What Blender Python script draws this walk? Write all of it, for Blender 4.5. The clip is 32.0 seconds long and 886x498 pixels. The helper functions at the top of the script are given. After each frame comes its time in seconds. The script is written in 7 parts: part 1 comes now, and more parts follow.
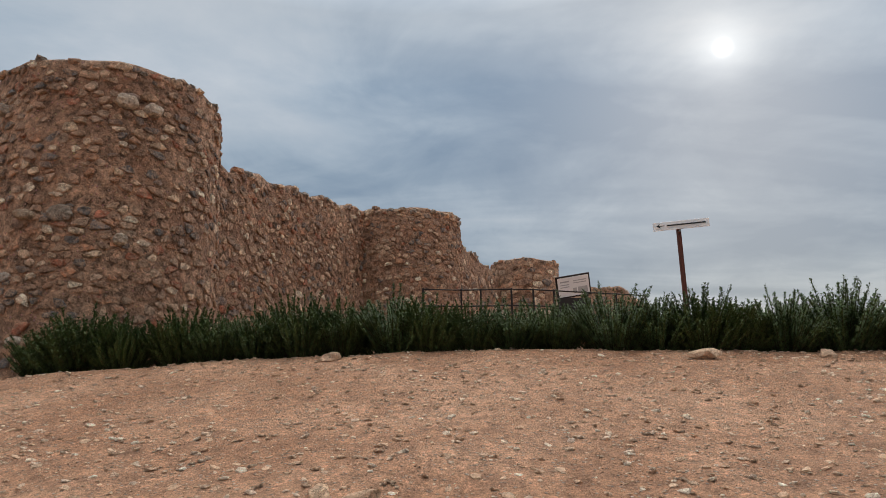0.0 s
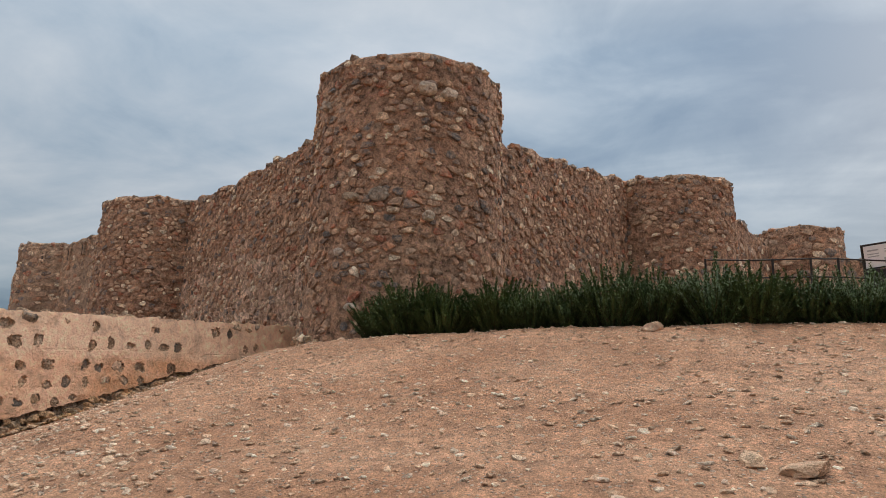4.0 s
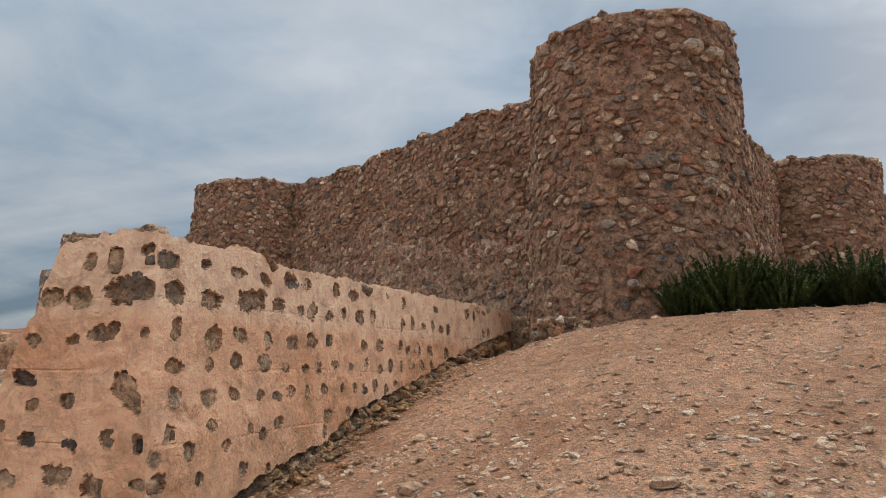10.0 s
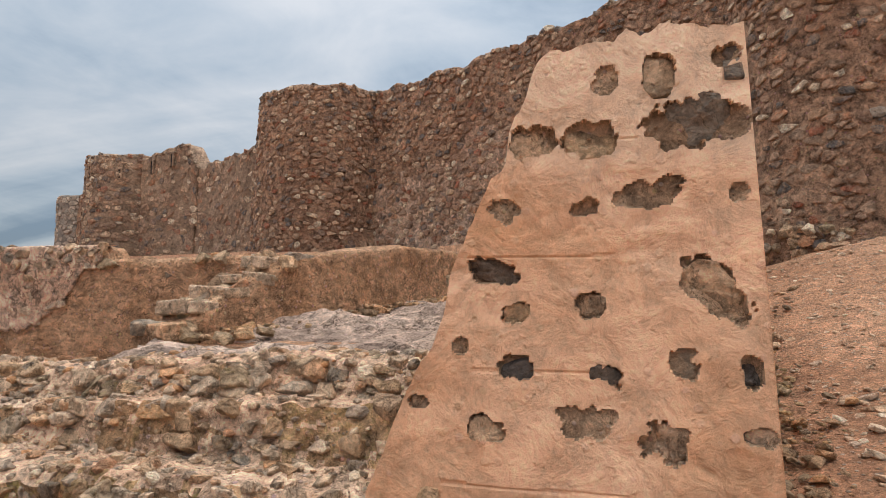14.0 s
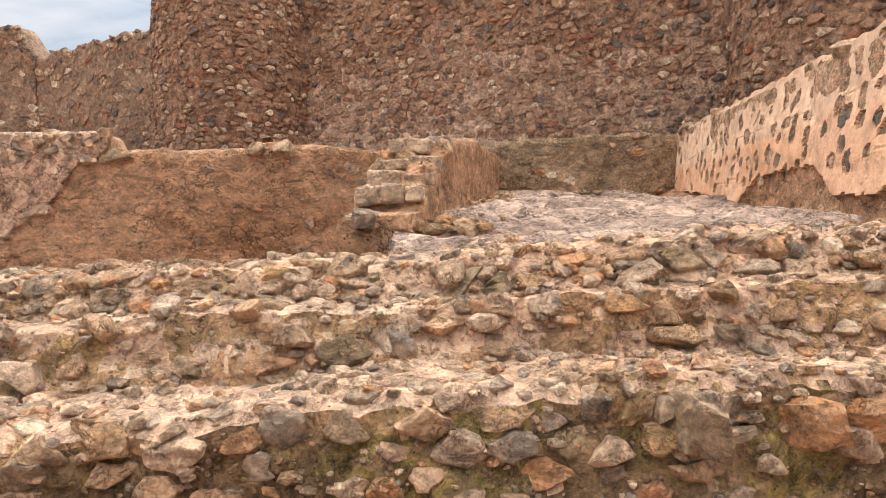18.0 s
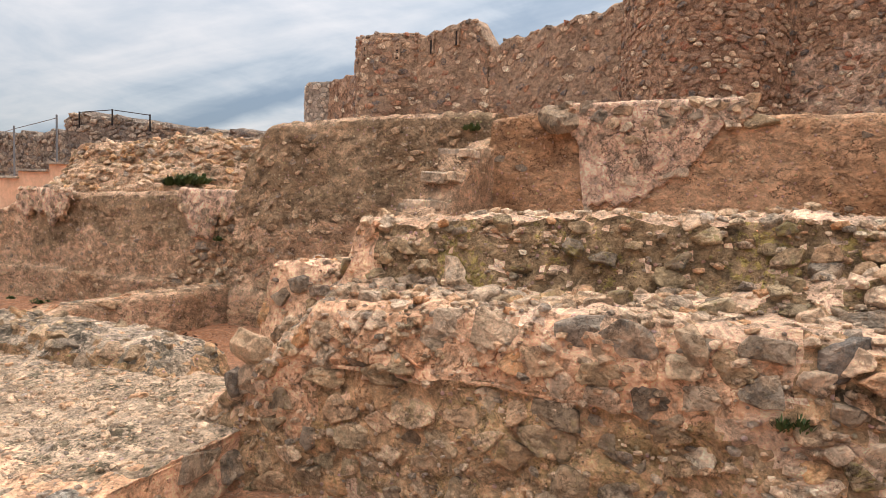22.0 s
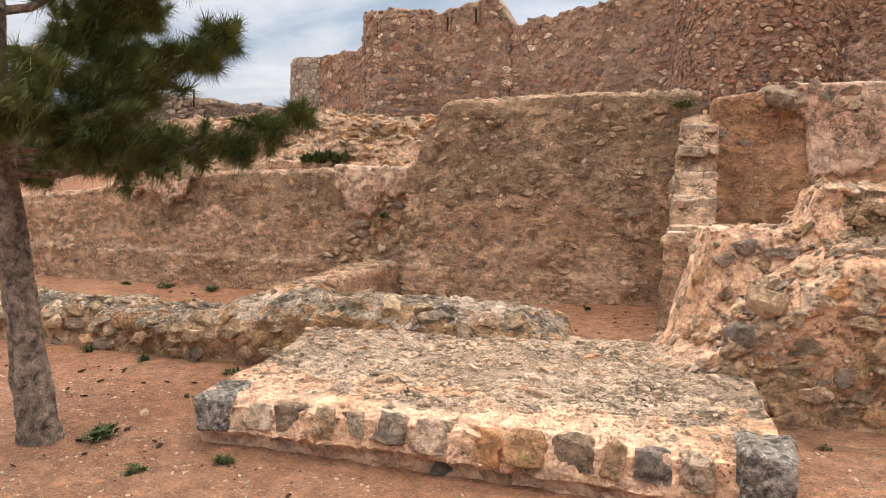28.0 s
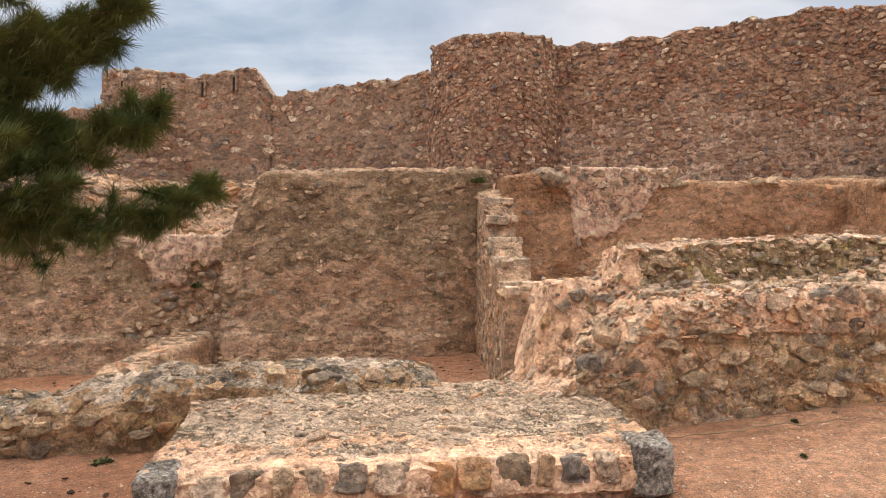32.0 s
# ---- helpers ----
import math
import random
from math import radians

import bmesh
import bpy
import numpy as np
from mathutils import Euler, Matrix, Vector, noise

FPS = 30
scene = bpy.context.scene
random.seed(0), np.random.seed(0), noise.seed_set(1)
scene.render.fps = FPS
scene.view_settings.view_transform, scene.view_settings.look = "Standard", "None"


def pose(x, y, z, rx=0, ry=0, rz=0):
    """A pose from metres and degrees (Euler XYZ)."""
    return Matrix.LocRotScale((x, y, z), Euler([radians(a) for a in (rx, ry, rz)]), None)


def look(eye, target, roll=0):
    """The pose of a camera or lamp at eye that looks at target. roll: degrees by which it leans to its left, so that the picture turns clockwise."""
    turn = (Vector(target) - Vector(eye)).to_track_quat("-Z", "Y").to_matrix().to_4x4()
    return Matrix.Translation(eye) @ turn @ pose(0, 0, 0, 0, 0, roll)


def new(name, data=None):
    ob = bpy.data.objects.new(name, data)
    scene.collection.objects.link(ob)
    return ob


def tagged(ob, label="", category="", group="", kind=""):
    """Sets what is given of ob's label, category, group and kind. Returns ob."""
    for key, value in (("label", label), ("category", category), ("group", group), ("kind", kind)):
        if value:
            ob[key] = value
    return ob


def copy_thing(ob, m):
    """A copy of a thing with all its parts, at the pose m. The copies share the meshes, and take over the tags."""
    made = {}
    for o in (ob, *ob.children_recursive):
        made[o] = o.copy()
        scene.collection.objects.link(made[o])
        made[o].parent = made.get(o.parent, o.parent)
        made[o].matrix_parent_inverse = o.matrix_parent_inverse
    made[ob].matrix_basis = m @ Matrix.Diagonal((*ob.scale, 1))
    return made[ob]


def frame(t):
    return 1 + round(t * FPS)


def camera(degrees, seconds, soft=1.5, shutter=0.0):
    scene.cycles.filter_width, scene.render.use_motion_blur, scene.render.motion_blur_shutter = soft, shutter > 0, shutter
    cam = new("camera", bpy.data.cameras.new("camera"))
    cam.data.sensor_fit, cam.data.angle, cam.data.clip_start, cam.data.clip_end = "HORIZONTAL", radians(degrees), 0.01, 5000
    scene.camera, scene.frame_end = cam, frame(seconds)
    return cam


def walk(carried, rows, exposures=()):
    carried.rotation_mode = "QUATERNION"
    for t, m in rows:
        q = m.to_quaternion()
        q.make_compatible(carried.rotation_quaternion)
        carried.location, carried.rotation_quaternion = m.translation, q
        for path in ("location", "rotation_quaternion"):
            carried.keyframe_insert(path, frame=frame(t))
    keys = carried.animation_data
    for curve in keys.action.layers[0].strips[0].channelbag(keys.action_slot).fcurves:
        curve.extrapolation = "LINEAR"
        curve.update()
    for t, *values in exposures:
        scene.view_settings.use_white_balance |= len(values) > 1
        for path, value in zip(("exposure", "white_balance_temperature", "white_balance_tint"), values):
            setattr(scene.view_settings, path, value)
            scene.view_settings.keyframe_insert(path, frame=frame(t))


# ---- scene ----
cam = camera(68.9, 32.0, soft=0.8)
METRES, EYE, TILT, LEAN, TURN = 20.0, 1.6, 0.0, 0.0, 0.0
ROWS = [
    (0.0, 0.0, 0.0, 0.0, 0.25, 12.77, 1.09),
    (0.5, -0.0007, 0.0, -0.0002, 4.82, 12.42, 0.94),
    (1.0, -0.0024, -0.0009, -0.0004, 8.9, 12.01, 0.73),
    (1.5, -0.0065, -0.0034, -0.0005, 12.44, 11.57, 0.45),
    (2.0, -0.0129, -0.0059, -0.0005, 15.42, 11.03, 0.0),
    (2.5, -0.0183, -0.008, -0.001, 17.68, 10.65, -0.65),
    (3.0, -0.0247, -0.0098, -0.0022, 19.15, 10.5, -1.23),
    (3.5, -0.0346, -0.0078, -0.0027, 19.75, 10.57, -1.53),
    (5.5, -0.0887, -0.0169, -0.0063, 19.21, 10.02, -1.84),
    (6.0, -0.1048, -0.0212, -0.0076, 18.95, 10.21, -2.27),
    (6.5, -0.1218, -0.0235, -0.009, 18.77, 10.65, -2.46),
    (7.0, -0.1407, -0.0237, -0.0098, 18.66, 11.21, -2.34),
    (7.5, -0.1601, -0.0272, -0.0116, 18.43, 11.61, -2.11),
    (8.0, -0.1776, -0.0285, -0.0121, 18.22, 11.74, -1.6),
    (8.5, -0.195, -0.0277, -0.0132, 18.17, 11.43, -1.12),
    (9.0, -0.2136, -0.0283, -0.0146, 18.13, 10.85, -0.79),
    (9.5, -0.2335, -0.0298, -0.0159, 17.74, 10.46, -0.64),
    (10.0, -0.2537, -0.029, -0.0168, 16.87, 10.46, -0.84),
    (10.5, -0.2744, -0.0284, -0.0179, 15.78, 10.94, -1.25),
    (11.0, -0.2932, -0.0267, -0.019, 14.84, 11.27, -1.62),
    (11.5, -0.3127, -0.0239, -0.0192, 14.52, 10.76, -1.5),
    (12.0, -0.332, -0.0214, -0.0206, 14.69, 9.38, -0.8),
    (12.5, -0.3503, -0.0169, -0.022, 14.81, 7.53, 0.14),
    (13.0, -0.3684, -0.0088, -0.0231, 14.76, 6.08, 0.52),
    (13.5, -0.3867, -0.0023, -0.0248, 14.84, 5.24, 0.13),
    (14.0, -0.4064, 0.0044, -0.0274, 15.23, 4.76, -0.55),
    (14.5, -0.4245, 0.0075, -0.028, 15.26, 4.01, -0.86),
    (15.0, -0.4442, 0.0067, -0.0294, 14.32, 2.47, -0.48),
    (15.5, -0.4643, 0.0098, -0.0308, 11.62, 0.23, 0.31),
    (17.5, -0.543, 0.0183, -0.0384, -2.25, -3.44, 1.07),
    (18.0, -0.5611, 0.0185, -0.0392, -2.01, -2.27, 0.73),
    (18.5, -0.5793, 0.0175, -0.041, -0.19, -0.95, 0.08),
    (19.0, -0.596, 0.0157, -0.0417, 2.14, -0.47, -0.91),
    (19.5, -0.6137, 0.011, -0.0427, 5.38, -1.07, -1.64),
    (20.0, -0.6337, 0.008, -0.044, 9.38, -2.18, -1.91),
    (20.5, -0.6513, 0.0024, -0.045, 13.61, -3.08, -1.89),
    (21.0, -0.6698, -0.0052, -0.0466, 18.09, -3.65, -1.89),
    (21.5, -0.6882, -0.0086, -0.0485, 21.99, -3.74, -2.01),
    (22.0, -0.7051, -0.0144, -0.0501, 25.19, -4.02, -2.14),
    (22.5, -0.7223, -0.0225, -0.0518, 27.57, -4.66, -2.4),
    (23.0, -0.7395, -0.0283, -0.0539, 29.14, -5.35, -2.36),
    (23.5, -0.7553, -0.0369, -0.0547, 30.12, -6.2, -2.13),
    (24.0, -0.7694, -0.0476, -0.0547, 30.51, -7.06, -1.83),
    (24.5, -0.7837, -0.056, -0.0557, 30.36, -7.58, -1.51),
    (25.0, -0.7967, -0.0641, -0.0555, 29.6, -7.63, -1.4),
    (25.5, -0.8094, -0.0741, -0.0558, 28.4, -7.31, -1.59),
    (27.5, -0.8672, -0.0964, -0.0596, 19.54, -5.94, -1.79),
    (28.0, -0.8811, -0.0984, -0.0591, 16.31, -5.61, -1.43),
    (28.5, -0.8944, -0.1035, -0.0596, 12.67, -5.01, -1.33),
    (29.0, -0.9051, -0.1047, -0.0599, 8.9, -4.19, -1.32),
    (29.5, -0.915, -0.1054, -0.0599, 5.51, -3.5, -1.42),
    (30.0, -0.9246, -0.1118, -0.0601, 2.42, -3.2, -1.42),
    (30.5, -0.9294, -0.1187, -0.0595, -0.4, -2.7, -1.32),
    (31.0, -0.9301, -0.1252, -0.0595, -3.16, -1.99, -1.11),
    (31.5, -0.9348, -0.1306, -0.0586, -5.6, -0.72, -0.62),
    (32.0, -0.9462, -0.1336, -0.0592, -8.04, 0.41, -0.1),
]
walk(cam, [(t, pose(0, 0, EYE, TILT, LEAN, TURN) @ pose(METRES * x, METRES * y, METRES * z, 90 + pitch, roll, yaw)) for t, x, y, z, yaw, pitch, roll in ROWS],
     exposures=[(0.0, 0.1, 6500, 10), (1.0, 0.15, 6500, 10), (3.0, 0.29, 6500, 10), (6.0, 0.28, 6500, 10), (9.0, 0.18, 6500, 10), (11.0, 0.13, 6500, 10), (12.0, 0.2, 6550, 10), (13.0, 0.42, 6600, 11), (15.0, 0.58, 6750, 13), (17.5, 0.95, 7050, 16),
                (19.0, 1.03, 7100, 17), (21.0, 1.0, 7100, 17), (23.0, 0.86, 6950, 15), (25.0, 0.86, 6900, 15), (28.0, 0.95, 7050, 17), (30.0, 0.95, 7100, 17), (32.0, 0.84, 7000, 16)])

# ---- sky, sun ----
SUN_AZ, SUN_EL = radians(25.8), radians(27.1)
SUN_DIR = Vector((math.sin(SUN_AZ) * math.cos(SUN_EL), math.cos(SUN_AZ) * math.cos(SUN_EL), math.sin(SUN_EL)))


class Nodes:
    """Small helper round a node tree."""

    def __init__(self, tree):
        self.tree = tree
        tree.nodes.clear()

    def add(self, kind, **sockets):
        n = self.tree.nodes.new(kind)
        for k, v in sockets.items():
            self.put(n.inputs[k.replace("_", " ")], v)
        return n

    def put(self, socket, v):
        if isinstance(v, bpy.types.NodeSocket):
            self.tree.links.new(v, socket)
        else:
            socket.default_value = v

    def math(self, op, a, b=0.0, c=0.0, clamp=False):
        n = self.tree.nodes.new("ShaderNodeMath")
        n.operation, n.use_clamp = op, clamp
        for s, v in zip(n.inputs, (a, b, c)):
            self.put(s, v)
        return n.outputs[0]

    def mix(self, f, a, b, mode="MIX"):
        n = self.tree.nodes.new("ShaderNodeMix")
        n.data_type, n.blend_type = "RGBA", mode
        self.put(n.inputs[0], f)
        self.put(n.inputs[6], a)
        self.put(n.inputs[7], b)
        return n.outputs[2]

    def ramp(self, f, stops, mode="LINEAR"):
        n = self.tree.nodes.new("ShaderNodeValToRGB")
        n.color_ramp.interpolation = mode
        e = n.color_ramp.elements
        while len(e) < len(stops):
            e.new(0.5)
        for el, (p, c) in zip(e, stops):
            el.position, el.color = p, c
        self.put(n.inputs[0], f)
        return n.outputs[0]

    def noise(self, vec, scale, detail=4.0, rough=0.55, distort=0.0):
        n = self.add("ShaderNodeTexNoise", Scale=scale, Detail=detail, Roughness=rough, Distortion=distort)
        if vec is not None:
            self.put(n.inputs["Vector"], vec)
        return n.outputs[0]


def rgb(r, g, b):
    return (r, g, b, 1.0)


world = bpy.data.worlds.new("overcast_sky")
scene.world = world
world.use_nodes = True
N = Nodes(world.node_tree)
coord = N.add("ShaderNodeTexCoord").outputs["Generated"]
sep = N.add("ShaderNodeSeparateXYZ", Vector=coord)
up = N.math("MAXIMUM", sep.outputs[2], 0.0)
lift = N.math("ADD", up, 0.22)
flat = N.add("ShaderNodeCombineXYZ", X=N.math("DIVIDE", sep.outputs[0], lift), Y=N.math("DIVIDE", sep.outputs[1], lift), Z=0.0).outputs[0]
stretch = N.add("ShaderNodeMapping", Vector=flat, Rotation=(0, 0, 0.75), Scale=(0.55, 1.5, 1.0)).outputs[0]
big = N.noise(stretch, 0.85, 5.0, 0.5, 0.8)
fine = N.noise(flat, 2.6, 6.0, 0.6, 0.4)
cloud = N.math("ADD", N.math("MULTIPLY", big, 0.75), N.math("MULTIPLY", fine, 0.25))
tone = N.ramp(cloud, [(0.41, rgb(0.205, 0.30, 0.415)), (0.475, rgb(0.30, 0.395, 0.50)), (0.53, rgb(0.43, 0.52, 0.61)), (0.63, rgb(0.64, 0.69, 0.74))])
high = N.add("ShaderNodeMapRange", Value=up, From_Min=0.54, From_Max=0.9, To_Min=0.0, To_Max=3.5).outputs[0]
zen = N.math("ADD", N.math("MULTIPLY_ADD", up, 0.75, 0.50), high)
grey = N.add("ShaderNodeMapRange", Value=up, From_Min=0.45, From_Max=0.75, To_Min=0.0, To_Max=0.9).outputs[0]
tone = N.mix(grey, tone, rgb(0.56, 0.55, 0.53))
side = N.add("ShaderNodeMapRange", Value=sep.outputs[1], From_Min=-0.7, From_Max=0.2, To_Min=0.78, To_Max=1.0).outputs[0]
zen = N.math("MULTIPLY", zen, side)
bright = N.mix(1.0, tone, N.add("ShaderNodeCombineColor", Red=zen, Green=zen, Blue=zen).outputs[0], "MULTIPLY")
nish = N.add("ShaderNodeTexSky")
nish.sky_type, nish.sun_disc, nish.sun_elevation, nish.sun_rotation = "NISHITA", False, SUN_EL, SUN_AZ
sky_mix = N.mix(0.88, N.mix(1.0, nish.outputs[0], rgb(0.1, 0.1, 0.1), "MULTIPLY"), bright)
dot = N.add("ShaderNodeVectorMath")
dot.operation = "DOT_PRODUCT"
N.put(dot.inputs[0], coord)
N.put(dot.inputs[1], SUN_DIR)
facing = N.math("MAXIMUM", dot.outputs["Value"], 0.0)
glow = N.math("ADD", N.math("MULTIPLY", N.math("POWER", facing, 30000.0), 0.6), N.math("MULTIPLY", N.math("POWER", facing, 1200.0), 0.30))
lit = N.mix(1.0, sky_mix, N.mix(glow, rgb(0, 0, 0), rgb(1.0, 0.97, 0.90)), "ADD")
glow2 = N.math("MULTIPLY", N.math("POWER", facing, 30000.0), 0.5)
lit = N.mix(1.0, lit, N.add("ShaderNodeCombineColor", Red=glow2, Green=glow2, Blue=glow2).outputs[0], "ADD")
bg = N.add("ShaderNodeBackground", Color=lit, Strength=1.0)
out = N.add("ShaderNodeOutputWorld", Surface=bg.outputs[0])

sun_data = bpy.data.lights.new("sun", "SUN")
sun_data.energy, sun_data.angle, sun_data.color = 0.55, radians(20), (1.0, 0.95, 0.87)
sun = new("sun", sun_data)
sun.matrix_world = look(SUN_DIR * 60, (0, 0, 0))

# ---- materials ----


def material(name):
    m = bpy.data.materials.new(name)
    m.use_nodes = True
    n = Nodes(m.node_tree)
    bsdf = n.add("ShaderNodeBsdfPrincipled", Roughness=0.9)
    bsdf.inputs["Specular IOR Level"].default_value = 0.25
    n.add("ShaderNodeOutputMaterial", Surface=bsdf.outputs[0])
    pos = n.add("ShaderNodeNewGeometry").outputs["Position"]
    return m, n, bsdf, pos


def bump(n, bsdf, height, strength, dist):
    b = n.add("ShaderNodeBump", Height=height, Strength=strength, Distance=dist)
    n.put(bsdf.inputs["Normal"], b.outputs[0])


def chips(n, pos, scale, low, pits):
    """Crisp broken grains at two sizes, and small pits with their shade painted dark: a factor for the colour and a
    height.
    """
    warp = n.add("ShaderNodeTexNoise", Vector=pos, Scale=scale * 0.5, Detail=3.0).outputs[1]
    vec = n.add("ShaderNodeVectorMath")
    vec.operation = "MULTIPLY_ADD"
    n.put(vec.inputs[0], warp)
    n.put(vec.inputs[1], (1.6 / scale, 1.6 / scale, 1.6 / scale))
    n.put(vec.inputs[2], pos)
    one = n.add("ShaderNodeTexVoronoi", Vector=vec.outputs[0], Scale=scale)
    two = n.add("ShaderNodeTexVoronoi", Vector=vec.outputs[0], Scale=scale * 2.7)
    a = n.add("ShaderNodeSeparateColor", Color=one.outputs["Color"])
    b = n.add("ShaderNodeSeparateColor", Color=two.outputs["Color"])
    f = n.math("ADD", n.math("MULTIPLY_ADD", a.outputs[0], 1.0 - low, low), n.math("MULTIPLY_ADD", b.outputs[0], 1.0 - low, low - 1.0 + low))
    f = n.math("MULTIPLY_ADD", f, 0.5, 0.5 * (1.0 - low) + 0.5)
    hole = n.ramp(one.outputs["Distance"], [(0.10, rgb(1, 1, 1)), (0.30, rgb(0, 0, 0))])
    sel = n.ramp(a.outputs[1], [(0.86, rgb(0, 0, 0)), (0.90, rgb(1, 1, 1))])
    pit = n.math("MULTIPLY", n.math("MULTIPLY", hole, sel), pits)
    f = n.math("MULTIPLY", f, n.math("SUBTRACT", 1.0, n.math("MULTIPLY", pit, 0.75)))
    h = n.math("SUBTRACT", n.math("ADD", n.math("MULTIPLY", a.outputs[2], 0.5), n.math("MULTIPLY", b.outputs[2], 0.25)), n.math("MULTIPLY", pit, 1.2))
    return f, h


def creases(n, pos, scale, width, low=0.45, high=0.56):
    """Broken hairline fissures: 1 in the crack, 0 elsewhere."""
    line_ = n.math("ABSOLUTE", n.math("SUBTRACT", n.noise(pos, scale, 6.0, 0.68, 0.6), 0.5))
    f = n.ramp(line_, [(0.0, rgb(1, 1, 1)), (width, rgb(0, 0, 0))])
    return n.math("MULTIPLY", f, n.ramp(n.noise(pos, scale * 0.45, 3.0), [(low, rgb(0, 0, 0)), (high, rgb(1, 1, 1))]))


def mat_stone(name, palette, grain=1.0, lichen=0.0, smear=(0.36, 0.25, 0.18, 0.35), veins=0.55):
    """Field stones: each piece takes its own tone from the palette."""
    m, n, bsdf, pos = material(name)
    r = n.math("FRACT", n.math("ADD", n.add("ShaderNodeObjectInfo").outputs["Random"], n.add("ShaderNodeNewGeometry").outputs["Random Per Island"]))
    k = len(palette)
    base = n.ramp(r, [((i + 0.0) / k, rgb(*c)) for i, c in enumerate(palette)], "CONSTANT")
    mid = n.noise(pos, 11.0, 6.0, 0.65, 0.3)
    small = n.noise(pos, 70.0, 5.0, 0.8)
    val = n.math("ADD", n.math("MULTIPLY", mid, 2.6), n.math("MULTIPLY", small, 0.8))
    val = n.math("MAXIMUM", n.math("MULTIPLY_ADD", val, grain, 1.0 - 1.7 * grain), 0.25)
    cf, ch = chips(n, pos, 34.0, 0.55, 0.5)
    val = n.math("MULTIPLY", val, cf)
    col = n.mix(1.0, base, n.add("ShaderNodeCombineColor", Red=val, Green=val, Blue=val).outputs[0], "MULTIPLY")
    dust = n.ramp(n.noise(pos, 8.0, 7.0, 0.8, 0.5), [(0.47, rgb(0, 0, 0)), (0.53, rgb(1, 1, 1))])
    col = n.mix(n.math("MULTIPLY", dust, smear[3]), col, n.mix(1.0, rgb(*smear[:3]), n.add("ShaderNodeCombineColor", Red=val, Green=val, Blue=val).outputs[0], "MULTIPLY"))
    if lichen:
        lv = n.ramp(n.math("MULTIPLY_ADD", n.noise(pos, 2.2, 2.0), 0.5, n.math("MULTIPLY", n.noise(pos, 26.0, 4.0, 0.7), 0.6)), [(0.60, rgb(0, 0, 0)), (0.63, rgb(1, 1, 1))])
        col = n.mix(n.math("MULTIPLY", lv, lichen), col, rgb(0.42, 0.34, 0.12))
    crust = n.ramp(n.noise(pos, 17.0, 6.0, 0.75, 0.8), [(0.56, rgb(0, 0, 0)), (0.60, rgb(1, 1, 1))])
    col = n.mix(n.math("MULTIPLY", crust, veins), col, n.mix(0.6, col, rgb(0.68, 0.48, 0.33)))
    fis = creases(n, pos, 13.0, 0.018)
    # Fissures get their inner shade as a darker colour, besides the groove.
    col = n.mix(n.math("MULTIPLY", fis, 0.7), col, n.mix(1.0, col, rgb(0.25, 0.2, 0.17), "MULTIPLY"))
    mid = n.math("SUBTRACT", mid, n.math("MULTIPLY", fis, 0.35))
    n.put(bsdf.inputs["Base Color"], col)
    bump(n, bsdf, n.math("ADD", n.math("ADD", mid, n.math("MULTIPLY", dust, 0.15)), n.math("ADD", n.math("MULTIPLY", small, 0.25), n.math("MULTIPLY", ch, 0.35))), 1.0, 0.055)
    return m


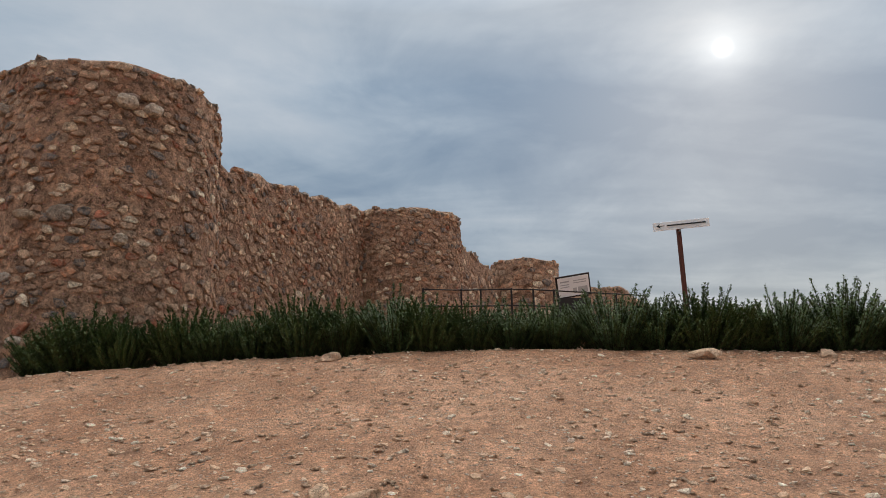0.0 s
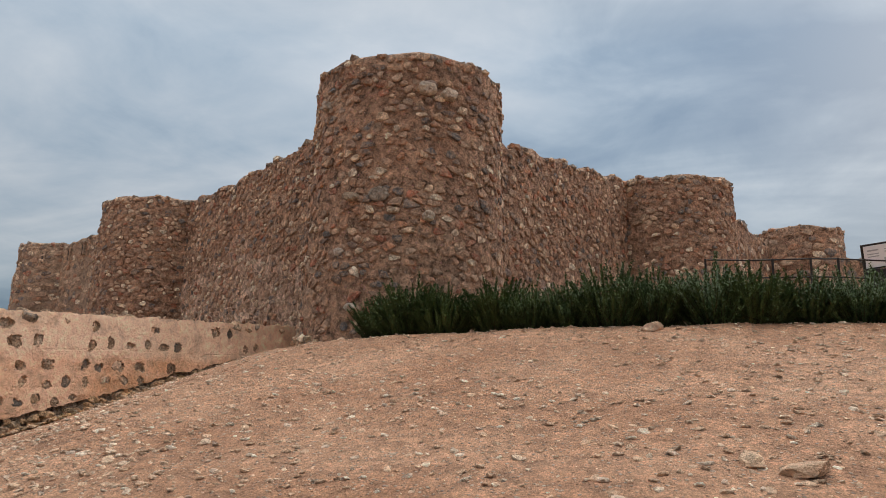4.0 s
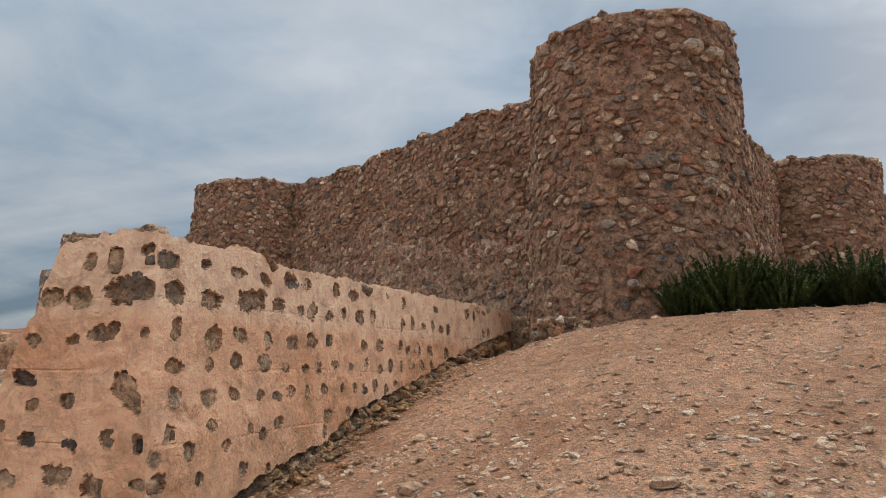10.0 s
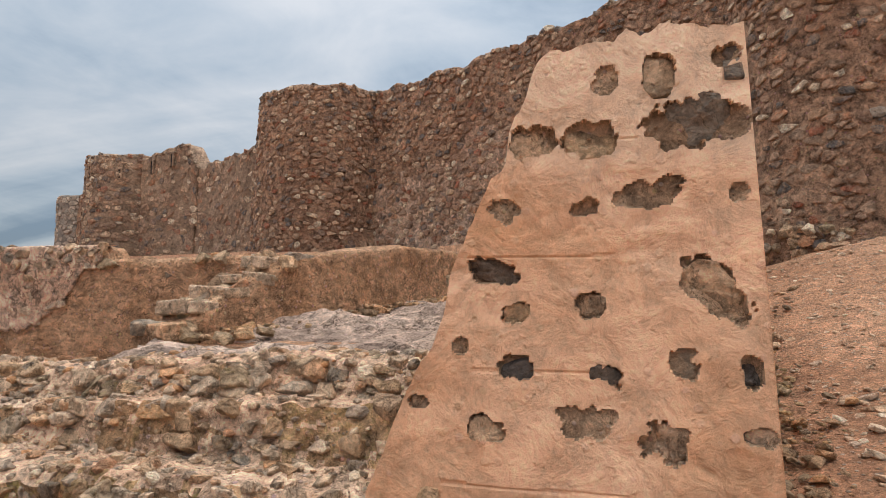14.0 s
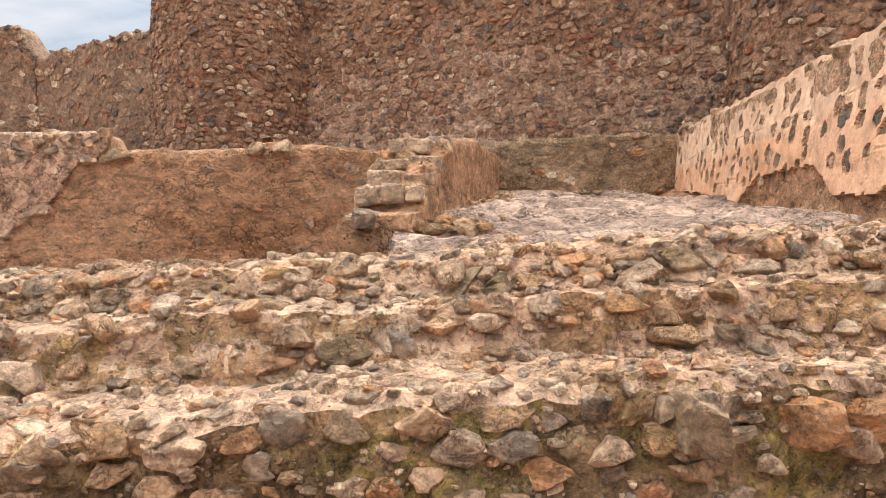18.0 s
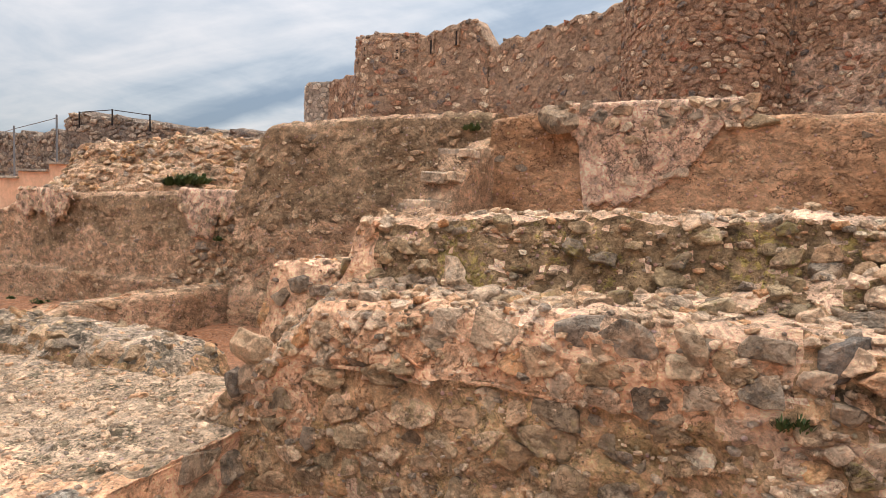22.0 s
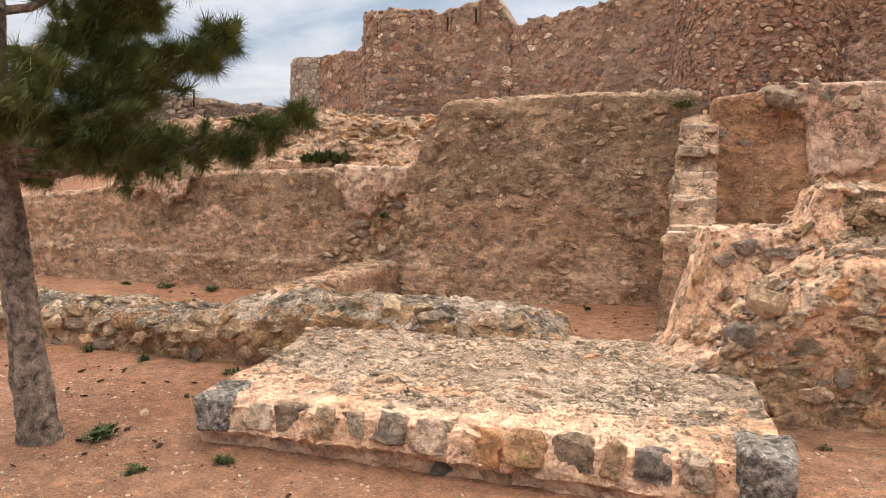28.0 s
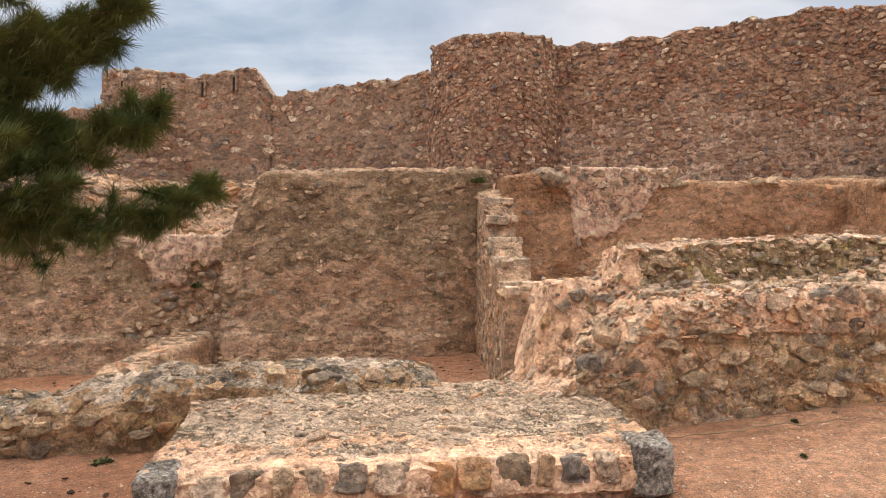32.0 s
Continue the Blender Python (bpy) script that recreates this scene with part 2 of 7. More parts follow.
def mat_rough(name, a, b, speck, scale=1.0, speck_amount=0.5, relief=0.03, lichen=0.0, bands=0.0, mottle=1.9, moss=(0.10, 0.095, 0.055), moss_at=0.59, cream=None, pits=0.8, grains=0.6, cracks=0.0, creased=0.7, strata=False):
    """Mortar, render and earth: two tones in patches, embedded grit and pebbles."""
    m, n, bsdf, pos = material(name)
    patch = n.ramp(n.noise(pos, 1.1 * scale, 6.0, 0.62, 0.5), [(0.36, rgb(*a)), (0.66, rgb(*b))])
    grit = n.noise(pos, 48.0 * scale, 6.0, 0.85)
    bed = n.add("ShaderNodeMapping", Vector=pos, Scale=(0.9, 0.9, 1.35)).outputs[0] if strata else pos
    mid = n.noise(bed, 8.0 * scale, 6.0, 0.7, 0.4)
    val = n.math("MAXIMUM", n.math("ADD", n.math("MULTIPLY", mid, mottle * 1.6), n.math("MULTIPLY_ADD", grit, mottle * 0.55, 1.0 - mottle * 1.07)), 0.2)
    cf, ch = chips(n, pos, 40.0 * scale, grains, pits)
    val = n.math("MULTIPLY", val, cf)
    col = n.mix(1.0, patch, n.add("ShaderNodeCombineColor", Red=val, Green=val, Blue=val).outputs[0], "MULTIPLY")
    vor = n.add("ShaderNodeTexVoronoi", Vector=pos, Scale=24.0 * scale)
    peb = n.ramp(vor.outputs["Distance"], [(0.22, rgb(1, 1, 1)), (0.36, rgb(0, 0, 0))])
    pick = n.ramp(n.add("ShaderNodeSeparateColor", Color=vor.outputs["Color"]).outputs[0], [(0.55, rgb(0, 0, 0)), (0.60, rgb(1, 1, 1))])
    f = n.math("MULTIPLY", n.math("MULTIPLY", peb, pick), speck_amount)
    tint = n.mix(0.45, rgb(*speck), vor.outputs["Color"], "SOFT_LIGHT")
    col = n.mix(f, col, tint)
    if cream:
        zz = n.add("ShaderNodeSeparateXYZ", Vector=pos).outputs[2]
        zz = n.math("ADD", zz, n.math("MULTIPLY", n.noise(pos, 2.5, 4.0), 0.16))
        fz = n.ramp(n.math("MULTIPLY_ADD", zz, 8.0, -12.6, clamp=True), [(0.0, rgb(0, 0, 0)), (1.0, rgb(1, 1, 1))])
        col = n.mix(n.math("MULTIPLY", fz, 0.75), col, n.mix(1.0, rgb(*cream), n.add("ShaderNodeCombineColor", Red=val, Green=val, Blue=val).outputs[0], "MULTIPLY"))
        blot = n.ramp(n.noise(pos, 2.2, 6.0, 0.7, 0.6), [(0.50, rgb(0, 0, 0)), (0.66, rgb(1, 1, 1))])
        col = n.mix(n.math("MULTIPLY", blot, 0.35), col, rgb(0.55, 0.28, 0.145))
    if bands:
        z = n.add("ShaderNodeSeparateXYZ", Vector=pos).outputs[2]
        wob = n.math("ADD", z, n.math("MULTIPLY", n.noise(pos, 1.5, 3.0), 0.12))
        wave = n.math("ABSOLUTE", n.math("SUBTRACT", n.math("FRACT", n.math("MULTIPLY", wob, 4.2)), 0.5))
        col = n.mix(n.math("MULTIPLY", n.ramp(wave, [(0.30, rgb(0, 0, 0)), (0.5, rgb(1, 1, 1))]), bands), col, rgb(b[0] * 1.2, b[1] * 1.25, b[2] * 1.3))
    if lichen:
        lv = n.ramp(n.math("MULTIPLY_ADD", n.noise(pos, 1.8, 2.0), 0.55, n.math("MULTIPLY", n.noise(pos, 22.0, 5.0, 0.75), 0.55)), [(moss_at, rgb(0, 0, 0)), (moss_at + 0.03, rgb(1, 1, 1))])
        col = n.mix(n.math("MULTIPLY", lv, lichen), col, n.mix(1.0, rgb(*moss), n.add("ShaderNodeCombineColor", Red=val, Green=val, Blue=val).outputs[0], "MULTIPLY"))
    if creased:
        fis = creases(n, bed, 10.0 * scale, 0.016, 0.42, 0.55)
        # Shade inside the fissures is painted into the colour here too.
        col = n.mix(n.math("MULTIPLY", fis, creased), col, n.mix(1.0, col, rgb(0.28, 0.22, 0.18), "MULTIPLY"))
        mid = n.math("SUBTRACT", mid, n.math("MULTIPLY", fis, 0.5 * creased))
    n.put(bsdf.inputs["Base Color"], col)
    if cracks:
        warp = n.add("ShaderNodeTexNoise", Vector=pos, Scale=3.5, Detail=5.0, Roughness=0.7).outputs[1]
        vec = n.add("ShaderNodeVectorMath")
        vec.operation = "MULTIPLY_ADD"
        n.put(vec.inputs[0], warp)
        n.put(vec.inputs[1], (0.5, 0.5, 0.5))
        n.put(vec.inputs[2], n.add("ShaderNodeMapping", Vector=pos, Scale=(0.6, 0.6, 1.3)).outputs[0])
        net = n.add("ShaderNodeTexVoronoi", Vector=vec.outputs[0], Scale=3.2)
        net.feature = "DISTANCE_TO_EDGE"
        line_ = n.ramp(net.outputs["Distance"], [(0.004, rgb(1, 1, 1)), (0.022, rgb(0, 0, 0))])
        line_ = n.math("MULTIPLY", line_, n.ramp(n.noise(pos, 2.4, 3.0), [(0.46, rgb(0, 0, 0)), (0.56, rgb(1, 1, 1))]))
        col = n.mix(n.math("MULTIPLY", line_, cracks), col, rgb(a[0] * 0.25, a[1] * 0.22, a[2] * 0.2))
        n.put(bsdf.inputs["Base Color"], col)
        mid = n.math("SUBTRACT", mid, n.math("MULTIPLY", line_, 0.8))
    h = n.math("ADD", n.math("ADD", mid, n.math("MULTIPLY", grit, 0.25)), n.math("MULTIPLY_ADD", f, 0.5, n.math("MULTIPLY", ch, 0.45)))
    bump(n, bsdf, h, 1.0, relief)
    return m


def mat_plain(name, col, rough=0.6, metal=0.0, var=0.25, scale=14.0):
    m, n, bsdf, pos = material(name)
    v = n.math("MULTIPLY_ADD", n.noise(pos, scale, 5.0, 0.65), 2 * var, 1.0 - var)
    c = n.mix(1.0, rgb(*col), n.add("ShaderNodeCombineColor", Red=v, Green=v, Blue=v).outputs[0], "MULTIPLY")
    n.put(bsdf.inputs["Base Color"], c)
    bsdf.inputs["Roughness"].default_value, bsdf.inputs["Metallic"].default_value = rough, metal
    bump(n, bsdf, n.noise(pos, scale * 3, 3.0), 0.3, 0.004)
    return m


def mat_leaf(name, a, b):
    m, n, bsdf, pos = material(name)
    r = n.add("ShaderNodeNewGeometry").outputs["Random Per Island"]
    big = n.noise(pos, 2.2, 3.0)
    f = n.math("MULTIPLY_ADD", r, 0.6, n.math("MULTIPLY_ADD", big, 1.2, -0.45), clamp=True)
    n.put(bsdf.inputs["Base Color"], n.mix(f, rgb(*a), rgb(*b)))
    bsdf.inputs["Roughness"].default_value = 0.65
    return m


TOWER_PAL = [(0.29, 0.175, 0.115), (0.42, 0.29, 0.195), (0.22, 0.135, 0.095), (0.36, 0.185, 0.11), (0.13, 0.115, 0.105), (0.47, 0.34, 0.23), (0.29, 0.20, 0.14),
             (0.29, 0.115, 0.07), (0.37, 0.255, 0.18), (0.19, 0.14, 0.115), (0.62, 0.50, 0.38), (0.32, 0.195, 0.13), (0.12, 0.11, 0.105), (0.35, 0.225, 0.145), (0.54, 0.42, 0.30), (0.25, 0.16, 0.11)]
TERR_PAL = [(0.56, 0.36, 0.22), (0.40, 0.29, 0.195), (0.60, 0.30, 0.14), (0.34, 0.26, 0.19), (0.70, 0.52, 0.35), (0.50, 0.32, 0.19), (0.27, 0.22, 0.17),
            (0.54, 0.27, 0.15), (0.42, 0.315, 0.20), (0.74, 0.60, 0.44), (0.38, 0.255, 0.165), (0.29, 0.24, 0.19), (0.60, 0.40, 0.25), (0.52, 0.36, 0.23)]
GREY_PAL = [(0.235, 0.20, 0.165), (0.30, 0.25, 0.20), (0.17, 0.15, 0.13), (0.36, 0.27, 0.19), (0.27, 0.235, 0.20)]
PALE_PAL = [(0.58, 0.50, 0.41), (0.48, 0.41, 0.33), (0.62, 0.54, 0.44), (0.42, 0.36, 0.30)]
TOWER_PAL = [tuple(min(0.75, 1.28 * c) for c in q) for q in TOWER_PAL]
M_STONE = mat_stone("castle_stone", TOWER_PAL, 1.0, 0.0, (0.38, 0.25, 0.17, 0.7))
M_MOSSY = mat_stone("mossy_stone", [(0.36, 0.26, 0.155), (0.28, 0.21, 0.135), (0.48, 0.33, 0.20), (0.24, 0.19, 0.14), (0.56, 0.42, 0.27)], 1.1, 0.6, (0.36, 0.26, 0.15, 0.5))
M_TERR = mat_stone("terrace_stone", TERR_PAL, 1.0, 0.06, (0.70, 0.46, 0.29, 0.3))
M_FAR = mat_stone("far_grey_stone", [(0.32, 0.265, 0.21), (0.23, 0.195, 0.165), (0.42, 0.34, 0.265), (0.28, 0.215, 0.16), (0.18, 0.16, 0.145)], 1.1, 0.0, (0.40, 0.29, 0.20, 0.3))
M_OLD = mat_stone("weathered_terrace_stone", [(0.54, 0.35, 0.21), (0.42, 0.30, 0.19), (0.64, 0.37, 0.19), (0.38, 0.245, 0.145), (0.28, 0.205, 0.14), (0.58, 0.36, 0.20), (0.72, 0.50, 0.33), (0.52, 0.28, 0.145)], 1.1, 0.3, (0.50, 0.34, 0.21, 0.3))
M_EDGE = mat_stone("pale_edge_stone", [(0.62, 0.44, 0.30), (0.47, 0.36, 0.265), (0.70, 0.51, 0.355), (0.36, 0.285, 0.225), (0.62, 0.36, 0.21), (0.53, 0.37, 0.25)], 1.1, 0.1, (0.70, 0.48, 0.315, 0.3))
M_ROCK = mat_rough("bedrock", (0.30, 0.215, 0.17), (0.70, 0.53, 0.42), (0.42, 0.33, 0.27), 0.9, 0.3, 0.09, mottle=1.8, cracks=0.8, creased=1.0, grains=0.8, strata=True)
M_GREYBROWN = mat_stone("grey_brown_stone", [(0.38, 0.275, 0.185), (0.30, 0.225, 0.16), (0.44, 0.31, 0.20), (0.26, 0.205, 0.155), (0.48, 0.33, 0.20)], 1.1, 0.15, (0.52, 0.35, 0.22, 0.4))
M_GREY = mat_stone("grey_stone", GREY_PAL, 0.9)
M_CORE = mat_stone("core_stone", [(0.42, 0.30, 0.205), (0.52, 0.37, 0.235), (0.38, 0.295, 0.215), (0.58, 0.41, 0.27), (0.32, 0.225, 0.155), (0.50, 0.34, 0.205)], 1.2, 0.0, (0.62, 0.41, 0.26, 0.5))
M_PALE = mat_stone("pale_stone", PALE_PAL, 0.6)
M_MORTAR = mat_rough("castle_mortar", (0.25, 0.142, 0.09), (0.42, 0.265, 0.175), (0.52, 0.37, 0.26), 1.0, 0.7, 0.08, mottle=2.8)
M_PALEBED = mat_rough("pinkish_castle_mortar", (0.36, 0.225, 0.155), (0.60, 0.43, 0.32), (0.62, 0.46, 0.34), 1.0, 0.6, 0.08, mottle=2.6)
# Cream cap mortar, its tone lifted to paint in sky light on the treads.
M_TMORTAR = mat_rough("skylit_terrace_mortar", (0.64, 0.40, 0.26), (0.84, 0.605, 0.435), (0.84, 0.65, 0.50), 1.0, 0.7, 0.09, lichen=0.12, mottle=2.2, grains=0.62)
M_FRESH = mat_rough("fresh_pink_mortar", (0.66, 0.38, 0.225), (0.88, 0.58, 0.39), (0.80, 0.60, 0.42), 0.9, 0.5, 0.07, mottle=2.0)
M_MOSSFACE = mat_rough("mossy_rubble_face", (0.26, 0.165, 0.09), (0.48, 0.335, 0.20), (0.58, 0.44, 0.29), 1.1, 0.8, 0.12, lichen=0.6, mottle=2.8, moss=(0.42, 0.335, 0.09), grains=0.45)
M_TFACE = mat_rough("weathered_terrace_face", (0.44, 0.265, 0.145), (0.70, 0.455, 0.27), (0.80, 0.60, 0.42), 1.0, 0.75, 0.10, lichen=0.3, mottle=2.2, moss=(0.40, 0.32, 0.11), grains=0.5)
M_RENDER = mat_rough("old_castle_render", (0.26, 0.175, 0.118), (0.42, 0.295, 0.205), (0.50, 0.38, 0.275), 0.8, 0.5, 0.06, mottle=1.8, grains=0.5, strata=True)
M_PALEMORTAR = mat_rough("pale_mortar", (0.20, 0.165, 0.135), (0.32, 0.27, 0.22), (0.4, 0.34, 0.28), 1.0, 0.3, 0.03)
M_LICHEN = mat_rough("lichened_rubble", (0.41, 0.29, 0.195), (0.68, 0.505, 0.36), (0.80, 0.64, 0.49), 1.1, 0.6, 0.08, lichen=0.85, mottle=2.2, moss=(0.14, 0.115, 0.07))
M_CRUST = mat_rough("dark_lichen_crust", (0.36, 0.27, 0.19), (0.66, 0.51, 0.38), (0.80, 0.66, 0.52), 1.1, 0.8, 0.10, lichen=0.85, mottle=2.8, moss=(0.15, 0.125, 0.09), moss_at=0.545, grains=0.5)
M_TAPIA = mat_rough("rammed_lime_plaster", (0.56, 0.31, 0.175), (0.78, 0.51, 0.34), (0.76, 0.56, 0.40), 0.8, 0.25, 0.035, bands=0.16, mottle=1.0, cream=(0.74, 0.555, 0.40), pits=0.25, grains=0.85, creased=0.0)
M_PATCH = mat_rough("old_lime_render", (0.66, 0.42, 0.29), (0.86, 0.62, 0.46), (0.80, 0.62, 0.47), 1.0, 0.6, 0.09, mottle=2.4, cracks=0.8, grains=0.6)
M_HOLE = mat_rough("exposed_core", (0.34, 0.215, 0.135), (0.60, 0.42, 0.28), (0.62, 0.48, 0.35), 1.5, 0.6, 0.06, mottle=2.2)
M_FARBED = mat_rough("dark_earth_bedding", (0.13, 0.10, 0.08), (0.27, 0.21, 0.165), (0.36, 0.29, 0.23), 1.0, 0.5, 0.06, mottle=2.4)
M_FOOT = mat_rough("dark_rubble_footing", (0.22, 0.15, 0.10), (0.46, 0.33, 0.23), (0.55, 0.42, 0.31), 1.2, 0.7, 0.10, mottle=2.6, grains=0.5)
M_PALECORE = mat_stone("pale_core_stone", [(0.66, 0.48, 0.34), (0.56, 0.42, 0.30), (0.72, 0.54, 0.39)], 1.0, 0.0, (0.64, 0.43, 0.28, 0.4))
M_BLACKSTONE = mat_stone("blackish_stone", [(0.12, 0.105, 0.095), (0.15, 0.125, 0.105), (0.20, 0.15, 0.115)], 1.0, 0.0, (0.2, 0.14, 0.10, 0.2), 0.1)
M_BROWN = mat_rough("brown_plaster", (0.42, 0.225, 0.12), (0.66, 0.405, 0.25), (0.74, 0.54, 0.37), 0.9, 0.7, 0.09, mottle=1.6, pits=1.0, grains=0.6, cracks=0.7, strata=True)
M_EMBED = mat_stone("render_bedded_stone", [(0.54, 0.37, 0.235), (0.47, 0.32, 0.205), (0.62, 0.44, 0.29), (0.42, 0.29, 0.19), (0.58, 0.40, 0.255), (0.68, 0.52, 0.37), (0.32, 0.255, 0.205)], 1.1, 0.15, (0.54, 0.36, 0.225, 0.9))
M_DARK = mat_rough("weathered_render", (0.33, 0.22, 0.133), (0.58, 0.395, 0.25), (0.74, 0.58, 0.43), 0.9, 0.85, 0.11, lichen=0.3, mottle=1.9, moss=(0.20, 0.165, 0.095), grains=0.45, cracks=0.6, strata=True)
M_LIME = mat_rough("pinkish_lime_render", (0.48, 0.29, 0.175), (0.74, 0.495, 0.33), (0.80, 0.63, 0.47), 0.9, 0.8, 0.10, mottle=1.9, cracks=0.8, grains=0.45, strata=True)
M_PINK = mat_rough("new_pink_plaster", (0.54, 0.30, 0.185), (0.62, 0.375, 0.25), (0.57, 0.42, 0.32), 0.6, 0.12, 0.008, mottle=0.5, pits=0.1, grains=0.92, creased=0.0)
M_ORANGE = mat_stone("orange_stone", [(0.58, 0.28, 0.12), (0.66, 0.40, 0.22)], 1.0, 0.0, (0.70, 0.50, 0.34, 0.4))
M_RED = mat_plain("red_brick", (0.30, 0.11, 0.07), 0.9, 0.0, 0.3, 20.0)
M_BARK = mat_rough("pine_bark", (0.25, 0.185, 0.14), (0.42, 0.33, 0.26), (0.34, 0.28, 0.22), 2.2, 0.4, 0.08, mottle=3.0)
M_BLOCK = mat_rough("dark_veined_limestone", (0.18, 0.15, 0.12), (0.44, 0.375, 0.30), (0.5, 0.45, 0.39), 3.0, 0.3, 0.05, mottle=3.0, lichen=0.75, moss=(0.56, 0.51, 0.45), cracks=0.5)
M_STEEL = mat_plain("galvanised_steel", (0.22, 0.23, 0.24), 0.5, 0.5, 0.15)
M_IRON = mat_plain("dark_iron", (0.035, 0.03, 0.028), 0.6, 0.4, 0.3)
M_POST = mat_plain("rusty_red_paint", (0.10, 0.035, 0.025), 0.6, 0.2, 0.35)
M_WHITE = mat_plain("white_sign_enamel", (0.82, 0.83, 0.84), 0.35, 0.0, 0.06)
M_BLACK = mat_plain("black_lettering", (0.02, 0.02, 0.02), 0.5, 0.0, 0.1)
M_INK = mat_plain("grey_print", (0.42, 0.44, 0.46), 0.6, 0.0, 0.2)
M_ROSEMARY = mat_leaf("rosemary_leaf", (0.026, 0.056, 0.017), (0.14, 0.20, 0.07))
M_NEEDLE = mat_leaf("pine_needle", (0.055, 0.09, 0.028), (0.24, 0.275, 0.10))
M_WEED = mat_leaf("weed_leaf", (0.04, 0.065, 0.02), (0.11, 0.14, 0.05))
M_LITTER = mat_plain("dry_litter", (0.055, 0.028, 0.014), 0.95, 0.0, 0.4, 30.0)
M_STEM = mat_plain("woody_stem", (0.05, 0.045, 0.02), 0.9, 0.0, 0.4, 30.0)
M_TWIG = mat_plain("dry_twig", (0.30, 0.20, 0.125), 0.95, 0.0, 0.5, 30.0)


def mat_ground():
    m, n, bsdf, pos = material("gravelly_earth")
    x = n.add("ShaderNodeSeparateXYZ", Vector=pos).outputs[0]
    y = n.add("ShaderNodeSeparateXYZ", Vector=pos).outputs[1]
    wob = n.math("MULTIPLY_ADD", n.noise(pos, 0.35, 4.0), 3.0, -1.5)
    west = n.ramp(n.math("MULTIPLY_ADD", n.math("ADD", x, wob), -0.16, -2.05, clamp=True), [(0.0, rgb(0, 0, 0)), (1.0, rgb(1, 1, 1))])
    trod = n.ramp(n.math("MULTIPLY_ADD", n.math("ADD", y, n.math("MULTIPLY", wob, 0.25)), 0.8, -0.55, clamp=True), [(0.0, rgb(0.35, 0.35, 0.35)), (1.0, rgb(1, 1, 1))])
    patch = n.noise(pos, 0.8, 6.0, 0.6, 0.4)
    tan_ = n.ramp(patch, [(0.34, rgb(0.45, 0.228, 0.128)), (0.66, rgb(0.65, 0.370, 0.228))])
    red_ = n.ramp(patch, [(0.34, rgb(0.38, 0.17, 0.088)), (0.66, rgb(0.50, 0.255, 0.15))])
    col = n.mix(n.math("MULTIPLY", west, trod), tan_, red_)
    grit = n.noise(pos, 60.0, 5.0, 0.8)
    mid = n.noise(pos, 9.0, 5.0, 0.7)
    val = n.math("MAXIMUM", n.math("ADD", n.math("MULTIPLY", mid, 1.8), n.math("MULTIPLY_ADD", grit, 2.0, -0.92)), 0.22)
    col = n.mix(1.0, col, n.add("ShaderNodeCombineColor", Red=val, Green=val, Blue=val).outputs[0], "MULTIPLY")
    vor = n.add("ShaderNodeTexVoronoi", Vector=pos, Scale=30.0)
    peb = n.ramp(vor.outputs["Distance"], [(0.20, rgb(1, 1, 1)), (0.34, rgb(0, 0, 0))])
    pick = n.ramp(n.add("ShaderNodeSeparateColor", Color=vor.outputs["Color"]).outputs[1], [(0.45, rgb(0, 0, 0)), (0.50, rgb(1, 1, 1))])
    tone = n.ramp(n.add("ShaderNodeSeparateColor", Color=vor.outputs["Color"]).outputs[0], [(0.0, rgb(0.30, 0.25, 0.21)), (0.5, rgb(0.50, 0.36, 0.25)), (1.0, rgb(0.64, 0.54, 0.43))])
    f = n.math("MULTIPLY", n.math("MULTIPLY", peb, pick), 0.85)
    col = n.mix(f, col, tone)
    loose = n.ramp(n.noise(pos, 0.55, 5.0, 0.65, 0.5), [(0.38, rgb(0.25, 0.25, 0.25)), (0.58, rgb(1, 1, 1))])
    cf, ch = chips(n, pos, 38.0, 0.30, 1.0)
    col = n.mix(loose, col, n.mix(1.0, col, n.add("ShaderNodeCombineColor", Red=cf, Green=cf, Blue=cf).outputs[0], "MULTIPLY"))
    dark = n.ramp(n.noise(pos, 3.2, 6.0, 0.75, 0.3), [(0.55, rgb(0, 0, 0)), (0.68, rgb(1, 1, 1))])
    col = n.mix(n.math("MULTIPLY", dark, 0.5), col, rgb(0.24, 0.125, 0.075))
    n.put(bsdf.inputs["Base Color"], col)
    h = n.math("ADD", n.math("MULTIPLY", f, 0.8), n.math("ADD", mid, n.math("MULTIPLY", grit, 0.6)))
    bump(n, bsdf, n.math("ADD", h, n.math("MULTIPLY", n.math("MULTIPLY", ch, loose), 0.9)), 1.0, 0.05)
    return m


M_GROUND = mat_ground()
M_PEBBLE = mat_stone("pebble", [(0.72, 0.50, 0.34), (0.62, 0.41, 0.27), (0.80, 0.62, 0.46), (0.60, 0.41, 0.28), (0.74, 0.51, 0.34), (0.66, 0.50, 0.38), (0.88, 0.74, 0.58)], 0.55, 0.0, (0.58, 0.39, 0.26, 0.4))

